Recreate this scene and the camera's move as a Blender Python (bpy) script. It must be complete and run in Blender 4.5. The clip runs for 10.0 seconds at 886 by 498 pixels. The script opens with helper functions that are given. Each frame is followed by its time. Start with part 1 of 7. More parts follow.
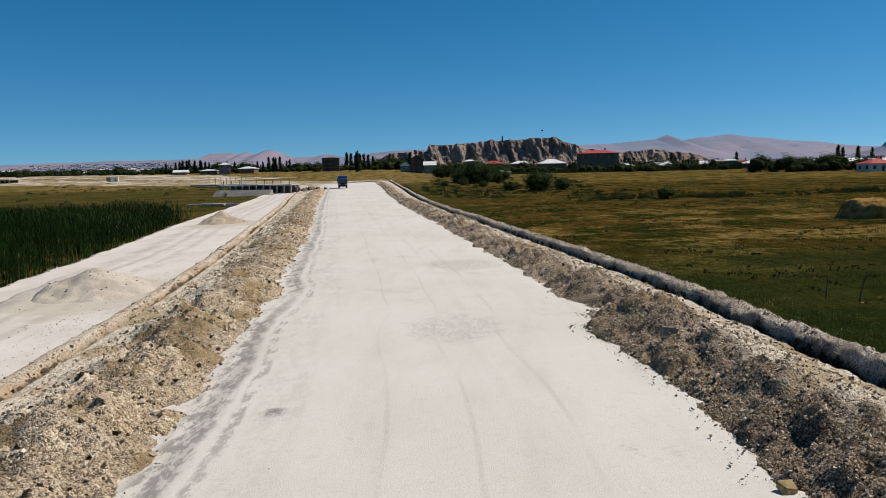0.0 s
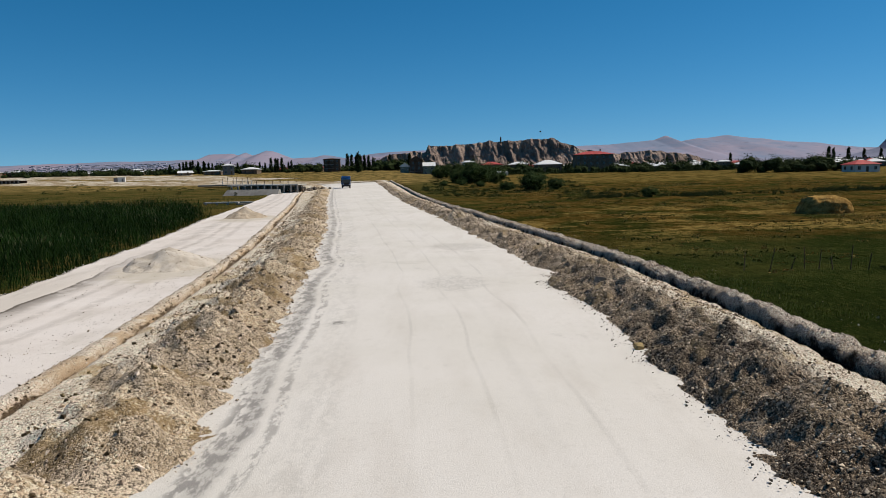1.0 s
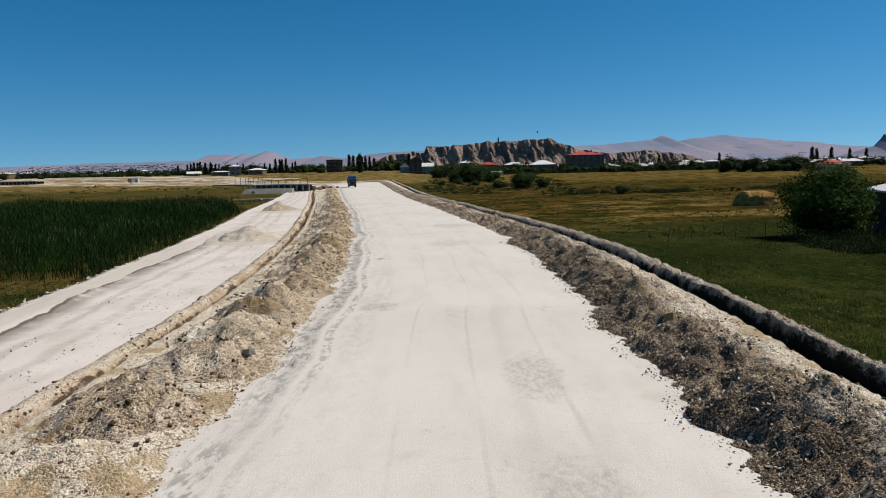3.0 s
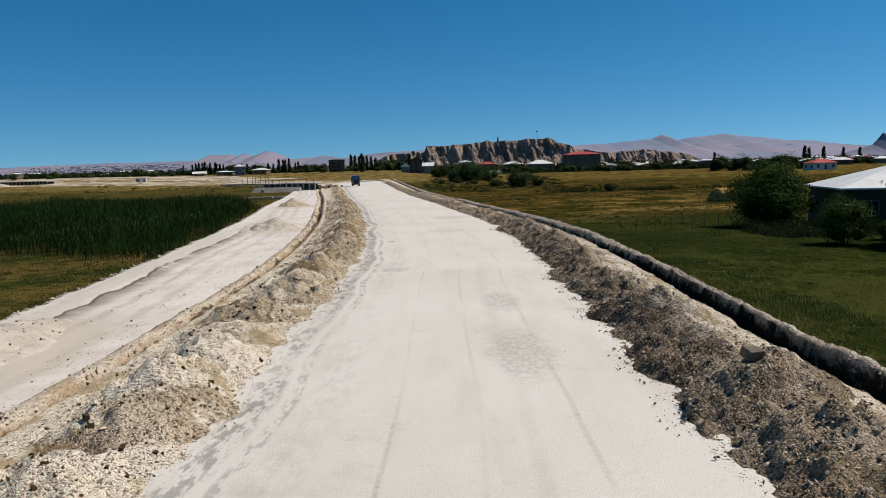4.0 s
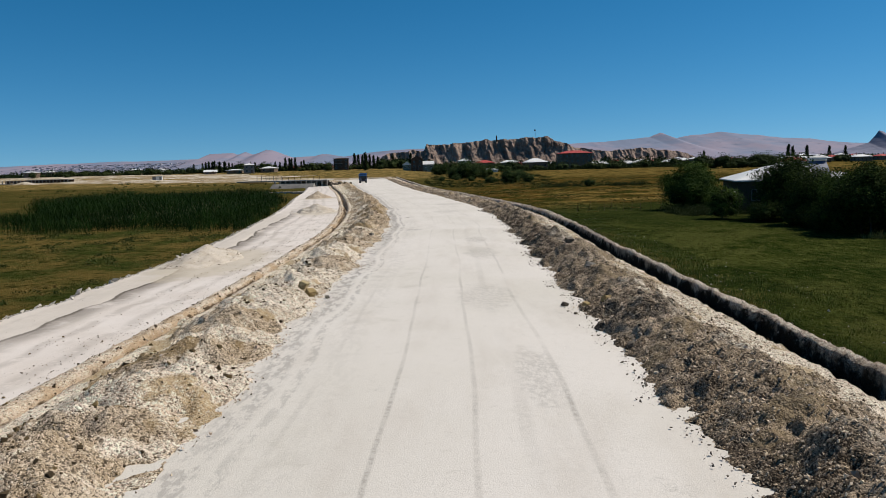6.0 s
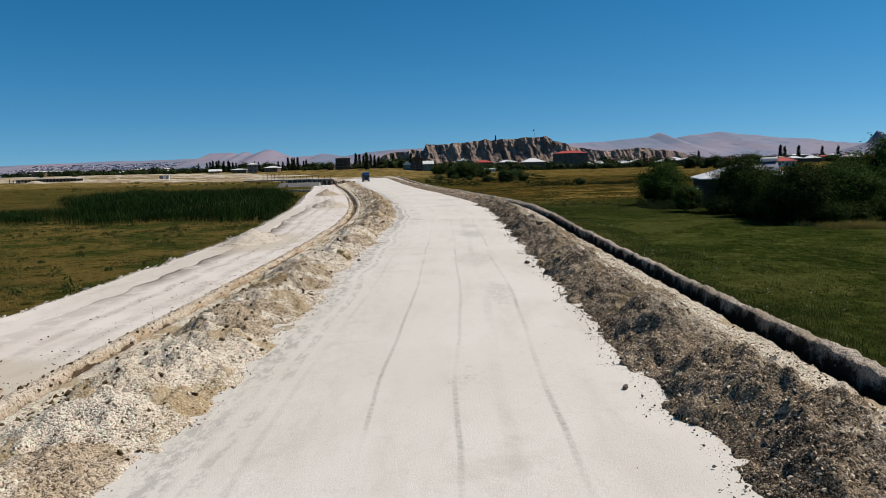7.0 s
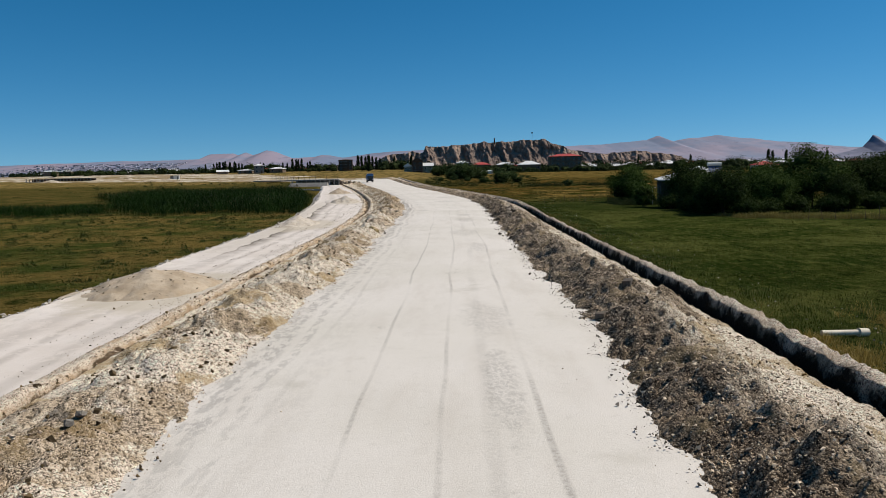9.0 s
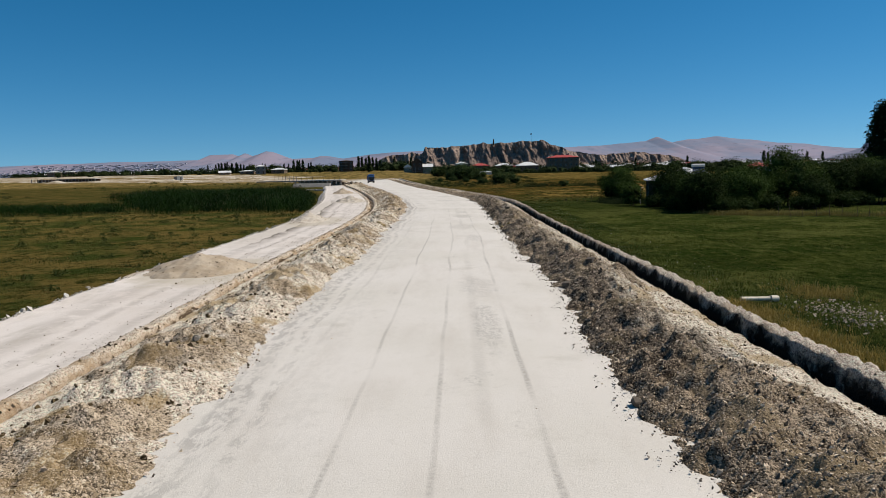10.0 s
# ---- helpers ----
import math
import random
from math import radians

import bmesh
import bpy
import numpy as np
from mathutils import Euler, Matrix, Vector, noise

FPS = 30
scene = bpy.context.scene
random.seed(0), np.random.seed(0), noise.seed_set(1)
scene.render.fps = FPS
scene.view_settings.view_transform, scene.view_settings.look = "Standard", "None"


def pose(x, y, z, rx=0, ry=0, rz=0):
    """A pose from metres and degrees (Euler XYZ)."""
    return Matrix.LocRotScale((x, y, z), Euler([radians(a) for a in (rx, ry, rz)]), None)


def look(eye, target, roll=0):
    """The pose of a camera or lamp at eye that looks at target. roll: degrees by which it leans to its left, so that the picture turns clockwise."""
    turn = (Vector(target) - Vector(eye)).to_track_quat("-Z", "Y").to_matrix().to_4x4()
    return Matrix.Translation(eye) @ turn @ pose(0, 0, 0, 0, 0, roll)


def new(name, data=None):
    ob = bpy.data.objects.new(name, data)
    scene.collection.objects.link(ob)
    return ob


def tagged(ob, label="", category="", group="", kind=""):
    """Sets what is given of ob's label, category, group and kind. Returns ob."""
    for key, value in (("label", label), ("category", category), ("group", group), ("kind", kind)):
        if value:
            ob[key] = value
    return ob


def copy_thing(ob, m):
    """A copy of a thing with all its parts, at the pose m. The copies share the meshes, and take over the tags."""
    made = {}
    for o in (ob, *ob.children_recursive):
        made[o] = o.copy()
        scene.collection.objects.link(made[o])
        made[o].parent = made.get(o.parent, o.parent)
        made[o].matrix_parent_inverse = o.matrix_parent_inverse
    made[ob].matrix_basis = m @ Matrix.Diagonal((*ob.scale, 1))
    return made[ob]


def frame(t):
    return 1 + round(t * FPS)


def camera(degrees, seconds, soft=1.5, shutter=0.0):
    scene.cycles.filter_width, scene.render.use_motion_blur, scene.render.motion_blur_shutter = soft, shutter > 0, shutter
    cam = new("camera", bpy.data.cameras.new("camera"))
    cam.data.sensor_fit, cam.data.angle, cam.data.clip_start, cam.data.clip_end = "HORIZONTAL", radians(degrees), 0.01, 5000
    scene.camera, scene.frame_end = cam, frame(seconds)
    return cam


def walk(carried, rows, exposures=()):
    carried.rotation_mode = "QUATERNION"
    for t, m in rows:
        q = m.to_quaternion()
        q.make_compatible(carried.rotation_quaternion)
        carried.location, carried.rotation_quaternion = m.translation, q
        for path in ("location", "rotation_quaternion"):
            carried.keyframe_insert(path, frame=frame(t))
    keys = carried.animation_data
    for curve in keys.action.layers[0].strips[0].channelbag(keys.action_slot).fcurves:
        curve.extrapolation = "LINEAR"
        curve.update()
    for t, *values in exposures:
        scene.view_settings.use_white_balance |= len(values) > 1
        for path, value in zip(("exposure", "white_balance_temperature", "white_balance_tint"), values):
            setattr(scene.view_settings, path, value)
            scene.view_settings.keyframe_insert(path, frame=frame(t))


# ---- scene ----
cam = camera(62.0, 10.0, 0.3)
METRES, EYE, TILT, LEAN, TURN = 98.114, 5.2, 0.0, 0.0, 0.7
ROWS = [
    (0.0, 0.0, 0.0, 0.0, -0.13, -6.09, 1.23),
    (0.5, -0.0008, -0.0476, -0.0002, -0.18, -6.06, 1.23),
    (1.0, -0.0015, -0.0945, -0.0006, -0.23, -6.03, 1.23),
    (1.5, -0.0019, -0.1407, -0.0003, -0.26, -6.0, 1.24),
    (2.0, -0.0021, -0.1874, -0.0004, -0.31, -5.98, 1.3),
    (2.5, -0.002, -0.2355, -0.0004, -0.34, -6.0, 1.32),
    (4.0, -0.0019, -0.3909, -0.0008, -0.35, -6.06, 1.5),
    (4.5, -0.0024, -0.4468, -0.0012, -0.35, -6.09, 1.52),
    (5.0, -0.0031, -0.5042, -0.0016, -0.37, -6.12, 1.55),
    (5.5, -0.0039, -0.5652, -0.0019, -0.38, -6.16, 1.57),
    (7.0, -0.0051, -0.7439, -0.0025, -0.43, -6.22, 1.53),
    (7.5, -0.0056, -0.7974, -0.003, -0.46, -6.21, 1.49),
    (8.0, -0.0062, -0.8472, -0.003, -0.47, -6.17, 1.4),
    (8.5, -0.0068, -0.8919, -0.0028, -0.48, -6.12, 1.31),
    (9.0, -0.0075, -0.9307, -0.0027, -0.49, -6.08, 1.24),
    (9.5, -0.0082, -0.9657, -0.0027, -0.51, -6.04, 1.24),
    (10.0, -0.0087, -0.9999, -0.0028, -0.54, -6.01, 1.21),
]
walk(cam, [(t, pose(0, 0, EYE, TILT, LEAN, TURN) @ pose(METRES * x, METRES * y, METRES * z, 90 + pitch, roll, yaw)) for t, x, y, z, yaw, pitch, roll in ROWS])

# ---- world, sun, exposure ----
SUN_DIR = Vector((0.60, 0.14, 0.79)).normalized()
world = bpy.data.worlds.new("sky")
scene.world = world
world.use_nodes = True
wn = world.node_tree
wn.nodes.clear()
sky = wn.nodes.new("ShaderNodeTexSky")
sky.sky_type = "NISHITA"
sky.sun_disc = False
sky.sun_elevation = math.asin(SUN_DIR.z)
sky.sun_rotation = math.atan2(SUN_DIR.x, SUN_DIR.y)
sky.altitude = 1700
sky.air_density = 0.8
sky.dust_density = 0.55
sky.ozone_density = 5.0
hue = wn.nodes.new("ShaderNodeHueSaturation")
hue.inputs["Saturation"].default_value = 1.3
hue.inputs["Hue"].default_value = 0.487
bg = wn.nodes.new("ShaderNodeBackground")
bg.inputs["Strength"].default_value = 0.088
wo = wn.nodes.new("ShaderNodeOutputWorld")
up = wn.nodes.new("ShaderNodeTexCoord")
lift = wn.nodes.new("ShaderNodeVectorMath")
lift.operation = "MULTIPLY_ADD"
lift.inputs[1].default_value = (1.0, 1.0, 0.88)
lift.inputs[2].default_value = (0.0, 0.0, 0.05)
wn.links.new(up.outputs["Generated"], lift.inputs[0])
wn.links.new(lift.outputs[0], sky.inputs["Vector"])
wn.links.new(sky.outputs[0], hue.inputs["Color"])
wn.links.new(hue.outputs[0], bg.inputs["Color"])
wn.links.new(bg.outputs[0], wo.inputs["Surface"])
sun = new("sun", bpy.data.lights.new("sun", "SUN"))
sun.data.energy = 5.0
sun.data.angle = radians(0.53)
sun.data.color = (1.0, 0.93, 0.83)
sun.matrix_world = look(SUN_DIR * 60, (0, 0, 0))
scene.view_settings.exposure = 0.0


# ---- materials ----
TONE = 0.86  # deepens shade through colour: every base colour below is taken at this share


class Mat:
    """A node material under construction."""

    def __init__(self, name, rough=0.9, spec=0.15, metal=0.0):
        self.m = bpy.data.materials.new(name)
        self.m.use_nodes = True
        self.t = self.m.node_tree
        self.b = self.t.nodes["Principled BSDF"]
        self.b.inputs["Roughness"].default_value = rough
        self.b.inputs["Specular IOR Level"].default_value = spec
        self.b.inputs["Metallic"].default_value = metal
        self.coord = self.t.nodes.new("ShaderNodeTexCoord").outputs["Object"]

    def put(self, socket, value):
        if isinstance(value, bpy.types.NodeSocket):
            self.t.links.new(value, socket)
        elif isinstance(value, tuple) and len(value) == 3 and socket.type == "RGBA":
            socket.default_value = (*(TONE * v for v in value), 1)
        else:
            socket.default_value = value

    def mapped(self, scale, rot=0.0):
        n = self.t.nodes.new("ShaderNodeMapping")
        n.inputs["Scale"].default_value = scale
        n.inputs["Rotation"].default_value = (0, 0, rot)
        self.t.links.new(self.coord, n.inputs["Vector"])
        return n.outputs[0]

    def warped(self, rot=0.0):
        """Coordinates bent by noise, so that cells differ in size and outline."""
        n = self.t.nodes.new("ShaderNodeTexNoise")
        n.inputs["Scale"].default_value = 11.0
        n.inputs["Detail"].default_value = 2.0
        base = self.mapped((1, 1, 1), rot)
        self.t.links.new(base, n.inputs["Vector"])
        m = self.t.nodes.new("ShaderNodeVectorMath")
        m.operation = "MULTIPLY_ADD"
        self.t.links.new(n.outputs["Color"], m.inputs[0])
        m.inputs[1].default_value = (0.07, 0.07, 0.07)
        self.t.links.new(base, m.inputs[2])
        return m.outputs[0]

    def noise(self, scale, detail=4.0, rough=0.55, vec=None, distort=0.0):
        n = self.t.nodes.new("ShaderNodeTexNoise")
        n.inputs["Scale"].default_value = scale
        n.inputs["Detail"].default_value = detail
        n.inputs["Roughness"].default_value = rough
        n.inputs["Distortion"].default_value = distort
        self.t.links.new(vec or self.coord, n.inputs["Vector"])
        return n.outputs["Fac"]

    def cells(self, scale, out="Color", vec=None, feature="F1"):
        n = self.t.nodes.new("ShaderNodeTexVoronoi")
        n.feature = feature
        n.inputs["Scale"].default_value = scale
        self.t.links.new(vec or self.coord, n.inputs["Vector"])
        return n.outputs[out]

    def ramp(self, fac, lo, hi, a=0.0, b=1.0):
        n = self.t.nodes.new("ShaderNodeMapRange")
        n.interpolation_type = "SMOOTHSTEP"
        self.put(n.inputs["Value"], fac)
        for k, v in (("From Min", lo), ("From Max", hi), ("To Min", a), ("To Max", b)):
            n.inputs[k].default_value = v
        return n.outputs["Result"]

    def mix(self, fac, a, b, mode="MIX"):
        n = self.t.nodes.new("ShaderNodeMix")
        n.data_type = "RGBA"
        n.blend_type = mode
        self.put(n.inputs[0], fac)
        self.put(n.inputs[6], a)
        self.put(n.inputs[7], b)
        return n.outputs[2]

    def math(self, op, a, b=0.0):
        n = self.t.nodes.new("ShaderNodeMath")
        n.operation = op
        self.put(n.inputs[0], a)
        self.put(n.inputs[1], b)
        return n.outputs[0]

    def axis(self, which, vec=None):
        n = self.t.nodes.new("ShaderNodeSeparateXYZ")
        self.t.links.new(vec or self.coord, n.inputs[0])
        return n.outputs[which]

    def island(self):
        return self.t.nodes.new("ShaderNodeNewGeometry").outputs["Random Per Island"]

    def uv(self, name):
        n = self.t.nodes.new("ShaderNodeUVMap")
        n.uv_map = name
        return n.outputs[0]

    def colour(self, value):
        self.put(self.b.inputs["Base Color"], value)
        return self

    def bump(self, height, strength=0.5, distance=0.05):
        n = self.t.nodes.new("ShaderNodeBump")
        n.inputs["Strength"].default_value = strength
        n.inputs["Distance"].default_value = distance
        self.put(n.inputs["Height"], height)
        self.t.links.new(n.outputs[0], self.b.inputs["Normal"])
        return self


def plain(name, col, rough=0.7, spec=0.3, metal=0.0, vary=0.25, scale=3.0):
    """A painted or bare surface with soft stains and a fine grain."""
    k = Mat(name, rough, spec, metal)
    stain = k.ramp(k.noise(scale, 5), 0.35, 0.7)
    dark = tuple(c * (1 - vary) for c in col)
    c = k.mix(stain, col, dark)
    c = k.mix(k.ramp(k.noise(scale * 14, 3), 0.3, 0.8, 0, 0.35), c, dark)
    k.colour(c).bump(k.noise(scale * 20, 3), 0.15, 0.01)
    return k.m


def road_material():
    k = Mat("chalk_road", 0.95, 0.05)
    big = k.ramp(k.noise(0.12, 4), 0.35, 0.7)
    c = k.mix(big, (0.70, 0.655, 0.60), (0.64, 0.60, 0.535))
    c = k.mix(k.ramp(k.noise(0.5, 5, 0.6, k.mapped((1.5, 0.35, 1))), 0.45, 0.75, 0, 0.55), c, (0.56, 0.51, 0.45))
    c = k.mix(k.ramp(k.noise(0.22, 6, 0.65), 0.58, 0.72, 0, 0.5), c, (0.47, 0.435, 0.37))
    lane = k.uv("lane")
    u = k.axis(0, lane)
    wob = k.math("MULTIPLY", k.math("SUBTRACT", k.noise(0.06, 2), 0.5), 0.7)
    u = k.math("ADD", u, wob)
    grit = k.ramp(k.noise(9, 5, 0.75), 0.42, 0.62)
    for at, wide, force in ((-1.0, 0.05, 0.7), (0.78, 0.055, 0.65), (2.8, 0.065, 0.7), (1.75, 0.15, 0.3), (-2.9, 0.07, 0.25)):
        d = k.math("ABSOLUTE", k.math("SUBTRACT", u, at))
        band = k.ramp(d, wide * 0.35, wide * 1.6, 1, 0)
        band = k.math("MULTIPLY", band, k.ramp(k.noise(0.09 + 0.03 * abs(at), 3), 0.36, 0.62, 0.1, 1))
        band = k.math("MULTIPLY", band, k.math("ADD", k.math("MULTIPLY", grit, 0.6), 0.4))
        band = k.math("MULTIPLY", band, k.ramp(k.axis(1), -48, -8, 1, 0.45))
        c = k.mix(k.math("MULTIPLY", band, force), c, (0.27, 0.25, 0.225))
    # damp, tyre-printed strip along one verge
    e = k.math("ADD", k.axis(1, lane), k.math("MULTIPLY", k.math("SUBTRACT", k.noise(0.22, 3), 0.5), 0.7))
    for at, wide, force in ((0.7, 0.42, 0.8), (1.45, 0.16, 0.6), (2.3, 0.6, 0.16)):
        d = k.math("ABSOLUTE", k.math("SUBTRACT", e, at))
        band = k.math("MULTIPLY", k.ramp(d, wide * 0.5, wide * 1.25, 1, 0), k.ramp(k.noise(1.5, 7, 0.78, k.mapped((2.4, 0.85, 1), 0.0)), 0.465, 0.55))
        band = k.math("MULTIPLY", band, k.ramp(k.noise(0.16, 3), 0.36, 0.5, 0.35, 1))
        band = k.math("MULTIPLY", band, k.ramp(k.axis(1), -45, -12, 0.55, 1))
        c = k.mix(k.math("MULTIPLY", band, force), c, (0.20, 0.188, 0.175))
    d = k.math("ABSOLUTE", k.math("SUBTRACT", e, 0.85))
    band = k.math("MULTIPLY", k.ramp(d, 0.08, 0.34, 0.38, 0), k.ramp(k.noise(0.5, 6, 0.75, k.mapped((1.5, 0.5, 1))), 0.36, 0.52, 0.3, 1))
    c = k.mix(k.math("MULTIPLY", band, k.ramp(k.axis(1), -30, 2, 0.12, 1)), c, (0.21, 0.195, 0.18))
    # oily and damp smudges where machines stood
    for sx, sy, rx, ry, force in ((-2.5, 0.0, 0.9, 1.0, 0.5), (2.2, -18.0, 1.1, 3.2, 0.38), (1.7, -33.0, 1.3, 3.2, 0.28), (0.0, 23.5, 1.7, 2.4, 0.32), (1.6, -67.0, 0.9, 3.0, 0.25),
                                  (2.2, -9.8, 0.8, 2.4, 0.4), (-3.9, 15.5, 0.3, 0.35, 0.95), (0.5, 38.5, 2.2, 2.4, 0.35), (1.6, -75.0, 0.5, 4.0, 0.4), (2.4, -44.0, 0.6, 3.0, 0.35)):
        dx = k.math("POWER", k.math("MULTIPLY", k.math("ADD", k.axis(0), -sx), 1 / rx), 2.0)
        dy = k.math("POWER", k.math("MULTIPLY", k.math("ADD", k.axis(1), -sy), 1 / ry), 2.0)
        edge = k.math("ADD", k.math("ADD", dx, dy), k.math("MULTIPLY", k.math("SUBTRACT", k.noise(1.3, 5, 0.7), 0.5), 2.4))
        spot = k.math("MULTIPLY", k.ramp(edge, 0.25, 1.15, 1, 0), k.ramp(k.noise(5, 6, 0.8, k.mapped((1.5, 0.7, 1))), 0.42, 0.58, 0.15, 1))
        c = k.mix(k.math("MULTIPLY", spot, force), c, (0.22, 0.205, 0.185))
    blot = k.ramp(k.noise(0.4, 6, 0.72, k.mapped((1, 0.6, 1))), 0.60, 0.68, 0, 0.4)
    c = k.mix(k.math("MULTIPLY", blot, grit), c, (0.26, 0.245, 0.22))
    c = k.mix(k.ramp(k.cells(7, "Distance"), 0.03, 0.055, 0.35, 0), c, (0.12, 0.10, 0.085))
    c = k.mix(k.ramp(k.noise(34, 4, 0.75), 0.42, 0.7, 0, 0.4), c, (0.44, 0.405, 0.36))
    c = k.mix(k.ramp(k.noise(3.2, 6, 0.75), 0.54, 0.68, 0, 0.3), c, (0.50, 0.46, 0.41))
    k.colour(c).bump(k.noise(25, 6, 0.7), 0.35, 0.03)
    return k.m


def track_material():
    """Rolled chalk, pinkish where it is dug, with faint wheel marks."""
    k = Mat("chalk_track", 0.95, 0.05)
    lane = k.uv("lane")
    c = k.mix(k.ramp(k.noise(0.25, 5, 0.6), 0.35, 0.7), (0.72, 0.655, 0.60), (0.64, 0.57, 0.51))
    c = k.mix(k.ramp(k.noise(0.6, 5, 0.65, k.mapped((1.4, 0.4, 1))), 0.5, 0.72, 0, 0.6), c, (0.50, 0.45, 0.385))
    u = k.math("ADD", k.axis(0, lane), k.math("MULTIPLY", k.math("SUBTRACT", k.noise(0.10, 3, 0.5), 0.5), 0.25))
    for at, wide, force in ((4.75, 0.5, 0.3), (6.1, 0.2, 0.35), (7.6, 0.25, 0.3)):
        d = k.math("ABSOLUTE", k.math("SUBTRACT", u, at))
        band = k.math("MULTIPLY", k.ramp(d, wide * 0.3, wide * 1.8, 1, 0), k.ramp(k.noise(0.3 + 0.1 * at, 5, 0.75), 0.36, 0.52))
        c = k.mix(k.math("MULTIPLY", band, force), c, (0.25, 0.215, 0.18))
    ragged = k.math("ADD", u, k.math("MULTIPLY", k.math("SUBTRACT", k.noise(1.2, 6, 0.7), 0.5), 0.22))
    reach = k.math("MULTIPLY", k.ramp(k.axis(1), -50, -30), k.ramp(k.axis(1), 22, 44, 1, 0))
    c = k.mix(k.math("MULTIPLY", k.ramp(ragged, 4.1, 4.3, 0.75, 0), reach), c, (0.56, 0.50, 0.43))
    patchy = k.math("MULTIPLY", reach, k.ramp(k.noise(0.22, 5, 0.7), 0.36, 0.5, 0.12, 1))
    damp = k.math("MULTIPLY", k.ramp(ragged, 4.2, 4.27), k.ramp(ragged, 4.35, 5.5, 0.85, 0))
    c = k.mix(k.math("MULTIPLY", damp, patchy), c, (0.20, 0.175, 0.15))
    rut = k.math("MULTIPLY", k.ramp(ragged, 4.18, 4.24), k.ramp(ragged, 4.3, 4.46, 0.9, 0))
    c = k.mix(k.math("MULTIPLY", rut, patchy), c, (0.085, 0.068, 0.052))
    # earth trodden out round the heaps
    for sx, sy, rx, ry in ((-14.0, -17.0, 3.6, 8.0), (-12.6, -57.5, 4.2, 6.5), (-16.0, 33.0, 3.5, 6.0), (-23.0, 75.0, 4.0, 6.0)):
        dx = k.math("POWER", k.math("MULTIPLY", k.math("ADD", k.axis(0), -sx), 1 / rx), 2.0)
        dy = k.math("POWER", k.math("MULTIPLY", k.math("ADD", k.axis(1), -sy), 1 / ry), 2.0)
        edge = k.math("ADD", k.math("ADD", dx, dy), k.math("MULTIPLY", k.math("SUBTRACT", k.noise(0.6, 5, 0.7), 0.5), 1.6))
        c = k.mix(k.ramp(edge, 0.5, 1.1, 0.7, 0), c, (0.50, 0.435, 0.335))
    c = k.mix(k.ramp(k.noise(2.2, 5, 0.75), 0.62, 0.70, 0, 0.5), c, (0.36, 0.32, 0.27))
    c = k.mix(k.ramp(k.noise(30, 4, 0.75), 0.35, 0.75, 0, 0.3), c, (0.44, 0.40, 0.35))
    k.colour(c).bump(k.noise(20, 6, 0.7), 0.3, 0.03)
    return k.m


def stone_by_stone(k, vec, pale, mid, dark, tint, darkness, soil=0.5):
    """Dumped gravel and earth: patches, then stone by stone in two sizes."""
    patch = k.ramp(k.noise(0.45, 6, 0.65, vec), 0.52 - 0.2 * darkness, 0.72 - 0.25 * darkness)
    c = k.mix(patch, pale, mid)
    earth = k.ramp(k.noise(0.5, 5, 0.6, k.mapped((1, 0.8, 1), 1.3)), 0.61 - 0.16 * soil, 0.68 - 0.16 * soil)
    c = k.mix(k.math("MULTIPLY", earth, 0.95), c, tint)
    light = tuple(min(0.8, 1.22 * v) for v in pale)
    for size, share in ((19, 0.45), (46, 0.55)):
        cell = k.cells(size, "Color", vec)
        tone = k.axis(0, cell)
        some = k.ramp(k.axis(1, cell), 0.3, 0.5)
        c = k.mix(k.math("MULTIPLY", some, k.ramp(tone, 0.78 - 0.35 * darkness, 0.95 - 0.25 * darkness, 0, 0.9 * share + 0.3)), c, dark)
        c = k.mix(k.math("MULTIPLY", some, k.ramp(tone, 0.1, 0.4, 0.9, 0)), c, light)
    c = k.mix(k.math("MULTIPLY", earth, k.ramp(k.noise(7, 5, 0.75, vec), 0.3, 0.6, 0.3, 0.75)), c, tint)
    return c


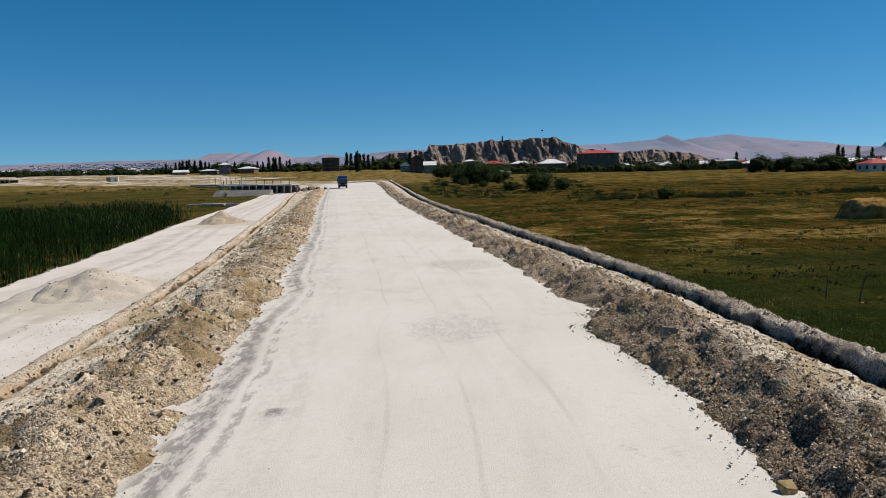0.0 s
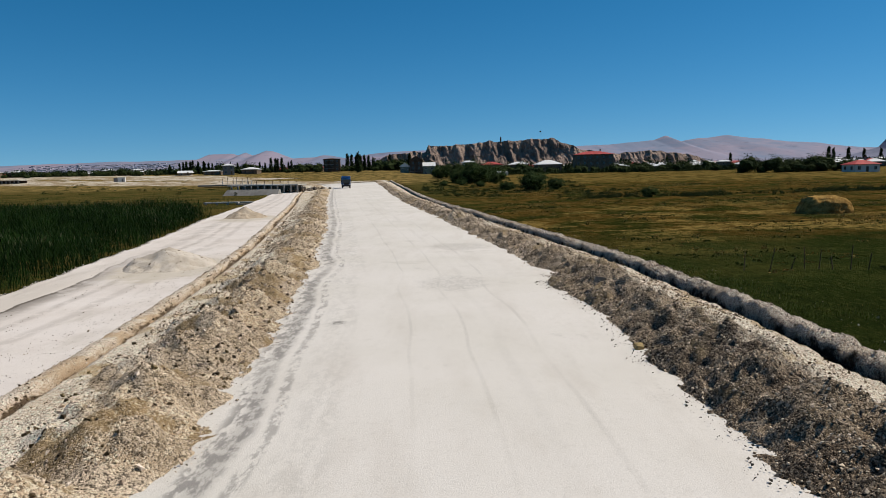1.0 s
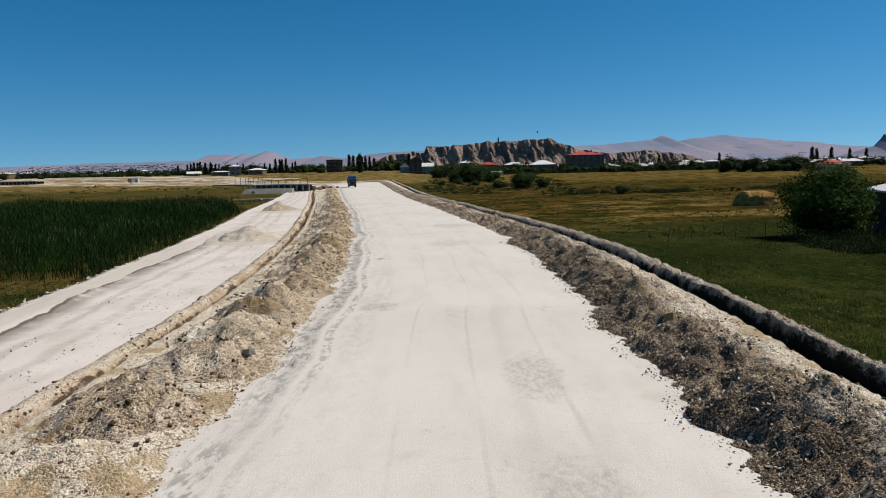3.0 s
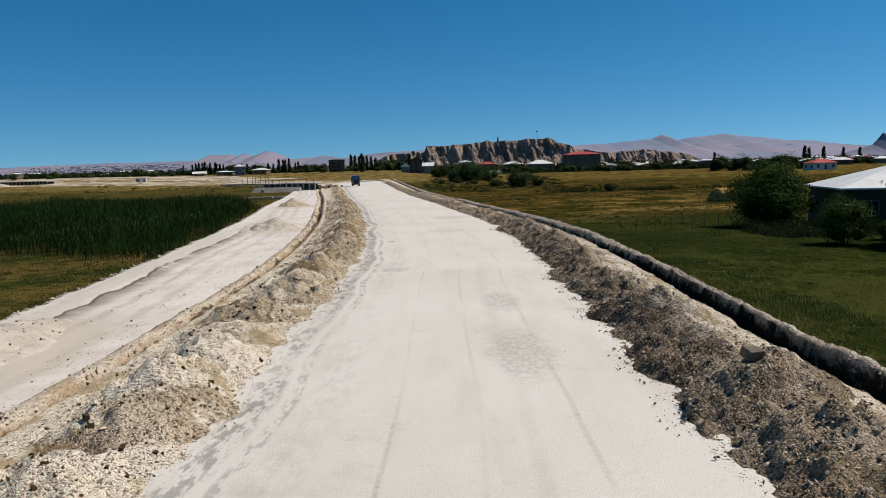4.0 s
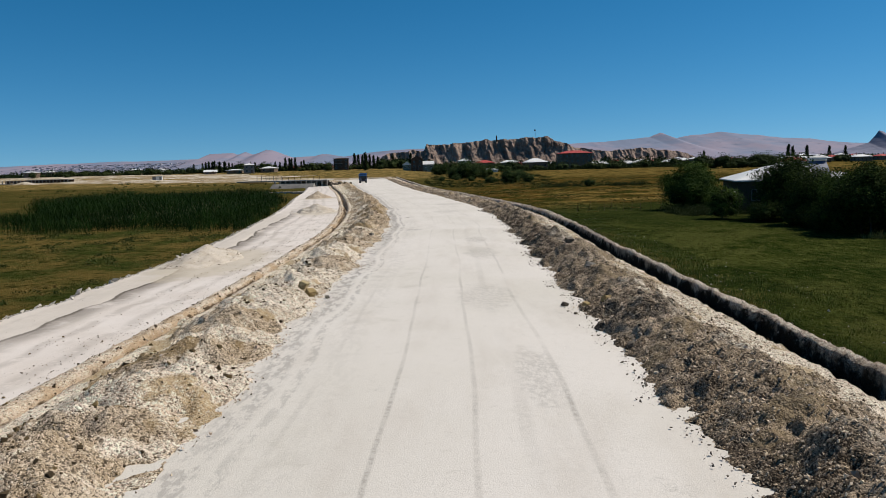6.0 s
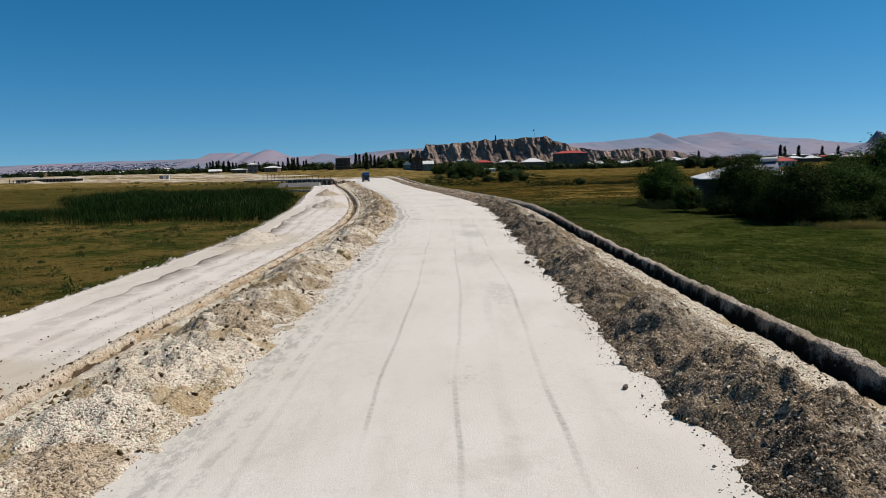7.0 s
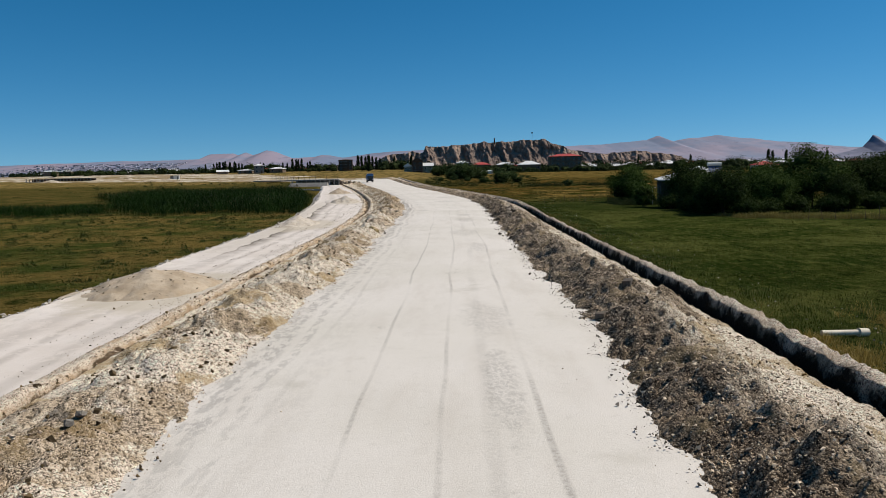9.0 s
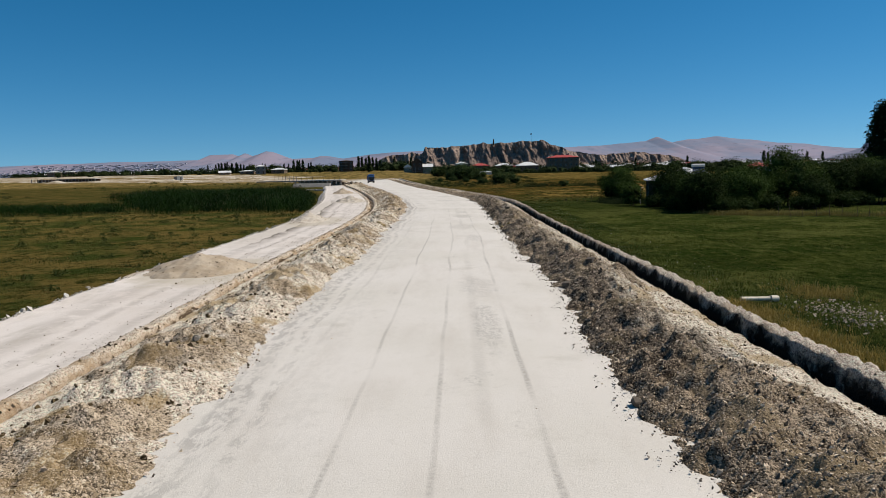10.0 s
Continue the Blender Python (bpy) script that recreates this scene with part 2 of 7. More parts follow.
def gravel_material(name, pale, mid, dark, tint, darkness=0.5, seed=0.0, soil=0.5, second=None, change=(18, 30), shelf=None, cut=0.59, bed=None, inner=None, blend=0.06, loads=None, relief=0.9):
    """second: the palette past a stretch of the road; shelf: the palette past a line across the strip."""
    k = Mat(name, 0.95, 0.05)
    vec = k.warped(seed)
    c = stone_by_stone(k, vec, pale, mid, dark, tint, darkness, soil)
    if second:
        y = k.math("ADD", k.axis(1), k.math("MULTIPLY", k.math("SUBTRACT", k.noise(0.35, 4), 0.5), 22.0))
        c = k.mix(k.ramp(y, *change), c, stone_by_stone(k, vec, *second))
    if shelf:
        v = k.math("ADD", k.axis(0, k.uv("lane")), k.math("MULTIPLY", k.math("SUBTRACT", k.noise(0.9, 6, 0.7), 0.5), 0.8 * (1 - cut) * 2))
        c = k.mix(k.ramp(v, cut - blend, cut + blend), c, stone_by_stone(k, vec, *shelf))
    if inner:
        v = k.math("ADD", k.axis(0, k.uv("lane")), k.math("MULTIPLY", k.math("SUBTRACT", k.noise(0.8, 6, 0.7), 0.5), 0.5))
        c = k.mix(k.ramp(v, 0.36, 0.46, 1, 0), c, stone_by_stone(k, vec, *inner))
    if loads:
        tone = k.axis(0, k.uv("load"))
        some = k.math("MULTIPLY", k.ramp(tone, 0.55, 0.60), k.ramp(k.noise(1.1, 6, 0.7), 0.36, 0.5))
        c = k.mix(some, c, stone_by_stone(k, vec, *loads))
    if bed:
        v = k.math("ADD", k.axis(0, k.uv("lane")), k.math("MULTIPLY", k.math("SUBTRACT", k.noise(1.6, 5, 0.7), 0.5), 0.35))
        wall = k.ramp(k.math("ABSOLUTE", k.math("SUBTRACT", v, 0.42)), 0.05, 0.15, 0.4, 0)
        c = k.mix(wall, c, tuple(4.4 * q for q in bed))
        # dark-brown shade along the ditch bottom, put into the earth's colour
        gash_shade = k.ramp(k.math("ABSOLUTE", k.math("SUBTRACT", v, 0.52)), 0.06, 0.13, 1, 0)
        gash_shade = k.math("MULTIPLY", gash_shade, k.ramp(k.noise(0.8, 6, 0.75), 0.38, 0.5, 0.25, 0.97))
        c = k.mix(gash_shade, c, bed)
    h = k.math("ADD", k.math("MULTIPLY", k.cells(19, "Distance", vec), -0.8), k.math("MULTIPLY", k.cells(46, "Distance", vec), -0.4))
    h = k.math("ADD", h, k.math("MULTIPLY", k.noise(18, 5, 0.75, vec), 0.7))
    k.colour(c).bump(h, relief, 0.085)
    return k.m


def sand_material(name, pale, deep):
    k = Mat(name, 0.95, 0.05)
    c = k.mix(k.ramp(k.noise(0.9, 6, 0.65), 0.36, 0.66), pale, deep)
    c = k.mix(k.ramp(k.noise(14, 6, 0.8), 0.50, 0.66, 0, 0.55), c, tuple(0.6 * v for v in deep))
    c = k.mix(k.ramp(k.cells(3.5, "Distance"), 0.05, 0.12, 0.6, 0), c, tuple(0.3 * v for v in deep))
    k.colour(c).bump(k.noise(10, 7, 0.75), 0.7, 0.06)
    return k.m


def stone_material(name, a, b, c3, share=0.1):
    k = Mat(name, 0.9, 0.12)
    r = k.island()
    c = k.mix(k.ramp(r, share, share + 0.5), a, b)
    c = k.mix(k.ramp(r, 0.75, 0.95), c, c3)
    c = k.mix(k.ramp(k.noise(9, 5, 0.7), 0.35, 0.7, 0, 0.5), c, tuple(v * 0.55 for v in a))
    k.colour(c).bump(k.noise(30, 5, 0.7), 0.4, 0.02)
    return k.m


def field_material():
    """Meadow: green near the damp ground, ochre where it is mown and dry."""
    k = Mat("meadow", 1.0, 0.0)
    y = k.axis(1)
    x = k.axis(0)
    warp = k.math("MULTIPLY", k.math("SUBTRACT", k.noise(0.035, 4), 0.5), 70.0)
    dry = k.ramp(k.math("ADD", y, warp), 30, 62)
    east = k.ramp(x, -15, 8)
    west = k.math("SUBTRACT", 1.0, east)
    tuft = k.noise(1.0, 9, 0.80, k.mapped((1.3, 0.55, 1)))
    broad = k.noise(0.13, 7, 0.66, k.mapped((0.9, 0.8, 1), 0.1))
    fleck = k.noise(5.0, 6, 0.8, k.mapped((1.1, 0.5, 1)))
    streak = k.noise(0.30, 8, 0.72, k.mapped((0.9, 0.6, 1), 0.06))
    fine = k.noise(1.1, 8, 0.78, k.mapped((1.1, 0.55, 1), -0.05))
    green = k.mix(k.ramp(k.noise(0.2, 6, 0.65), 0.38, 0.66), (0.030, 0.047, 0.0095), (0.064, 0.078, 0.017))
    green = k.mix(k.ramp(tuft, 0.50, 0.66, 0, 0.75), green, (0.145, 0.142, 0.038))
    green = k.mix(k.ramp(tuft, 0.48, 0.36, 0, 0.85), green, (0.007, 0.012, 0.003))
    dryland = k.mix(k.ramp(broad, 0.42, 0.56), (0.028, 0.034, 0.007), (0.110, 0.064, 0.015))
    dryland = k.mix(k.ramp(streak, 0.52, 0.62, 0, 0.8), dryland, (0.175, 0.112, 0.031))
    dryland = k.mix(k.ramp(streak, 0.47, 0.38, 0, 0.75), dryland, (0.026, 0.031, 0.007))
    dryland = k.mix(k.ramp(fine, 0.56, 0.64, 0, 0.65), dryland, (0.25, 0.18, 0.058))
    dryland = k.mix(k.ramp(fine, 0.47, 0.38, 0, 0.85), dryland, (0.010, 0.011, 0.003))
    gold = k.ramp(k.noise(0.085, 6, 0.68, k.mapped((0.8, 0.9, 1), -0.1)), 0.50, 0.58)
    gold = k.math("MULTIPLY", gold, k.math("MULTIPLY", k.ramp(y, 32, 44), k.ramp(y, 88, 112, 1, 0.0)))
    dryland = k.mix(k.math("MULTIPLY", gold, k.ramp(fine, 0.42, 0.56, 0.1, 0.9)), dryland, (0.36, 0.245, 0.07))
    stubble = k.math("MULTIPLY", k.ramp(y, 195, 235), k.ramp(y, 360, 400, 1, 0))
    dryland = k.mix(k.math("MULTIPLY", stubble, k.ramp(streak, 0.44, 0.58, 0.05, 0.75)), dryland, (0.27, 0.185, 0.055))
    meadow = k.noise(0.07, 7, 0.7)
    green = k.mix(k.ramp(meadow, 0.51, 0.60, 0, 0.7), green, (0.125, 0.130, 0.034))
    green = k.mix(k.ramp(meadow, 0.47, 0.38, 0, 0.55), green, (0.016, 0.026, 0.005))
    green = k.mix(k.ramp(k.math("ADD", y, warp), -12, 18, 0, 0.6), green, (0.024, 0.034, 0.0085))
    c = k.mix(k.math("MULTIPLY", dry, east), green, dryland)
    wet = k.mix(k.ramp(k.noise(0.11, 7, 0.68), 0.41, 0.57), (0.054, 0.072, 0.016), (0.20, 0.14, 0.04))
    wet = k.mix(k.ramp(k.noise(0.5, 7, 0.72), 0.52, 0.62, 0, 0.7), wet, (0.10, 0.095, 0.026))
    wet = k.mix(k.ramp(k.noise(0.8, 7, 0.75), 0.50, 0.38, 0, 0.85), wet, (0.022, 0.030, 0.007))
    wet = k.mix(k.ramp(y, 50, 85, 0, 0.75), wet, k.mix(k.ramp(broad, 0.44, 0.58), (0.055, 0.052, 0.015), (0.115, 0.078, 0.024)))
    c = k.mix(k.math("MULTIPLY", west, 0.95), c, wet)
    c = k.mix(k.ramp(fleck, 0.58, 0.68, 0, 0.7), c, (0.17, 0.14, 0.05))
    c = k.mix(k.ramp(fleck, 0.46, 0.36, 0, 0.7), c, (0.006, 0.010, 0.003))
    blade = k.noise(2.2, 7, 0.8, k.mapped((1.2, 0.4, 1), 0.15))
    c = k.mix(k.ramp(blade, 0.55, 0.65, 0, 0.5), c, (0.10, 0.115, 0.032))
    c = k.mix(k.ramp(blade, 0.46, 0.37, 0, 0.6), c, (0.010, 0.016, 0.004))
    straw = k.mix(k.ramp(streak, 0.42, 0.58), (0.31, 0.21, 0.075), (0.085, 0.07, 0.022))
    c = k.mix(k.math("MULTIPLY", k.math("MULTIPLY", k.ramp(k.math("ADD", y, warp), 215, 270), west), 0.9), c, straw)
    far = k.ramp(y, 450, 900)
    c = k.mix(far, c, k.mix(k.ramp(k.noise(0.012, 5, 0.7), 0.4, 0.6), (0.035, 0.042, 0.02), (0.12, 0.10, 0.062)))
    c = k.mix(k.ramp(k.noise(14, 4, 0.75), 0.4, 0.8, 0, 0.35), c, (0.014, 0.018, 0.005))
    k.colour(c).bump(k.noise(2.2, 8, 0.8), 1.0, 0.4)
    return k.m


def leaf_material(name, a, b, c3=None, clumps=0.0):
    k = Mat(name, 0.8, 0.05)
    r = k.island()
    c = k.mix(r, a, b)
    if c3:
        c = k.mix(k.ramp(r, 0.8, 1.0), c, c3)
    c = k.mix(k.ramp(k.noise(0.8, 3), 0.35, 0.7, 0, 0.5), c, tuple(v * 0.6 for v in a))
    if clumps:
        c = k.mix(k.ramp(k.noise(0.33, 4, 0.65), 0.50, 0.62, 0, clumps), c, tuple(1.7 * v for v in b))
        c = k.mix(k.ramp(k.noise(0.33, 4, 0.65), 0.48, 0.36, 0, clumps), c, tuple(0.5 * v for v in a))
    k.colour(c)
    glow = k.t.nodes.new("ShaderNodeBsdfTranslucent")
    k.put(glow.inputs["Color"], c)
    both = k.t.nodes.new("ShaderNodeMixShader")
    both.inputs[0].default_value = 0.16
    k.t.links.new(k.b.outputs[0], both.inputs[1])
    k.t.links.new(glow.outputs[0], both.inputs[2])
    k.t.links.new(both.outputs[0], k.t.nodes["Material Output"].inputs["Surface"])
    return k.m


def bark_material():
    k = Mat("bark", 0.95, 0.05)
    c = k.mix(k.ramp(k.noise(4, 5, 0.7, k.mapped((4, 4, 0.8))), 0.35, 0.7), (0.09, 0.07, 0.05), (0.035, 0.028, 0.02))
    k.colour(c).bump(k.noise(10, 4, 0.7, k.mapped((5, 5, 1))), 0.8, 0.05)
    return k.m


def cliff_material():
    k = Mat("cliff_rock", 0.95, 0.05)
    c = k.mix(k.ramp(k.noise(0.025, 6, 0.65), 0.38, 0.66), (0.40, 0.295, 0.235), (0.23, 0.17, 0.14))
    c = k.mix(k.ramp(k.noise(0.06, 6, 0.7, k.mapped((1, 1, 0.25))), 0.5, 0.68, 0, 0.75), c, (0.10, 0.085, 0.08))
    k.colour(c).bump(k.noise(0.12, 6, 0.7), 1.0, 6.0)
    return k.m


def mountain_material(name, a, b, scale=0.007):
    k = Mat(name, 1.0, 0.0)
    c = k.mix(k.ramp(k.noise(scale, 8, 0.7, k.mapped((1, 0.5, 4))), 0.40, 0.60), a, b)
    c = k.mix(k.ramp(k.noise(scale * 5, 6, 0.7, k.mapped((1, 0.3, 4))), 0.55, 0.68, 0, 0.5), c, tuple(v * 0.6 for v in b))
    k.colour(c)
    return k.m


M_ROAD = road_material()
M_TRACK = track_material()
M_BANK_L = gravel_material("pale_rubble", (0.78, 0.645, 0.52), (0.64, 0.505, 0.38), (0.055, 0.038, 0.024), (0.44, 0.32, 0.185), 0.5, soil=0.45, relief=0.6,
                           second=((0.73, 0.575, 0.42), (0.51, 0.375, 0.245), (0.04, 0.028, 0.018), (0.30, 0.205, 0.105), 0.75, 0.62), change=(-16, 2),
                           inner=((0.80, 0.66, 0.52), (0.66, 0.52, 0.385), (0.09, 0.065, 0.042), (0.46, 0.335, 0.19), 0.35, 0.45),
                           loads=((0.56, 0.45, 0.33), (0.38, 0.29, 0.19), (0.035, 0.026, 0.017), (0.27, 0.19, 0.10), 0.7, 0.5))
M_BANK_R = gravel_material("dark_rubble", (0.31, 0.24, 0.17), (0.10, 0.075, 0.053), (0.006, 0.005, 0.004), (0.15, 0.115, 0.07), 0.85, 0.7, soil=0.3, relief=0.6,
                           second=((0.56, 0.45, 0.335), (0.32, 0.245, 0.17), (0.05, 0.038, 0.026), (0.33, 0.24, 0.135), 0.7), change=(12, 26),
                           shelf=((0.76, 0.64, 0.515), (0.59, 0.475, 0.36), (0.07, 0.052, 0.036), (0.42, 0.315, 0.19), 0.5), cut=0.52, blend=0.16,
                           loads=((0.40, 0.315, 0.225), (0.20, 0.15, 0.10), (0.015, 0.012, 0.009), (0.24, 0.18, 0.11), 0.8, 0.4))
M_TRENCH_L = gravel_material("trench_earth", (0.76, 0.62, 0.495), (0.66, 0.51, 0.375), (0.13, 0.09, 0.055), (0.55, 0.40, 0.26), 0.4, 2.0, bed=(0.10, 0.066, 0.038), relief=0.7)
# shade of the ditch walls and berm face is put into the dark palette
M_TRENCH_R = gravel_material("berm_and_ditch_shade", (0.060, 0.045, 0.032), (0.034, 0.025, 0.018), (0.008, 0.006, 0.005), (0.05, 0.036, 0.022), 0.5, 3.0,
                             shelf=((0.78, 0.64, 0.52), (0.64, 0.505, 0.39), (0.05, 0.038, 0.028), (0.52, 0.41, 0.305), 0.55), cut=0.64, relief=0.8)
M_PILE = sand_material("tipped_sand", (0.52, 0.43, 0.325), (0.40, 0.315, 0.22))
M_PILE_PALE = sand_material("chalky_sand", (0.60, 0.53, 0.445), (0.47, 0.405, 0.325))
M_STONE_L = stone_material("pale_stones", (0.81, 0.675, 0.545), (0.60, 0.46, 0.335), (0.07, 0.05, 0.034))
M_STONE_R = stone_material("dark_stones", (0.84, 0.68, 0.50), (0.48, 0.345, 0.215), (0.022, 0.017, 0.012), 0.42)
M_STONE_D = stone_material("broken_stones", (0.30, 0.26, 0.215), (0.11, 0.092, 0.072), (0.03, 0.025, 0.02))
M_STONE_T = stone_material("tan_stones", (0.66, 0.535, 0.41), (0.44, 0.335, 0.235), (0.10, 0.072, 0.05))
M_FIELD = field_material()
M_GRASS = leaf_material("grass_blades", (0.042, 0.064, 0.014), (0.085, 0.098, 0.025), (0.20, 0.16, 0.05))
M_VERGE = leaf_material("verge_grass", (0.060, 0.092, 0.018), (0.125, 0.150, 0.034), (0.22, 0.20, 0.07))
M_MARSH = leaf_material("marsh_tussocks", (0.045, 0.068, 0.016), (0.095, 0.105, 0.028), (0.20, 0.155, 0.05))
M_DRYGRASS = leaf_material("dry_grass", (0.28, 0.19, 0.06), (0.16, 0.125, 0.037), (0.07, 0.075, 0.02))
M_REED = leaf_material("reed_leaves", (0.006, 0.020, 0.0035), (0.018, 0.042, 0.007), (0.046, 0.064, 0.016), 0.6)
M_WEED = leaf_material("meadow_weeds", (0.028, 0.046, 0.012), (0.055, 0.068, 0.02), (0.11, 0.095, 0.03))
M_YELLOW = leaf_material("yellowing_weeds", (0.32, 0.25, 0.075), (0.17, 0.165, 0.04), (0.42, 0.30, 0.12))
M_GOLD = leaf_material("golden_grass", (0.46, 0.33, 0.09), (0.28, 0.21, 0.055), (0.55, 0.42, 0.18))
M_PLUME = leaf_material("reed_plumes", (0.13, 0.135, 0.07), (0.075, 0.09, 0.038))
M_LEAF = leaf_material("willow_leaves", (0.018, 0.042, 0.007), (0.100, 0.148, 0.027))
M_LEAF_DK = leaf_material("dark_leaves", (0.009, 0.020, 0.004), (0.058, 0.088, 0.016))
M_POPLAR = leaf_material("poplar_leaves", (0.016, 0.030, 0.012), (0.034, 0.050, 0.018))
M_VILLAGE = leaf_material("village_leaves", (0.020, 0.034, 0.011), (0.048, 0.064, 0.019))
M_BARK = bark_material()
M_CLIFF = cliff_material()
# lavender and blue put the haze of distance into the mountains' base colour
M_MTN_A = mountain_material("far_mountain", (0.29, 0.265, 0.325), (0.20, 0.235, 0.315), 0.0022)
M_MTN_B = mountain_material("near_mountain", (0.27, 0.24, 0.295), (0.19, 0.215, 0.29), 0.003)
M_CONCRETE = plain("concrete", (0.52, 0.49, 0.44), 0.9, 0.1)
M_CONCRETE_DK = plain("dark_concrete", (0.30, 0.275, 0.245), 0.8, 0.2)
M_TIN = plain("pale_tin_roof", (0.78, 0.77, 0.74), 0.5, 0.4, 0.0, 0.15, 0.6)
M_REDROOF = plain("red_roof", (0.46, 0.075, 0.065), 0.7, 0.2, 0, 0.3, 0.6)
M_PLASTER = plain("grey_plaster", (0.23, 0.215, 0.20), 0.9, 0.1, 0, 0.25, 0.5)
M_WHITEWALL = plain("white_plaster", (0.70, 0.68, 0.63), 0.9, 0.1, 0, 0.15, 0.5)
M_BROWNWALL = plain("brown_plaster", (0.11, 0.078, 0.058), 0.9, 0.1, 0, 0.3, 0.5)
M_UMBER = plain("umber_plaster", (0.21, 0.155, 0.11), 0.9, 0.1, 0, 0.3, 0.5)
M_DARKWALL = plain("dark_plaster", (0.10, 0.075, 0.052), 0.9, 0.1, 0, 0.3, 0.5)
M_TEAL = plain("teal_plaster", (0.19, 0.24, 0.19), 0.9, 0.1, 0, 0.25, 0.5)
M_GLASS = plain("window_glass", (0.02, 0.025, 0.03), 0.08, 0.6, 0, 0.1)
M_WOOD = plain("weathered_wood", (0.14, 0.105, 0.075), 0.9, 0.1, 0, 0.4)
M_BLUE = plain("blue_paint", (0.02, 0.16, 0.42), 0.35, 0.5, 0, 0.2)
M_BLUE_DK = plain("dark_blue_paint", (0.015, 0.05, 0.14), 0.4, 0.5, 0, 0.2)
M_RUBBER = plain("rubber", (0.02, 0.02, 0.02), 0.85, 0.2)
M_STEEL = plain("steel", (0.45, 0.45, 0.46), 0.4, 0.5, 0.8)
M_RUST = plain("rusty_steel", (0.16, 0.085, 0.05), 0.85, 0.2, 0.3)
M_HAY = None


def hay_material():
    k = Mat("hay", 1.0, 0.0)
    c = k.mix(k.ramp(k.noise(1.2, 5, 0.65), 0.35, 0.7), (0.70, 0.44, 0.145), (0.36, 0.20, 0.06))
    c = k.mix(k.ramp(k.noise(14, 4, 0.75, k.mapped((1, 1, 3))), 0.38, 0.7, 0, 0.65), c, (0.10, 0.055, 0.018))
    k.colour(c).bump(k.noise(7, 6, 0.8), 1.0, 0.25)
    return k.m


M_HAY = hay_material()


# ---- geometry helpers ----
def lattice(ix, iy, seed):
    h = (ix.astype(np.int64) * 374761393 + iy.astype(np.int64) * 668265263 + seed * 974711) & 0xFFFFFFFF
    h = ((h ^ (h >> 13)) * 1274126177) & 0xFFFFFFFF
    h = ((h ^ (h >> 16)) * 73244475) & 0xFFFFFFFF
    return ((h ^ (h >> 15)) & 0xFFFF) / 65535.0


def vnoise(x, y, seed=0):
    """Value noise of 0 to 1 over arrays."""
    x, y = np.broadcast_arrays(np.asarray(x, float), np.asarray(y, float))
    fx, fy = np.floor(x), np.floor(y)
    u, v = x - fx, y - fy
    u, v = u * u * (3 - 2 * u), v * v * (3 - 2 * v)
    a, b = lattice(fx, fy, seed), lattice(fx + 1, fy, seed)
    c, d = lattice(fx, fy + 1, seed), lattice(fx + 1, fy + 1, seed)
    return (a * (1 - u) + b * u) * (1 - v) + (c * (1 - u) + d * u) * v


def fbm(x, y, size, octaves=4, seed=0, gain=0.5):
    out, amp, total = 0.0, 1.0, 0.0
    for o in range(octaves):
        out = out + amp * (vnoise(x / size + 13.7 * o, y / size - 7.1 * o, seed + o) - 0.5) * 2
        total += amp
        amp *= gain
        size /= 2.1
    return out / total


def sstep(a, b, x):
    t = np.clip((np.asarray(x, float) - a) / (b - a), 0, 1)
    return t * t * (3 - 2 * t)


def fill_mesh(me, verts, faces, smooth=False):
    """Fill a mesh from arrays: verts (n, 3), faces (m, 3 or 4)."""
    verts = np.asarray(verts, np.float32)
    faces = np.asarray(faces, np.int32)
    m, k = faces.shape
    me.vertices.add(len(verts))
    me.vertices.foreach_set("co", verts.ravel())
    me.loops.add(m * k)
    me.loops.foreach_set("vertex_index", faces.ravel())
    me.polygons.add(m)
    me.polygons.foreach_set("loop_start", np.arange(m, dtype=np.int32) * k)
    me.polygons.foreach_set("use_smooth", np.full(m, smooth))
    me.update(calc_edges=True)
    me.validate()
    return me


def arrays(name, verts, faces, material, smooth=False, parent=None):
    me = fill_mesh(bpy.data.meshes.new(name), verts, faces, smooth)
    me.materials.append(material)
    ob = new(name, me)
    if parent:
        ob.parent = parent
    return ob


def grid_faces(ny, nx):
    i = np.arange(ny * nx).reshape(ny, nx)
    return np.stack([i[:-1, :-1], i[:-1, 1:], i[1:, 1:], i[1:, :-1]], -1).reshape(-1, 4)


def sheet(name, X, Y, Z, material, smooth=True):
    ny, nx = X.shape
    return arrays(name, np.stack([X, Y, Z], -1).reshape(-1, 3), grid_faces(ny, nx), material, smooth)


def lane_uv(ob, u, v, name="lane"):
    layer = ob.data.uv_layers.new(name=name)
    idx = np.empty(len(ob.data.loops), np.int32)
    ob.data.loops.foreach_get("vertex_index", idx)
    layer.data.foreach_set("uv", np.stack([u.ravel()[idx], v.ravel()[idx]], -1).astype(np.float32).ravel())


def part(name, bm, material, parent, label=""):
    me = bpy.data.meshes.new(name)
    bm.to_mesh(me)
    bm.free()
    me.materials.append(material)
    ob = new(name, me)
    ob.parent = parent
    if label:
        ob["label"] = label
    return ob


def empty(name, m, label, category, group="", kind=""):
    ob = new(name)
    ob.matrix_world = m
    return tagged(ob, label, category, group, kind)


def box(bm, x0, x1, y0, y1, z0, z1, bevel=0.0):
    r = bmesh.ops.create_cube(bm, size=1)
    bmesh.ops.scale(bm, vec=(x1 - x0, y1 - y0, z1 - z0), verts=r["verts"])
    bmesh.ops.translate(bm, vec=((x0 + x1) / 2, (y0 + y1) / 2, (z0 + z1) / 2), verts=r["verts"])
    if bevel:
        edges = list({e for v in r["verts"] for e in v.link_edges})
        bmesh.ops.bevel(bm, geom=edges, offset=bevel, segments=2, affect="EDGES", profile=0.5)
    return bm


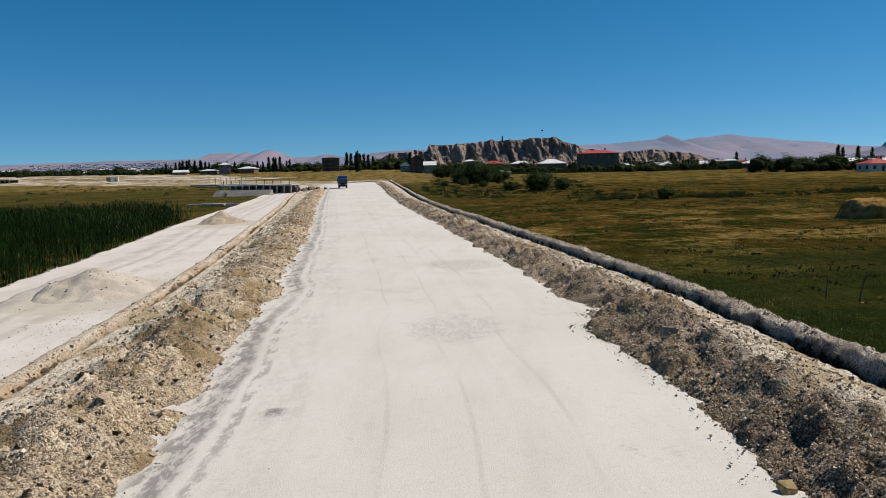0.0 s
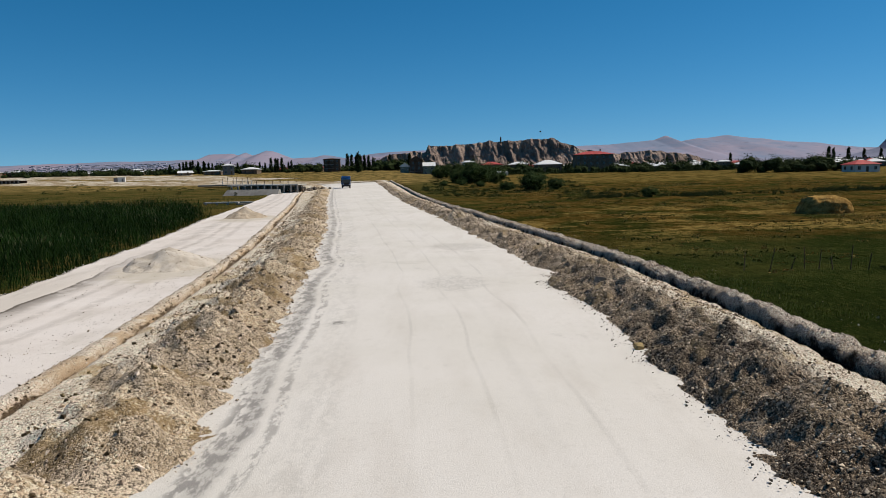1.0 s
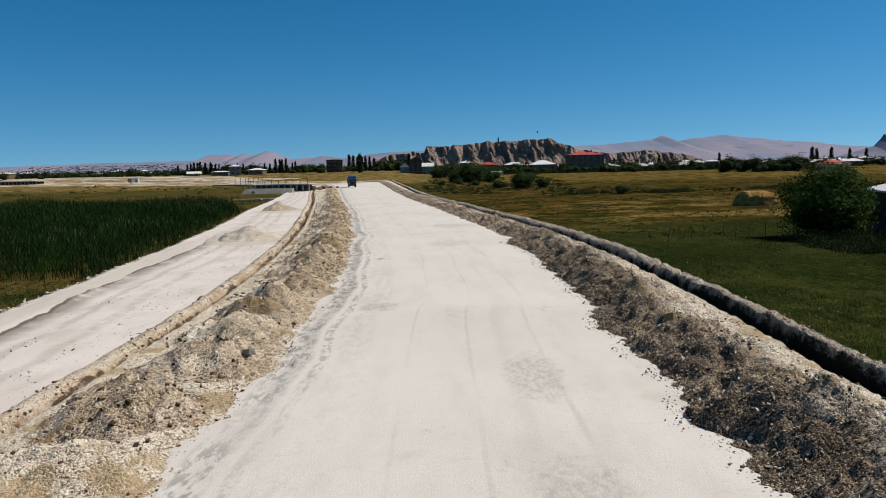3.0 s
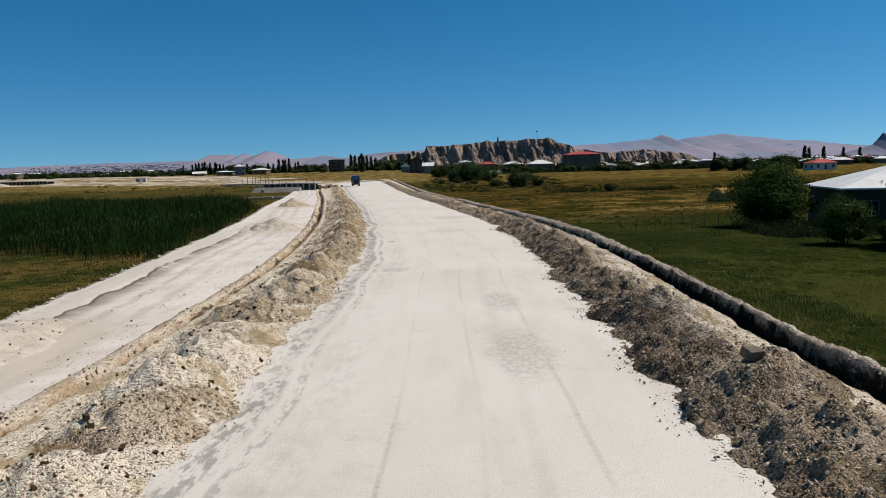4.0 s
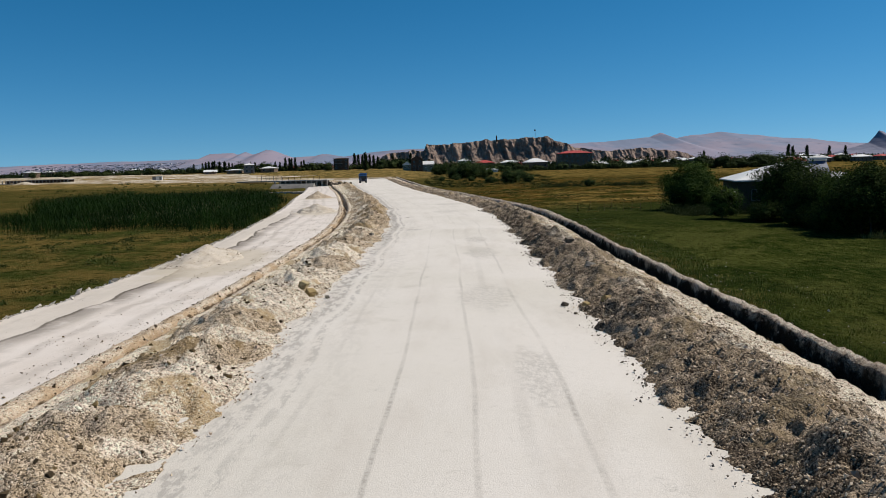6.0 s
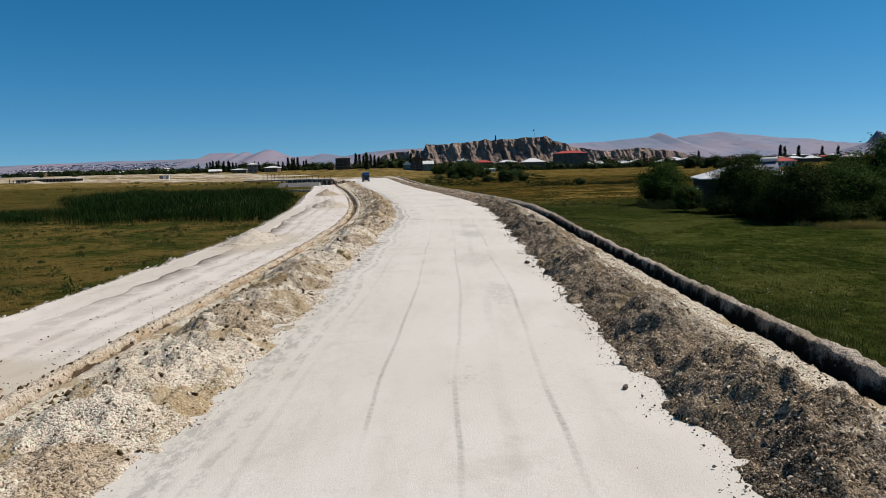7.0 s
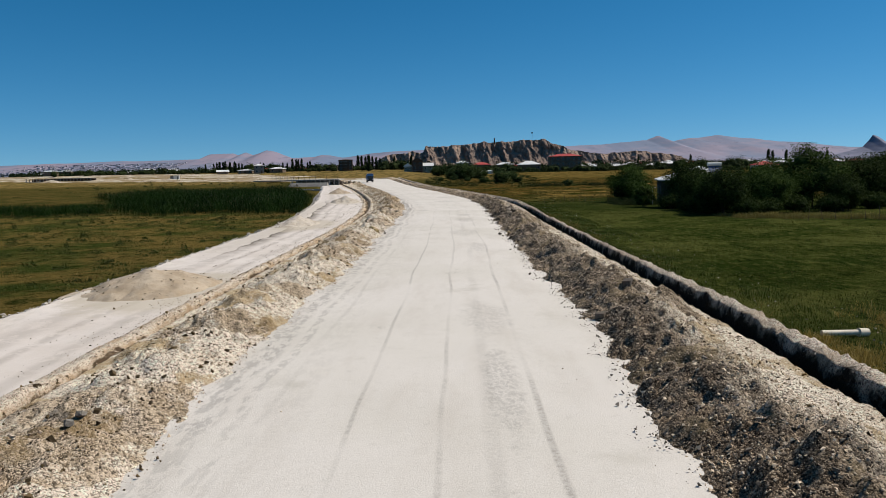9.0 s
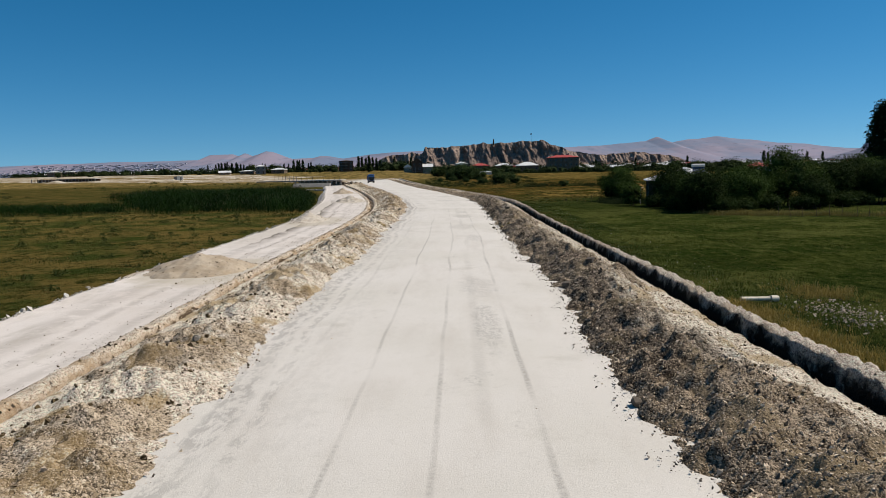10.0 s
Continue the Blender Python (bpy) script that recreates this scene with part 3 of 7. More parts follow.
def boxed(x0, x1, y0, y1, z0, z1, bevel=0.0):
    return box(bmesh.new(), x0, x1, y0, y1, z0, z1, bevel)


def rod(bm, a, b, r0, r1=None, sides=8):
    a, b = Vector(a), Vector(b)
    r1 = r0 if r1 is None else r1
    q = (b - a).to_track_quat("Z", "Y").to_matrix().to_4x4()
    bmesh.ops.create_cone(bm, cap_ends=True, segments=sides, radius1=r0, radius2=r1, depth=(b - a).length,
                          matrix=Matrix.Translation((a + b) / 2) @ q)
    return bm


# ---- plan of the road and its banks ----
PLAN_Y = [-130, -110, -90, -70, -50, -30, -15, 0, 15, 30, 45, 60, 80, 110, 150, 200, 250, 300]
TOE_Y = [-130, -110, *range(-88, 38, 3), 45, 60, 80, 110, 150, 200, 250, 300]
ROAD_L = [-4.95, -4.95, -5.06, -5.02, -5.12, -5.26, -5.49, -5.41, -5.39, -5.41, -5.36, -5.26, -5.18, -5.06, -5.0, -5.09, -4.83, -4.9, -5.15, -5.19, -4.98, -5.01, -5.11, -4.9,
          -4.78, -5.09, -5.07, -4.99, -4.98, -4.91, -5.34, -5.17, -5.04, -5.15, -5.59, -5.8, -6.0, -6.26, -6.63, -7.18, -7.27, -7.3, -7.65, -8.39, -9.75, -11.85, -15.1, -20.0,
          -26.2, -33.8, -45, -60]
ROAD_R = [4.5, 4.5, 4.46, 4.48, 4.39, 4.3, 4.51, 4.57, 4.99, 5.0, 4.92, 4.93, 5.13, 5.01, 4.68, 5.05, 5.02, 4.94, 5.03, 5.08, 5.15, 5.06, 5.26, 5.25, 5.47, 5.07, 5.34, 5.29, 5.5,
          5.34, 5.09, 5.44, 5.58, 5.46, 5.62, 5.32, 5.51, 5.3, 4.66, 4.46, 5.06, 4.2, 3.76, 3.67, 1.9, -0.3, -3.4, -7.8, -12.8, -18.5, -25, -32]
DITCH_L = [-9.2, -9.2, -9.2, -9.5, -9.5, -9.25, -9.4, -9.8, -10.9, -12.4, -14.4, -16.8, -20, -25, -32.5, -41, -52, -66]
EDGE_L = [-16.4, -16.4, -16.4, -16.6, -17.0, -17.0, -17.3, -18.6, -20.2, -21.8, -23.6, -25.8, -29.2, -33.5, -39.9, -48.6, -59.6, -75.6]
DITCH_R = [9.6, 9.6, 9.62, 9.78, 10.08, 10.26, 10.35, 10.85, 10.87, 9.62, 7.2, 4.5, 1.1, -3.3, -7.9, -12.9, -18.9, -24.9]
FINE_Y = np.arange(-130, 300.01, 0.5)


def eased(at, table, half=13):
    v = np.interp(FINE_Y, at, table)
    k = np.hanning(2 * half + 1)
    k /= k.sum()
    return np.convolve(np.pad(v, half, mode="reflect", reflect_type="odd"), k, mode="valid")


CURVES = {n: eased(PLAN_Y, t) for n, t in (("dl", DITCH_L), ("el", EDGE_L), ("dr", DITCH_R))}
CURVES.update({n: eased(TOE_Y, t, 5) for n, t in (("l", ROAD_L), ("r", ROAD_R))})


def curve(n, y):
    return np.interp(y, FINE_Y, CURVES[n])


def road_z(y):
    return np.interp(y, [-200, 10, 70, 206, 260, 300], [0, 0, 0.5, 0.8, 1.35, 1.75])


def land_z(y):
    return np.interp(y, [-900, 80, 135, 206, 260, 320, 360, 450, 800, 2000, 5000], [-0.9, -0.9, -0.1, 0.55, 1.2, 2.2, 2.6, 2.8, 4, 8, 20])


def field_z(x, y):
    """The open land, without the road's bed."""
    near = 1 - sstep(150, 500, np.hypot(x, y))
    return land_z(y) + 3.7 * sstep(-5, 45, -x) * sstep(335, 470, y) + near * (0.16 * fbm(x, y, 14, 3, 5) + 0.05 * fbm(x, y, 2.5, 2, 6))


def steps_y(a, b, step=0.1, still=14.0):
    out = [a]
    while out[-1] < b:
        y = out[-1]
        out.append(y + (step if y < still else step * (y / still) ** 1.35))
    return np.array(out)


# ---- ground ----
def axis_lines(lo, hi, fine_lo, fine_hi, step, grow):
    mid = list(np.arange(fine_lo, fine_hi + 0.01, step))
    s, v, up = step, mid[-1], []
    while v < hi:
        s *= grow
        v += s
        up.append(v)
    s, v, down = step, mid[0], []
    while v > lo:
        s *= grow
        v -= s
        down.append(v)
    return np.array(down[::-1] + mid + up)


def build_ground():
    gx = axis_lines(-4900, 4900, -70, 55, 0.8, 1.09)
    gy = axis_lines(-700, 4950, -110, 160, 1.5, 1.06)
    X, Y = np.meshgrid(gx, gy)
    Z = field_z(X, Y)
    yc = np.clip(Y, -130, 300)
    inside = np.minimum(X - (curve("el", yc) - 0.9), curve("dr", yc) + 2.1 - X)
    Z = Z - 1.9 * sstep(0, 0.9, inside) * (1 - sstep(290, 300, Y)) * sstep(-135, -128, Y)
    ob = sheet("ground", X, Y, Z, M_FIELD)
    tagged(ob, "flat meadow, green and dry ochre patches", "meadow", kind="structure")


build_ground()


# ---- road, track, ditches and banks ----
def build_road():
    y = np.concatenate([np.arange(-130, 20, 0.6), np.arange(20, 302, 1.5)])
    v = np.linspace(0, 1, 41)
    L, R = curve("l", y) - 0.7, curve("r", y) + 0.7
    X = L[:, None] + (R - L)[:, None] * v
    Y = np.repeat(y[:, None], len(v), 1)
    crown = 0.06 * (1 - (2 * v - 1) ** 2)
    Z = road_z(y)[:, None] + crown - 0.03 + 0.018 * fbm(X, Y, 3.0, 3, 11)
    ob = sheet("road", X, Y, Z, M_ROAD)
    shift = np.interp(y, [-100, -87, -43, 20, 60], [-0.8, -0.75, 0, 0, -0.2])
    mid = np.where(y < 0, 0, (L + R) / 2 - 0.1)
    lane_uv(ob, X - (shift + mid)[:, None], X - (L + 0.7)[:, None])
    tagged(ob, "wide unpaved road of compacted white chalk with tyre tracks", "road", kind="structure")


def rough(X, Y, seed, amount=1.0):
    return amount * (0.13 * fbm(X, Y, 0.9, 3, seed) + 0.085 * fbm(X, Y, 0.36, 2, seed + 7) + 0.075 * (vnoise(X / 0.17, Y / 0.17, seed + 9) - 0.5))


def dumped(seed, centre, spacing, lo, hi, fade):
    """Where the loads were tipped along a bank: y, sideways shift, height, radius along and across."""
    rng = np.random.default_rng(seed)
    out, y = [], lo
    while y < hi:
        out.append((y, rng.normal(0, 0.12), rng.uniform(0.55, 1.12) * float(np.interp(y, [12, 30, 60], fade)), rng.uniform(1.5, 2.3), rng.uniform(1.45, 1.95), rng.normal(0, 0.35)))
        y += spacing * rng.uniform(0.6, 1.35)
    return [(h[0], float(curve(centre[0], h[0])) + centre[1] + h[1], *h[2:]) for h in out]


LOADS_L = dumped(301, ("l", -1.6), 2.5, -114, 186, (1.0, 0.9, 0.9))
LOADS_R = dumped(302, ("r", 1.6), 2.4, -114, 256, (1.0, 0.72, 0.62))


def tipped(x, y, loads, seed):
    """The highest of the tipped cones at each place, with uneven flanks."""
    shape = np.shape(x)
    x, y = np.ravel(x), np.ravel(y)
    order = np.argsort(y, kind="stable")
    xs, ys_ = x[order], y[order]
    wx = xs + 0.30 * fbm(xs, ys_, 1.1, 3, seed)
    wy = ys_ + 0.30 * fbm(xs, ys_, 1.1, 3, seed + 5)
    z = np.zeros(len(xs))
    for hy, hx, h, ry, rx, skew in loads:
        a, b = np.searchsorted(ys_, (hy - ry - 0.9, hy + ry + 0.9))
        dx, dy = wx[a:b] - hx, wy[a:b] - hy
        d = np.sqrt(((dx + skew * dy) / rx) ** 2 + (dy / ry) ** 2 + 0.012)
        z[a:b] = np.maximum(z[a:b], h * np.clip(1.08 - d, 0, 1))
    out = np.empty(len(xs))
    out[order] = z
    return out.reshape(shape)


def load_tone(x, y, loads, seed):
    """Which load lies on top at each place, as a number of its own from 0 to 1; 0 where none does."""
    rng = np.random.default_rng(seed)
    own = rng.uniform(0, 1, len(loads))
    top, tone = np.full(np.shape(x), 0.03), np.zeros(np.shape(x))
    wx, wy = x + 0.30 * fbm(x, y, 1.1, 3, seed), y + 0.30 * fbm(x, y, 1.1, 3, seed + 5)
    rows = y[:, 0]
    for (hy, hx, h, ry, rx, skew), o in zip(loads, own):
        a, b = np.searchsorted(rows, (hy - ry - 0.9, hy + ry + 0.9))
        dx, dy = wx[a:b] - hx, wy[a:b] - hy
        z = h * np.clip(1.08 - np.sqrt(((dx + skew * dy) / rx) ** 2 + (dy / ry) ** 2 + 0.012), 0, 1)
        tone[a:b] = np.where(z > top[a:b], o, tone[a:b])
        top[a:b] = np.maximum(top[a:b], z)
    return tone


def bank_left(y, v):
    """Tipped loads between the narrow ditch and the road. v runs from the ditch to the toe."""
    a, b = curve("dl", y) + 0.45, curve("l", y) + 0.55 + 0.14 * fbm(y, y * 0 + 3.7, 1.0, 3, 26)
    x = a + (b - a) * v
    base = np.interp(v, [0, 0.2, 0.45, 0.7, 0.86, 1.0], [-0.08, -0.02, 0.10, 0.20, 0.0, -0.22])
    z = (0.66 + 0.20 * sstep(-58, -38, y)) * tipped(x, y, LOADS_L, 21) ** 1.1
    live = sstep(0.02, 0.15, z) * (1 - sstep(0.93, 1.0, v))
    end = 1 - sstep(172, 186, y)
    z = np.maximum(base, base * 0.4 + z * end) + (rough(x, y, 25, 0.5 + 1.2 * live) + 0.10 * fbm(x, y, 0.6, 3, 27) * live) * (0.3 + 0.7 * end)
    return x, road_z(y) + z - 0.25 * sstep(0.95, 1.0, v)


def bank_right(y, v):
    """Tipped loads between the road's toe and the deep ditch; their back slopes fall to the ditch's lip."""
    a, b = curve("r", y) - 0.55 + 0.12 * fbm(y, y * 0 + 3.1, 1.3, 3, 36) + 0.12 * fbm(y, y * 0 + 1.1, 0.4, 2, 38), curve("dr", y) - 0.6
    x = a + (b - a) * v
    base = np.interp(v, [0, 0.12, 0.3, 0.55, 0.8, 1.0], [-0.25, -0.03, 0.2, 0.2, 0.04, -0.33])
    z = 0.85 * tipped(x, y, LOADS_R, 31)
    live = sstep(0.02, 0.15, z)
    end = 1 - sstep(235, 262, y)
    z = np.maximum(base, base * 0.6 + z * end) + rough(x, y, 35, 0.7 + 1.35 * live) * (0.3 + 0.7 * end) + 0.07 * fbm(x, y, 0.45, 3, 37) * (1 - sstep(0.1, 0.3, v))
    return x, road_z(y) + z - 0.25 * (1 - sstep(0.0, 0.06, v))


def ditch_left(y, v):
    """The narrow broken ditch beside the track."""
    off = np.interp(v, np.linspace(0, 1, 9), [-1.25, -0.85, -0.5, -0.38, -0.28, 0.04, 0.14, 0.24, 0.45])
    base = np.interp(v, np.linspace(0, 1, 9), [-0.45, -0.19, -0.20, -0.36, -0.78, -0.86, -0.55, -0.12, -0.08])
    wob = 0.20 * fbm(y, y * 0 + 4.4, 1.6, 4, 41)
    x = curve("dl", y) + off + wob * np.sin(np.pi * v)
    keep = 0.2 + 0.8 * sstep(-0.25, 0.25, fbm(y, y * 0 + 8.8, 4.0, 3, 42))
    z = np.where(base < -0.3, -0.3 + (base + 0.3) * keep, base)
    return x, road_z(y) + z + rough(x, y, 43, 1.1 * np.sin(np.pi * v))


def ditch_right(y, v):
    """The deep ditch with upright walls, and the berm beyond it."""
    q = np.linspace(0, 1, 13)
    off = np.interp(v, q, [-0.60, -0.58, -0.55, -0.5, -0.3, 0.02, 0.06, 0.10, 0.20, 0.40, 0.68, 0.92, 2.2])
    base = np.interp(v, q, [-0.33, -0.42, -0.9, -1.5, -1.55, -1.5, -0.92, -0.32, 0.05, 0.12, 0.11, -0.34, -1.6])
    wob = 0.10 * fbm(y, y * 0 + 2.2, 2.2, 3, 51) + 0.06 * fbm(y, y * 0 + 9.2, 0.6, 2, 56)
    slim = sstep(-62, -48, y)
    off = np.where(off > 0.08, 0.08 + (off - 0.08) * (1 - 0.45 * slim * (off < 1.5)), off) - 0.05 * slim * sstep(0.35, 0.5, v) * (1 - sstep(0.8, 0.95, v))
    far = sstep(-12, 16, y)
    off = off * (1 - far) + far * np.interp(v, q, [-0.60, -0.58, -0.55, -0.50, -0.32, -0.14, -0.11, -0.06, 0.12, 0.36, 0.62, 0.95, 2.2])
    base = base * (1 - far) + far * np.interp(v, q, [-0.30, -0.36, -0.7, -1.0, -1.05, -1.0, -0.6, -0.14, 0.07, 0.13, 0.06, -0.4, -1.6])
    x = curve("dr", y) + off + wob * (1 - sstep(0.6, 1.0, v)) * np.sin(np.pi * v) + 0.06 * fbm(y, y * 0 + 5.2, 1.5, 2, 55) * sstep(0.5, 0.7, v)
    end = 1 - sstep(225, 250, y)
    z = base + 0.07 * fbm(x, y, 2.0, 2, 52) * sstep(0.5, 0.65, v)
    z = np.where(v < 0.62, -0.3 + (z + 0.3) * end, z)
    lumps = 0.13 * fbm(x, y, 0.55, 3, 57) * far * sstep(0.56, 0.68, v)
    return x, road_z(y) + z + lumps + rough(x, y, 53, 0.2 + 0.25 * sstep(0.45, 0.7, v)) + (0.10 - 0.06 * slim) * fbm(x, y, 0.28, 2, 58) * sstep(0.55, 0.68, v)


def step_line(y):
    """How far in from the track's outer edge the cut step runs."""
    return 2.3 + 0.45 * fbm(y, y * 0 + 3.3, 13, 1, 64)


def step_height(y):
    return 0.16 * sstep(-45, -22, y) * (1 - sstep(16, 40, y)) * (0.35 + 0.65 * sstep(-0.3, 0.2, fbm(y, y * 0 + 7.7, 7, 2, 65)))


def track_left(y, v):
    a, b = curve("el", y), curve("dl", y) - 0.95
    s = np.interp(v, [0, 0.06, 0.11, 0.16, 0.2, 1], [-1.5, -0.6, 0.0, 0.35, 0.8, 0])
    x = np.where(v < 0.2, a + s, a + 0.8 + (b - a - 0.8) * (v - 0.2) / 0.8)
    x = x + 0.3 * fbm(y, y * 0 + 6.3, 2.0, 3, 61) * (1 - sstep(0.1, 0.3, v))
    z = np.interp(v, [0, 0.06, 0.11, 0.16, 0.2, 1], [-1.6, -0.85, -0.36, -0.26, -0.3, -0.28])
    z = z + step_height(y) * (0.55 - 0.75 * sstep(-0.28, 0.28, x - a - step_line(y)) + 0.3 * sstep(0.4, 3.0, x - a - step_line(y))) * sstep(0.16, 0.24, v)
    return x, road_z(y) + z + 0.05 * fbm(x, y, 2.5, 3, 62) + 0.05 * fbm(x, y, 0.5, 2, 63) * (1 - sstep(0.18, 0.3, v))


def build_strip(name, shape, count, material, y):
    v = np.linspace(0, 1, count)[None, :]
    Y = np.repeat(y[:, None], count, 1)
    V = np.repeat(v, len(y), 0)
    X, Z = shape(Y, V)
    ob = sheet(name, X, Y, Z, material)
    if shape is track_left:
        V = X - X[:, :1] - step_line(Y) + 2.8
    # shifts where the painted shade gives way to the pale crest
    if shape is ditch_right:
        V = V - 0.02 * sstep(-62, -48, Y) + 0.10 * sstep(-5, 20, Y)
    lane_uv(ob, V, Y)
    if shape in (bank_left, bank_right):
        lane_uv(ob, load_tone(X, Y, *((LOADS_L, 21) if shape is bank_left else (LOADS_R, 31))), Y, "load")
    return ob


build_road()
ys = steps_y(-112, 300)
tagged(build_strip("side_track", track_left, 76, M_TRACK, steps_y(-112, 300, 0.24)),
       "pale chalk side track along the ditch", "track", kind="structure")
tagged(build_strip("gravel_bank", bank_left, 66, M_BANK_L, ys), "long bank of pale beige rubble beside the road", "gravel bank", kind="stuff")
tagged(build_strip("gravel_bank", bank_right, 76, M_BANK_R, ys), "long bank of dark brown gravel beside the road", "gravel bank", kind="stuff")
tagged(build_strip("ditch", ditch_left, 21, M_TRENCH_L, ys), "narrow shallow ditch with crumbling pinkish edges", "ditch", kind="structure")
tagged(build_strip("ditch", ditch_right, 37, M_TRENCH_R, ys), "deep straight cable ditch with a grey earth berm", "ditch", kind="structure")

# ---- loose stones ----
CUBE = np.array([(x, y, z) for x in (-1, 1) for y in (-1, 1) for z in (-1, 1)], float)
CUBE_F = np.array([(0, 1, 3, 2), (4, 6, 7, 5), (0, 4, 5, 1), (2, 3, 7, 6), (0, 2, 6, 4), (1, 5, 7, 3)])


def rotations(rng, n, tilt=math.pi):
    a, b, c = rng.uniform(0, 2 * math.pi, n), rng.uniform(-tilt, tilt, n), rng.uniform(-tilt, tilt, n)
    ca, sa, cb, sb, cc, sc = np.cos(a), np.sin(a), np.cos(b), np.sin(b), np.cos(c), np.sin(c)
    R = np.empty((n, 3, 3))
    R[:, 0] = np.stack([ca * cb, ca * sb * sc - sa * cc, ca * sb * cc + sa * sc], -1)
    R[:, 1] = np.stack([sa * cb, sa * sb * sc + ca * cc, sa * sb * cc - ca * sc], -1)
    R[:, 2] = np.stack([-sb, cb * sc, cb * cc], -1)
    return R


def stones(rng, P, size):
    """Angular stones at the points P, each of its own shape."""
    n = len(P)
    V = CUBE[None] * rng.uniform(0.45, 1.0, (n, 8, 1)) + rng.normal(0, 0.14, (n, 8, 3))
    V = V * (size[:, None, None] * rng.uniform(0.55, 1.0, (n, 1, 3)))
    V = np.einsum("nij,nkj->nki", rotations(rng, n), V) + P[:, None]
    F = CUBE_F[None] + 8 * np.arange(n)[:, None, None]
    return V.reshape(-1, 3), F.reshape(-1, 4)


def pebbles(rng, P, size):
    """Half-buried grit: low pyramids of uneven outline."""
    n = len(P)
    a = np.array([0, 1, 2, 3]) * math.pi / 2 + rng.uniform(0, 6.3, (n, 1)) + rng.normal(0, 0.3, (n, 4))
    r = size[:, None] * rng.uniform(0.6, 1.2, (n, 4))
    V = np.zeros((n, 5, 3))
    V[:, :4, 0], V[:, :4, 1] = r * np.cos(a), r * np.sin(a)
    V[:, :4, 2] = -0.5 * size[:, None]
    V[:, 4, :2] = rng.normal(0, 0.3, (n, 2)) * size[:, None]
    V[:, 4, 2] = size * rng.uniform(0.35, 0.85, n)
    V += P[:, None]
    F = np.array([(0, 1, 4), (1, 2, 4), (2, 3, 4), (3, 0, 4)])[None] + 5 * np.arange(n)[:, None, None]
    return V.reshape(-1, 3), F.reshape(-1, 3)


CHIP = np.array([(1, 0, 0), (-1, 0, 0), (0, 1, 0), (0, -1, 0), (0, 0, 1), (0, 0, -1)], float)
CHIP_F = np.array([(0, 2, 4), (2, 1, 4), (1, 3, 4), (3, 0, 4), (2, 0, 5), (1, 2, 5), (3, 1, 5), (0, 3, 5)])


def chips(rng, P, size):
    """Broken stone: eight-sided splinters, each of its own shape."""
    n = len(P)
    V = CHIP[None] * rng.uniform(0.6, 1.2, (n, 6, 1)) + rng.normal(0, 0.24, (n, 6, 3))
    V = V * (size[:, None, None] * np.stack([np.ones(n), rng.uniform(0.55, 1.0, n), rng.uniform(0.35, 0.8, n)], -1)[:, None])
    V = np.einsum("nij,nkj->nki", rotations(rng, n, 0.9), V) + P[:, None]
    F = CHIP_F[None] + 6 * np.arange(n)[:, None, None]
    return V.reshape(-1, 3), F.reshape(-1, 3)


def gravel_on(name, shape, n, sizes, material, label, vlo=0.0, vhi=1.0, ylo=-92, yhi=60, seed=1, power=1.0, patchy=0.0, cubes=False, make=None):
    rng = np.random.default_rng(seed)
    y = ylo + (yhi - ylo) * rng.uniform(0, 1, n) ** power
    v = rng.uniform(vlo, vhi, n)
    x, z = shape(y, v)
    if patchy:
        keep = vnoise(x / 1.3, y / 1.3, seed + 60) > patchy * rng.uniform(0.3, 1.2, n)
        x, y, z = x[keep], y[keep], z[keep]
    s = sizes[0] * (sizes[1] / sizes[0]) ** (rng.uniform(0, 1, len(x)) ** 3.0)
    V, F = (make or (stones if cubes else pebbles))(rng, np.stack([x, y, z + s * (0.25 * cubes + 0.4 * (make is chips))], -1), s)
    ob = arrays(name, V, F, material)
    return tagged(ob, label, "stones", kind="stuff")


M_CLOD = stone_material("brown_clods", (0.13, 0.09, 0.045), (0.05, 0.036, 0.022), (0.24, 0.17, 0.08))
M_GREY_STONES = stone_material("grey_stones", (0.80, 0.65, 0.52), (0.58, 0.44, 0.325), (0.10, 0.075, 0.055))
gravel_on("gravel", bank_left, 20000, (0.008, 0.028), M_STONE_L, "fine pale grit on the rubble bank", 0.12, 0.99, yhi=24, seed=3, patchy=0.95, make=chips)
gravel_on("gravel", bank_left, 14000, (0.014, 0.058), M_STONE_T, "fine tan grit on the rubble bank", 0.05, 0.98, ylo=14, yhi=62, seed=33, patchy=0.3)
gravel_on("gravel", bank_left, 7000, (0.03, 0.12), M_STONE_T, "loose tan clods on the rubble bank", 0.05, 0.98, ylo=10, yhi=90, seed=34, patchy=0.4, make=chips)
gravel_on("gravel", bank_left, 3500, (0.02, 0.085), M_STONE_L, "loose pale angular stones on the rubble bank", 0.1, 0.99, yhi=18, seed=13, patchy=0.5, make=chips)
gravel_on("gravel", bank_left, 30000, (0.008, 0.042), M_CLOD, "dark grit strewn on the rubble bank", 0.05, 0.99, seed=23, patchy=0.5, make=chips)
gravel_on("gravel", bank_left, 13000, (0.015, 0.085), M_CLOD, "dark brown clods along the ridge of the bank", 0.05, 0.9, yhi=70, seed=26, patchy=0.75, cubes=True)
gravel_on("gravel", bank_left, 5000, (0.025, 0.10), M_CLOD, "dark clods on the far rubble bank", 0.05, 0.95, ylo=14, yhi=120, seed=28, patchy=0.6)
gravel_on("gravel", bank_right, 4500, (0.025, 0.10), M_CLOD, "dark clods on the far gravel bank", 0.05, 0.95, ylo=14, yhi=130, seed=29, patchy=0.6)
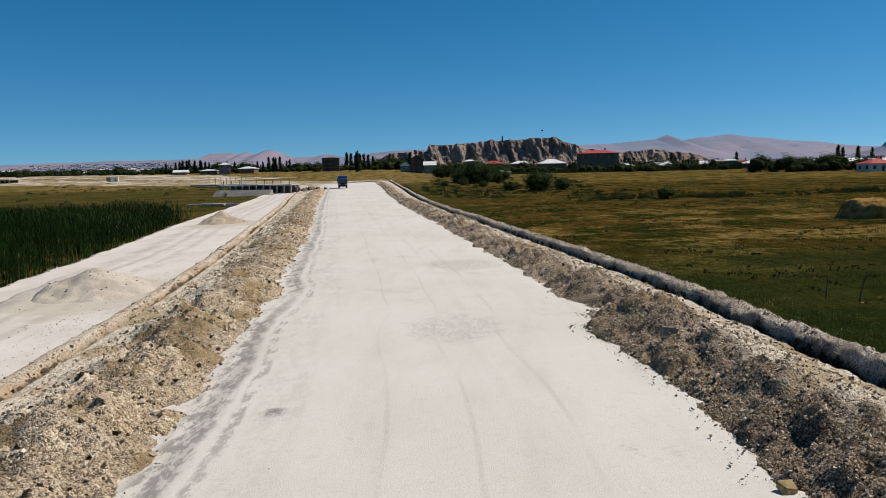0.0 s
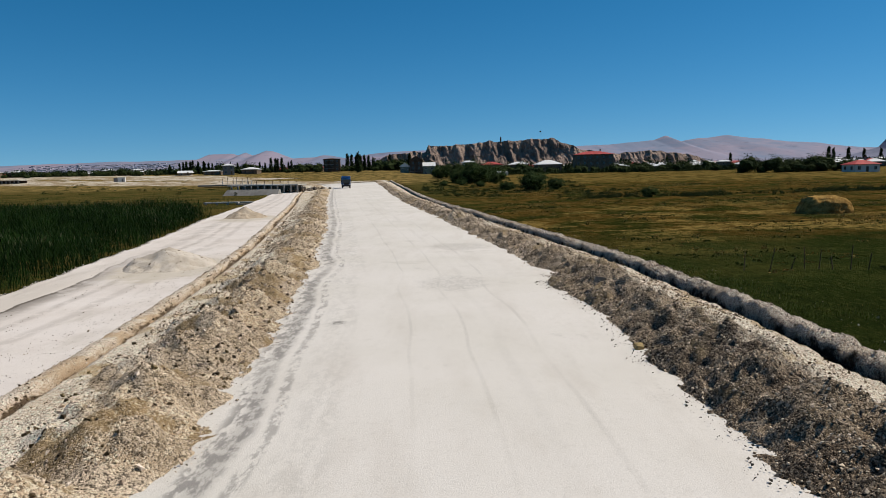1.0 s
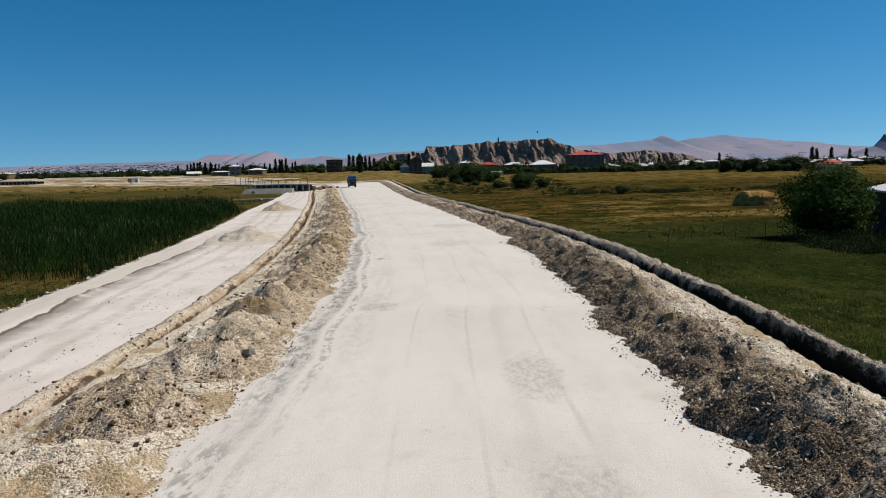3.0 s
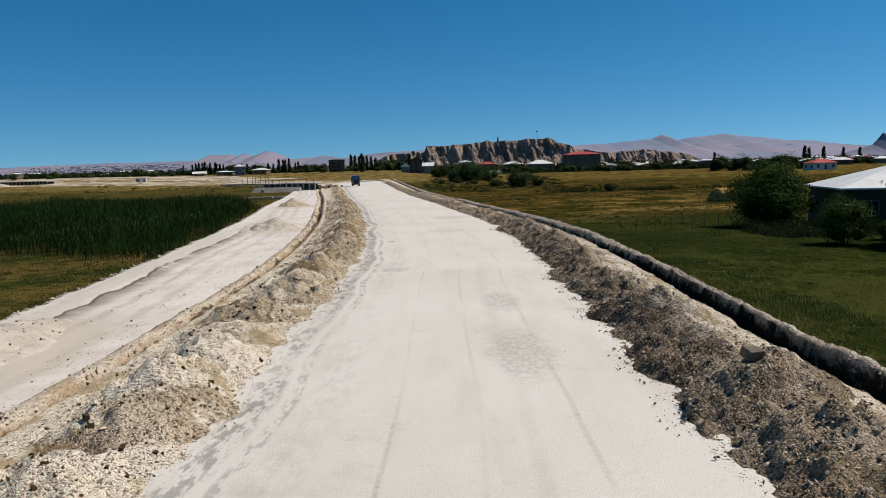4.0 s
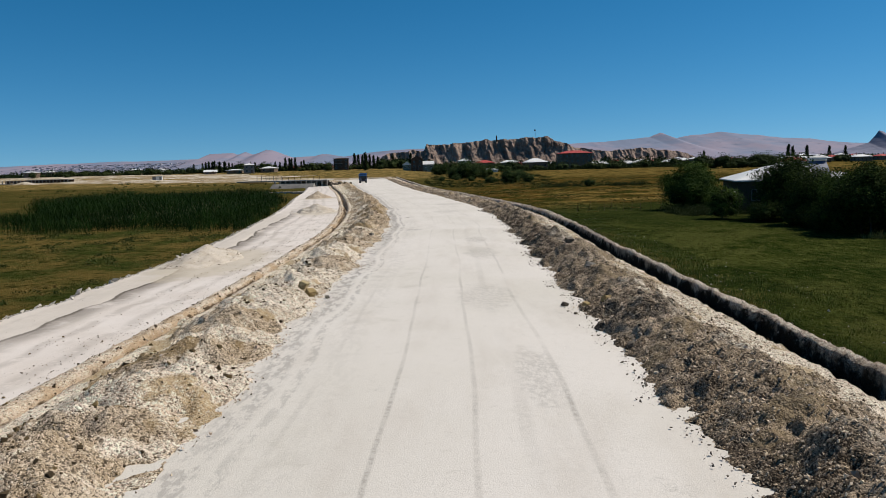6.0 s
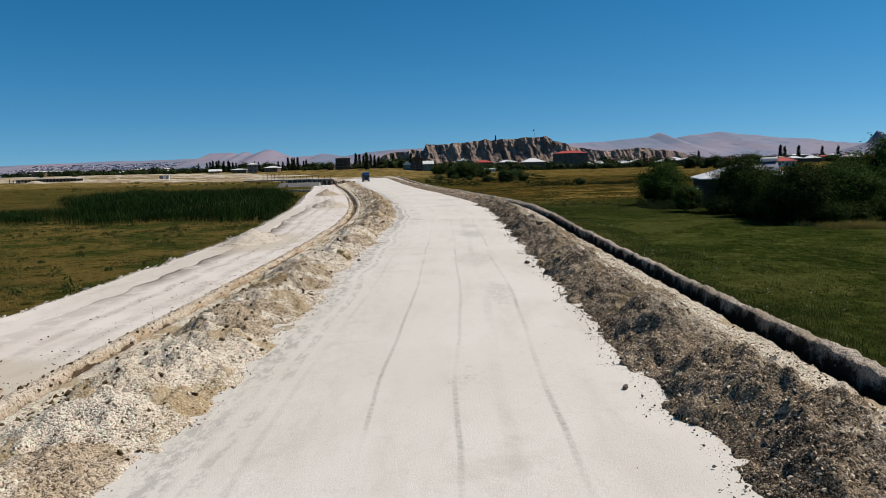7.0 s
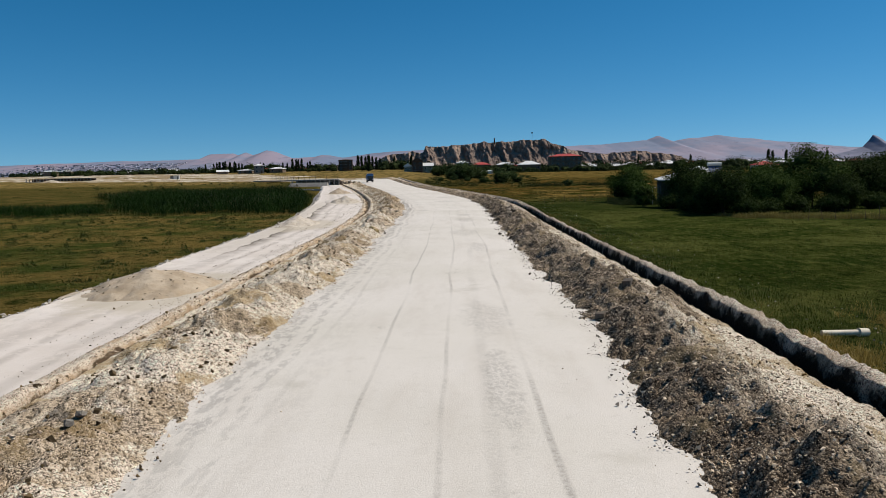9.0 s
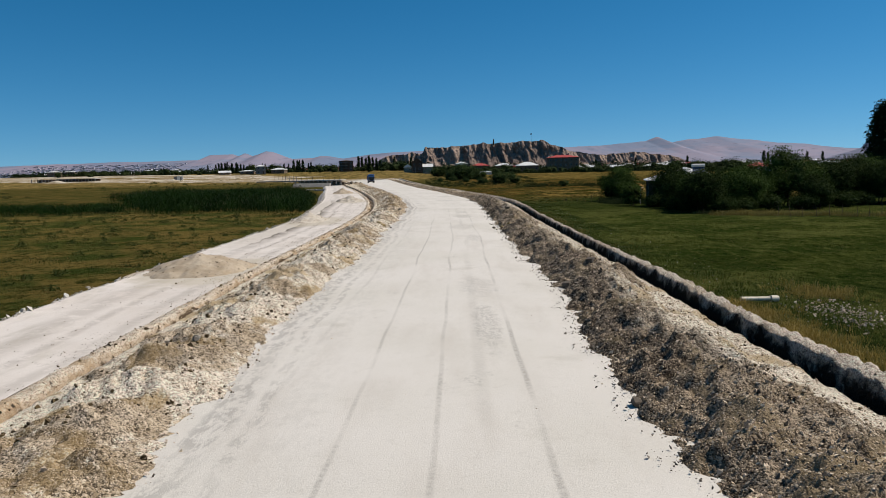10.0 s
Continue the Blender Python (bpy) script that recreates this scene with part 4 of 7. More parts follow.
gravel_on("gravel", ditch_left, 8000, (0.012, 0.06), M_CLOD, "dark brown clods fallen into the narrow ditch", 0.05, 0.75, yhi=60, seed=27, patchy=0.6, cubes=True)
gravel_on("gravel", bank_right, 64000, (0.013, 0.052), M_STONE_R, "fine dark broken stone on the gravel bank", 0.03, 0.72, yhi=26, seed=4, patchy=0.2, make=chips)
gravel_on("gravel", bank_right, 8000, (0.012, 0.06), M_CLOD, "dark crumbs on the pale shelf", 0.5, 1.0, yhi=26, seed=65, patchy=0.4, make=chips)
gravel_on("gravel", bank_right, 22000, (0.012, 0.048), M_STONE_L, "pale splinters among the dark gravel", 0.15, 0.9, yhi=26, seed=64, patchy=0.5, make=chips)
gravel_on("gravel", bank_right, 6000, (0.025, 0.085), M_STONE_D, "loose dark angular stones on the gravel bank", 0.03, 0.60, yhi=30, seed=24, patchy=0.5, make=chips)
gravel_on("gravel", bank_right, 9000, (0.025, 0.11), M_STONE_T, "loose tan stones on the gravel bank", 0.05, 0.98, ylo=14, yhi=100, seed=14, patchy=0.4, make=chips)
gravel_on("gravel", bank_right, 16000, (0.010, 0.05), M_STONE_T, "fine tan grit near the ditch", 0.45, 1.0, yhi=24, seed=15, patchy=0.4, make=chips)
gravel_on("gravel", ditch_right, 16000, (0.012, 0.055), M_GREY_STONES, "fine grey grit along the berm", 0.66, 0.90, seed=5, patchy=0.3)
gravel_on("gravel", ditch_right, 3000, (0.012, 0.055), M_GREY_STONES, "grey clods and stones along the berm", 0.6, 0.88, seed=25, patchy=0.4)
gravel_on("gravel", ditch_right, 2400, (0.025, 0.11), M_STONE_T, "tan clods heaped along the berm", 0.55, 0.85, ylo=16, yhi=110, seed=35)
gravel_on("gravel", ditch_right, 7000, (0.02, 0.085), stone_material("pinkish_clods", (0.74, 0.63, 0.53), (0.52, 0.42, 0.33), (0.2, 0.15, 0.11)),
          "pale pinkish clods crumbling along the berm", 0.60, 0.86, ylo=-12, yhi=120, seed=36, patchy=0.4, make=chips)
gravel_on("gravel", track_left, 5000, (0.008, 0.036), M_CLOD, "dark crumbs strewn on the track beside the ditch", 0.80, 1.0, yhi=40, seed=61, patchy=0.6, make=chips)
gravel_on("gravel", ditch_left, 5000, (0.012, 0.08), M_STONE_L, "crumbled pale clods along the ditch", 0.0, 1.0, seed=6)
M_CHALK_STONES = stone_material("chalk_stones", (0.62, 0.575, 0.50), (0.50, 0.445, 0.37), (0.30, 0.26, 0.205))
gravel_on("gravel", track_left, 4500, (0.02, 0.11), M_CHALK_STONES,
          "white chalk stones along the edge of the track", 0.06, 0.17, -100, 90, seed=7, make=chips)
gravel_on("gravel", track_left, 900, (0.05, 0.21), M_CHALK_STONES, "large white chalk lumps along the track's edge", 0.07, 0.17, -100, 20, seed=37, patchy=0.4, make=chips)


def wheel_rows(y, v):
    """Two lines of dark clods that tyres left on the track."""
    a, b = curve("el", y) + 0.8, curve("dl", y) - 0.95
    at = np.where(v < 0.55, 3.3, 5.2) + 0.22 * np.sin(97 * v) + 0.3 * fbm(y, y * 0 + 2.9, 9, 2, 68)
    return track_left(y, 0.2 + 0.8 * at / (b - a))


gravel_on("gravel", wheel_rows, 1500, (0.02, 0.06), M_CLOD, "rows of dark clods dropped by tyres on the track", ylo=-98, yhi=30, seed=38, patchy=0.85, make=chips)
gravel_on("gravel", track_left, 2200, (0.01, 0.055), M_CLOD, "scattered dark clods on the chalk track", 0.25, 1.0, seed=8, patchy=0.6)


def road_surface(y, v):
    return curve("l", y) + (curve("r", y) - curve("l", y)) * v, road_z(y) + 0.02


gravel_on("gravel", road_surface, 240, (0.005, 0.061), M_STONE_R, "few loose dark stones at the road's edge", 0.93, 1.03, seed=9)
gravel_on("gravel", road_surface, 200, (0.005, 0.061), M_STONE_R, "few loose stones at the road's edge", -0.02, 0.06, seed=10)
def foot(shape, y, side):
    """Where a bank's slope comes out of the road."""
    v = np.linspace(0.0, 0.45, 46)
    v = v if side > 0 else 1 - v
    Y, V = np.repeat(y[:, None], len(v), 1), np.repeat(v[None], len(y), 0)
    X, Z = shape(Y, V)
    first = np.argmax(Z > road_z(Y) + 0.04, axis=1)
    return X[np.arange(len(y)), first]


def toe_left(y, v):
    return foot(bank_left, y, -1) - 0.08 + 0.55 * v ** 3.2, road_z(y) + 0.02


def toe_right(y, v):
    return foot(bank_right, y, 1) + 0.08 - 0.75 * v ** 3.2, road_z(y) + 0.02


gravel_on("gravel", toe_left, 9000, (0.008, 0.05), M_STONE_L, "fine grit spilling from the bank onto the road", yhi=24, seed=16, patchy=0.3, make=chips)
gravel_on("gravel", toe_left, 3000, (0.008, 0.05), M_CLOD, "dark grit spilling from the bank onto the road", yhi=24, seed=17, patchy=0.5, make=chips)
gravel_on("gravel", toe_right, 13000, (0.009, 0.055), M_STONE_D, "dark grit spilling from the bank onto the road", yhi=26, seed=18, patchy=0.2, make=chips)
gravel_on("gravel", road_surface, 120, (0.005, 0.061), M_STONE_R, "few small stones lying on the road", 0.05, 0.95, seed=12)


def verge(y, v):
    x = curve("dr", y) + 1.9 + 4.5 * v ** 2
    return x, field_z(x, y) + 0.0


gravel_on("gravel", verge, 3400, (0.02, 0.12), stone_material("pale_flecks", (0.62, 0.57, 0.48), (0.45, 0.39, 0.30), (0.30, 0.25, 0.18)), "pale stones and crumbs strewn in the verge", seed=19, patchy=0.72)


def surface_z(x, y):
    """Height of whatever the rubble or the road offers at (x, y)."""
    one = np.array([float(y)])
    for shape, a, b in ((bank_left, curve("dl", y) + 0.45, curve("l", y) + 0.55), (bank_right, curve("r", y) - 0.55, curve("dr", y) - 0.6)):
        if a < x < b:
            return max(float(shape(one, np.array([(x - a) / (b - a)]))[1][0]), float(road_z(y)) + 0.0)
    return float(road_z(y)) + 0.01


def boulder(x, y, sx, sy, sz, material, label, seed, sink=0.25):
    rng = np.random.default_rng(seed)
    bm = bmesh.new()
    block = [c * rng.uniform(0.62, 0.98) + rng.normal(0, 0.1, 3) for c in CUBE]
    block += [np.roll(np.array([sign * rng.uniform(0.9, 1.1), rng.uniform(-0.5, 0.5), rng.uniform(-0.5, 0.5)]), k) for k in range(3) for sign in (-1, 1)]
    block += [c * rng.uniform(0.75, 1.0, 3) for c in CUBE[rng.integers(0, 8, 5)]]
    for p in block:
        bm.verts.new((p[0] * sx, p[1] * sy, p[2] * sz))
    hull = bmesh.ops.convex_hull(bm, input=list(bm.verts))
    bmesh.ops.delete(bm, geom=[g for g in hull["geom_interior"] if isinstance(g, bmesh.types.BMVert)], context="VERTS")
    bmesh.ops.delete(bm, geom=[v for v in bm.verts if not v.link_faces], context="VERTS")
    bmesh.ops.subdivide_edges(bm, edges=list(bm.edges), cuts=2, use_grid_fill=True)
    bmesh.ops.triangulate(bm, faces=list(bm.faces))
    for v in bm.verts:
        v.co *= 1 + 0.10 * noise.fractal(v.co * (2.2 / max(sx, sy, sz)) + Vector((seed, 0, 0)), 1.0, 2.0, 3) + 0.012 * rng.normal()
    bmesh.ops.rotate(bm, verts=bm.verts, cent=(0, 0, 0), matrix=Euler((rng.normal(0, 0.2), rng.normal(0, 0.2), rng.uniform(0, 6))).to_matrix())
    me = bpy.data.meshes.new("boulder")
    bm.to_mesh(me)
    bm.free()
    me.materials.append(material)
    ob = new("boulder", me)
    low = min(v.co.z for v in me.vertices)
    ob.location = (x, y, surface_z(x, y) - low * (1 - sink))
    return tagged(ob, label, "rock", "rocks on the roadside banks")


M_OCHRE = stone_material("ochre_rock", (0.46, 0.34, 0.155), (0.36, 0.265, 0.125), (0.42, 0.34, 0.19))
M_GREYROCK = stone_material("grey_rock", (0.30, 0.27, 0.235), (0.22, 0.20, 0.17), (0.27, 0.24, 0.20))
M_DARKROCK = stone_material("dark_rock", (0.17, 0.14, 0.11), (0.12, 0.10, 0.08), (0.20, 0.165, 0.125))
for k, (x, y, sx, sy, sz, m, lab) in enumerate((
        (-5.80, -31.2, 0.34, 0.30, 0.36, M_OCHRE, "ochre-yellow angular boulder on the pale bank"),
        (-5.30, -32.1, 0.36, 0.26, 0.24, M_OCHRE, "ochre-brown split boulder on the pale bank"),
        (-4.62, -32.4, 0.15, 0.13, 0.13, M_GREYROCK, "small grey stone at the foot of the bank"),
        (6.45, -29.6, 0.42, 0.32, 0.20, M_GREYROCK, "flat pale grey slab of rock on dark gravel"),
        (4.41, -35.4, 0.20, 0.15, 0.14, M_DARKROCK, "dark brown stone lying on the road"),
        (5.05, -36.1, 0.20, 0.17, 0.15, M_OCHRE, "brown stone at the foot of dark gravel"),
        (5.62, -36.6, 0.22, 0.20, 0.15, M_OCHRE, "tan rounded stone on dark gravel"),
        (6.66, -37.2, 0.17, 0.15, 0.17, M_DARKROCK, "dark upright stone on dark gravel"),
        (6.83, -5.8, 0.28, 0.24, 0.27, M_OCHRE, "ochre angular boulder on dark gravel"),
        (5.85, 19.8, 0.32, 0.24, 0.36, M_GREYROCK, "tall grey-brown slab leaning in gravel"),
        (5.25, 11.3, 0.22, 0.18, 0.13, M_OCHRE, "ochre stone beside the white road"),
        (5.30, -67.7, 0.26, 0.20, 0.20, M_DARKROCK, "dark brown boulder at the gravel's foot"),
        (6.70, -65.6, 0.36, 0.26, 0.22, M_DARKROCK, "dark flat boulder on dark gravel"),
        (4.23, -83.2, 0.19, 0.15, 0.15, M_DARKROCK, "greenish dark stone on the road's edge"),
        (-6.56, -78.4, 0.14, 0.12, 0.11, M_GREYROCK, "pale stone on the rubble bank"),
        (-6.92, -77.2, 0.16, 0.12, 0.10, M_GREYROCK, "pale flat stone on the rubble bank"),
        (4.22, -57.1, 0.10, 0.08, 0.07, M_DARKROCK, "small dark stone lying on the road"),
        (5.00, -59.4, 0.12, 0.10, 0.09, M_DARKROCK, "small dark stone at the gravel's foot"),
        (4.53, -36.9, 0.09, 0.08, 0.07, M_DARKROCK, "small dark stone lying on the road"),
        (5.20, -41.8, 0.22, 0.17, 0.16, M_DARKROCK, "dark stone at the foot of gravel"),
        (6.60, -23.1, 0.34, 0.24, 0.2, M_DARKROCK, "dark broken slab on dark gravel"),
        (-5.25, -8.8, 0.22, 0.18, 0.15, M_GREYROCK, "grey stone at the pale bank's foot"))):
    boulder(x, y, 0.64 * sx, 0.64 * sy, 0.58 * sz, m, lab, 200 + k, 0.42)


# ---- heaps on the track ----
def heap(x, y, rx, ry, h, material, label, seed, turn=0.0, edge=1.0):
    n = 60
    g = np.linspace(-1.3, 1.3, n)
    U, W = np.meshgrid(g, g)
    ca, sa = math.cos(turn), math.sin(turn)
    X, Y = x + rx * U * ca - ry * W * sa, y + rx * U * sa + ry * W * ca
    r = np.hypot(U, W) * (1 + 0.30 * fbm(U * 2, W * 2, 1.3, 3, seed))
    shape = np.clip(1 - r, 0, 1) ** edge
    top = h * shape + (0.16 * fbm(X, Y, 1.1, 3, seed + 3) + 0.08 * fbm(X, Y, 0.4, 3, seed + 4)) * sstep(0.0, 0.15, shape)
    Z = road_z(Y) - 0.36 + top - 0.5 * sstep(1.02, 1.25, r)
    tagged(sheet("sand_mound", X, Y, Z, material), label, "heap", "heaps on the track")
    rng = np.random.default_rng(seed + 40)
    i, j = rng.integers(4, n - 4, 420), rng.integers(4, n - 4, 420)
    i, j = i[r[i, j] < 1.0], j[r[i, j] < 1.0]
    P = np.stack([X[i, j], Y[i, j], Z[i, j]], -1) + np.stack([rng.normal(0, 0.03, len(i)), rng.normal(0, 0.03, len(i)), np.full(len(i), 0.005)], -1)
    V, F = chips(rng, P, 0.012 + 0.06 * rng.uniform(0, 1, len(i)) ** 3)
    tagged(arrays("gravel", V, F, M_CLOD), "dark clods strewn over a sand heap", "stones", kind="stuff")


heap(-23.9, 76.5, 2.4, 2.4, 1.4, M_PILE, "small steep heap of grey-brown sand on the track", 71)
heap(-16.7, 34.0, 2.7, 3.5, 1.25, M_PILE_PALE, "low grey heap of sand at the track's edge", 72)
heap(-14.9, -15.5, 2.2, 5.2, 1.0, M_PILE_PALE, "low pale ridge of chalky sand on the track", 73, 0.05)
heap(-13.6, -57.0, 2.9, 3.6, 1.0, M_PILE, "brown flattened heap of sand across the track", 74, 0.0, 0.7)


# ---- plants ----
def blades(rng, P, height, width, lean, bend=0.5):
    """One slim bent leaf per point: a quad below and a tip above it."""
    n = len(P)
    a = rng.uniform(0, 2 * math.pi, n)
    side = np.stack([np.cos(a), np.sin(a), np.zeros(n)], -1) * (width / 2)[:, None]
    b = a + math.pi / 2 + rng.normal(0, 0.5, n)
    out = np.stack([np.cos(b), np.sin(b), np.zeros(n)], -1) * (lean * height)[:, None]
    up = np.array([0, 0, 1.0])
    mid = P + out * 0.35 + up * (height * 0.6)[:, None]
    tip = P + out + up * (height * (1 - bend * lean * 0.5))[:, None]
    V = np.stack([P - side, P + side, mid + side * 0.7, mid - side * 0.7, tip], 1)
    k = 5 * np.arange(n)[:, None]
    F = np.concatenate([np.stack([k + 0, k + 1, k + 2], -1)[:, 0], np.stack([k + 0, k + 2, k + 3], -1)[:, 0], np.stack([k + 3, k + 2, k + 4], -1)[:, 0]])
    return V.reshape(-1, 3), F


def in_poly(x, y, poly):
    inside = np.zeros(len(x), bool)
    for (x0, y0), (x1, y1) in zip(poly, poly[1:] + poly[:1]):
        cross = (y0 > y) != (y1 > y)
        with np.errstate(divide="ignore", invalid="ignore"):
            inside ^= cross & (x < (x1 - x0) * (y - y0) / (y1 - y0 + 1e-9) + x0)
    return inside


REED_BED = [(-20.5, 14), (-22.6, 25), (-25.8, 45), (-30, 68), (-34.5, 90), (-37, 104), (-48, 101), (-60, 112), (-80, 104), (-86, 98), (-64, 54), (-50, 23), (-44, 20), (-35, 22), (-27, 18)]
LOW_REEDS = [(-54, 21), (-62, 44), (-86, 48), (-120, 42), (-140, 30), (-110, 18), (-75, 22)]


def build_reeds():
    rng = np.random.default_rng(31)
    n = 95000
    x, y = rng.uniform(-160, -19, n), rng.uniform(12, 111, n)
    bx, by = x + 4.0 * fbm(x, y, 7, 4, 80) + rng.normal(0, 0.7, n), y + 4.5 * fbm(x, y, 7, 4, 81) + rng.normal(0, 0.9, n)
    low = in_poly(bx, by, LOW_REEDS)
    keep = in_poly(bx, by, REED_BED) | low
    edge = curve("el", np.clip(y, -130, 300)) - 0.9
    keep &= (x < edge) & (rng.uniform(0, 1, n) < np.interp(x, [-160, -70, -40], [0.35, 0.6, 1.0]))
    x, y, low = x[keep], y[keep], low[keep]
    tall = 2.35 + 1.5 * fbm(x, y, 8, 4, 82) + rng.normal(0, 0.34, len(x))
    tall *= np.interp(edge[keep] - x, [0, 2.5, 6], [0.5, 0.9, 1.0])
    deep = sum(in_poly(x + dx, y + dy, REED_BED).astype(float) for dx, dy in ((0, -3), (0, -7), (-5, 0), (5, 0), (0, 6))) / 5
    tall *= np.where(low, 0.5, 0.5 + 0.5 * deep)
    P = np.stack([x, y, field_z(x, y) - 0.1], -1)
    stems = blades(rng, P, tall, np.full(len(x), 0.038), np.abs(rng.normal(0.14, 0.12, len(x))))
    sets, base = [stems], P
    for lift in (0.3, 0.5, 0.66, 0.8):
        Q = base + np.stack([rng.normal(0, 0.12, len(x)), rng.normal(0, 0.12, len(x)), tall * (lift + rng.normal(0, 0.06, len(x)))], -1)
        sets.append(blades(rng, Q, 0.5 + 0.5 * rng.uniform(0, 1, len(x)), np.full(len(x), 0.042), rng.uniform(0.6, 1.5, len(x)), 0.9))
    V, F, at = [], [], 0
    for v, f in sets:
        V.append(v)
        F.append(f + at)
        at += len(v)
    tagged(arrays("reeds", np.concatenate(V), np.concatenate(F), M_REED), "dense tall dark green reed bed", "reeds", kind="stuff")
    far = (x < -26) & ~low & (rng.uniform(0, 1, len(x)) < 0.3) & (fbm(x, y, 12, 2, 83) > -0.1)
    Q = P[far] + np.stack([0 * x[far], 0 * x[far], tall[far] * 0.86], -1)
    v, f = blades(rng, Q, np.full(far.sum(), 0.34), np.full(far.sum(), 0.055), rng.uniform(0.1, 0.5, far.sum()))
    tagged(arrays("reed_plumes", v, f, M_PLUME), "pale dry plumes on the reeds", "reed plumes", kind="stuff")


def tufts(name, x, y, height, width, per, material, label, seed, spread=0.08):
    rng = np.random.default_rng(seed)
    x, y, height = np.repeat(x, per), np.repeat(y, per), np.repeat(height, per)
    x, y = x + rng.normal(0, spread, len(x)), y + rng.normal(0, spread, len(y))
    P = np.stack([x, y, field_z(x, y) - 0.02], -1)
    v, f = blades(rng, P, height * rng.uniform(0.6, 1.2, len(x)), np.full(len(x), width), rng.uniform(0.1, 0.8, len(x)))
    return tagged(arrays(name, v, f, material), label, "grass", kind="stuff")


def scrub(name, x, y, h, w, per, leaf, material, label, seed):
    """Low clumps of small leaves, one sheet of growth."""
    rng = np.random.default_rng(seed)
    n = len(x)
    d = rng.normal(0, 1, (n, per, 3))
    d /= np.linalg.norm(d, axis=2)[:, :, None]
    d *= rng.uniform(0.2, 1, (n, per, 1)) ** 0.5
    d[:, :, 2] = np.abs(d[:, :, 2])
    P = (np.stack([x, y, field_z(x, y) - 0.05], -1)[:, None] + d * np.stack([w, w, h], -1)[:, None]).reshape(-1, 3)
    shape = np.array([(-1, 0, 0), (0, -0.45, 0), (1, 0, 0), (0, 0.45, 0)])
    q = np.einsum("nij,kj->nki", rotations(rng, len(P)), shape) * (leaf * rng.uniform(0.6, 1.4, len(P)))[:, None, None]
    W = q + P[:, None]
    return tagged(arrays(name, W.reshape(-1, 3), np.arange(4 * len(P)).reshape(-1, 4), material), label, "scrub", kind="stuff")


def build_grass():
    rng = np.random.default_rng(41)
    n = 22000
    y = rng.uniform(-92, 60, n)
    x = curve("dr", y) + 1.9 + 28 * rng.uniform(0, 1, n) ** 1.6
    lush = fbm(x, y, 3.0, 4, 90)
    ok = lush > rng.uniform(-0.35, 0.35, n)
    tufts("grass", x[ok], y[ok], 0.04 + 0.07 * rng.uniform(0, 1, ok.sum()) + 0.12 * np.clip(lush[ok], 0, 1), 0.03, 3, M_GRASS, "short green meadow grass in uneven tufts", 42, 0.12)
    n = 22000
    y = rng.uniform(-92, 40, n)
    x = curve("el", y) - 1.2 - 32 * rng.uniform(0, 1, n) ** 1.5
    lush = fbm(x, y, 2.5, 4, 91)
    ok = lush > rng.uniform(-0.4, 0.4, n)
    x, y, lush = x[ok], y[ok], lush[ok]
    dry = fbm(x, y, 6.0, 3, 92) > 0.12
    tufts("grass", x[~dry], y[~dry], 0.10 + 0.3 * np.clip(lush[~dry], 0, 1), 0.025, 3, M_GRASS, "rough green marsh grass in tufts", 43, 0.15)
    tufts("dry_grass", x[dry], y[dry], 0.06 + 0.16 * np.clip(lush[dry], 0, 1), 0.02, 4, M_DRYGRASS, "dry ochre grass among green tufts", 44, 0.15)
    n = 5000
    y = rng.uniform(-92, 75, n)
    x = curve("dr", y) + 1.15 + np.abs(rng.normal(0, 1.2, n))
    ok = fbm(x, y, 4.5, 3, 93) + 0.14 * sstep(-50, -62, y) > rng.uniform(0.0, 0.38, n)
    tufts("dry_grass", x[ok], y[ok], rng.uniform(0.08, 0.35, ok.sum()), 0.018, 9, M_YELLOW, "dry straw-coloured grass along the berm", 45, 0.14)
    n = 16000
    y = rng.uniform(-92, 45, n)
    x = curve("dr", y) + 1.1 + 4.5 * rng.uniform(0, 1, n) ** 1.5
    lush = fbm(x, y, 1.6, 3, 81)
    ok = lush > rng.uniform(-0.3, 0.45, n)
    tufts("grass", x[ok], y[ok], 0.08 + 0.3 * np.clip(lush[ok] + 0.2, 0, 1) * rng.uniform(0.3, 1, ok.sum()), 0.022, 5, M_VERGE, "rank bright green grass beyond the berm", 58, 0.14)
    n = 900
    x = rng.uniform(8, 110, n)
    y = 124 + 0.10 * (x - 12) + 3.5 * fbm(x, x * 0, 18, 2, 94) + rng.normal(0, 1.8, n)
    ok = fbm(x, x * 0, 9, 3, 97) > rng.uniform(-0.5, 0.25, n)
    x, y, n = x[ok], y[ok], ok.sum()
    scrub("weeds", x, y, 0.3 + 1.1 * rng.uniform(0, 1, n) ** 2, rng.uniform(0.35, 1.0, n), 60, 0.12, M_WEED, "uneven line of dark weeds along a field ditch", 47)
    n = 700
    x, y = rng.uniform(-8, 40, n), rng.uniform(135, 300, n)
    ok = (x > curve("dr", y) + 4) & (fbm(x, y, 14, 3, 98) > rng.uniform(-0.3, 0.5, n))
    n = ok.sum()
    scrub("weeds", x[ok], y[ok], 0.3 + 1.0 * rng.uniform(0, 1, n) ** 2, rng.uniform(0.5, 1.3, n), 100, 0.12, M_WEED, "rough tall grass and scrub in the meadow", 49)
    n = 900
    x, y = rng.uniform(-170, -45, n), rng.uniform(96, 330, n)
    ok = (fbm(x, y, 16, 3, 87) > rng.uniform(0.0, 0.6, n)) & (x < curve("el", np.clip(y, -130, 300)) - 4)
    n = ok.sum()
    scrub("weeds", x[ok], y[ok], 0.3 + 0.9 * rng.uniform(0, 1, n) ** 2, rng.uniform(0.5, 1.4, n), 60, 0.14, M_WEED, "low scrub in the marsh meadow", 50)
    n = 9000
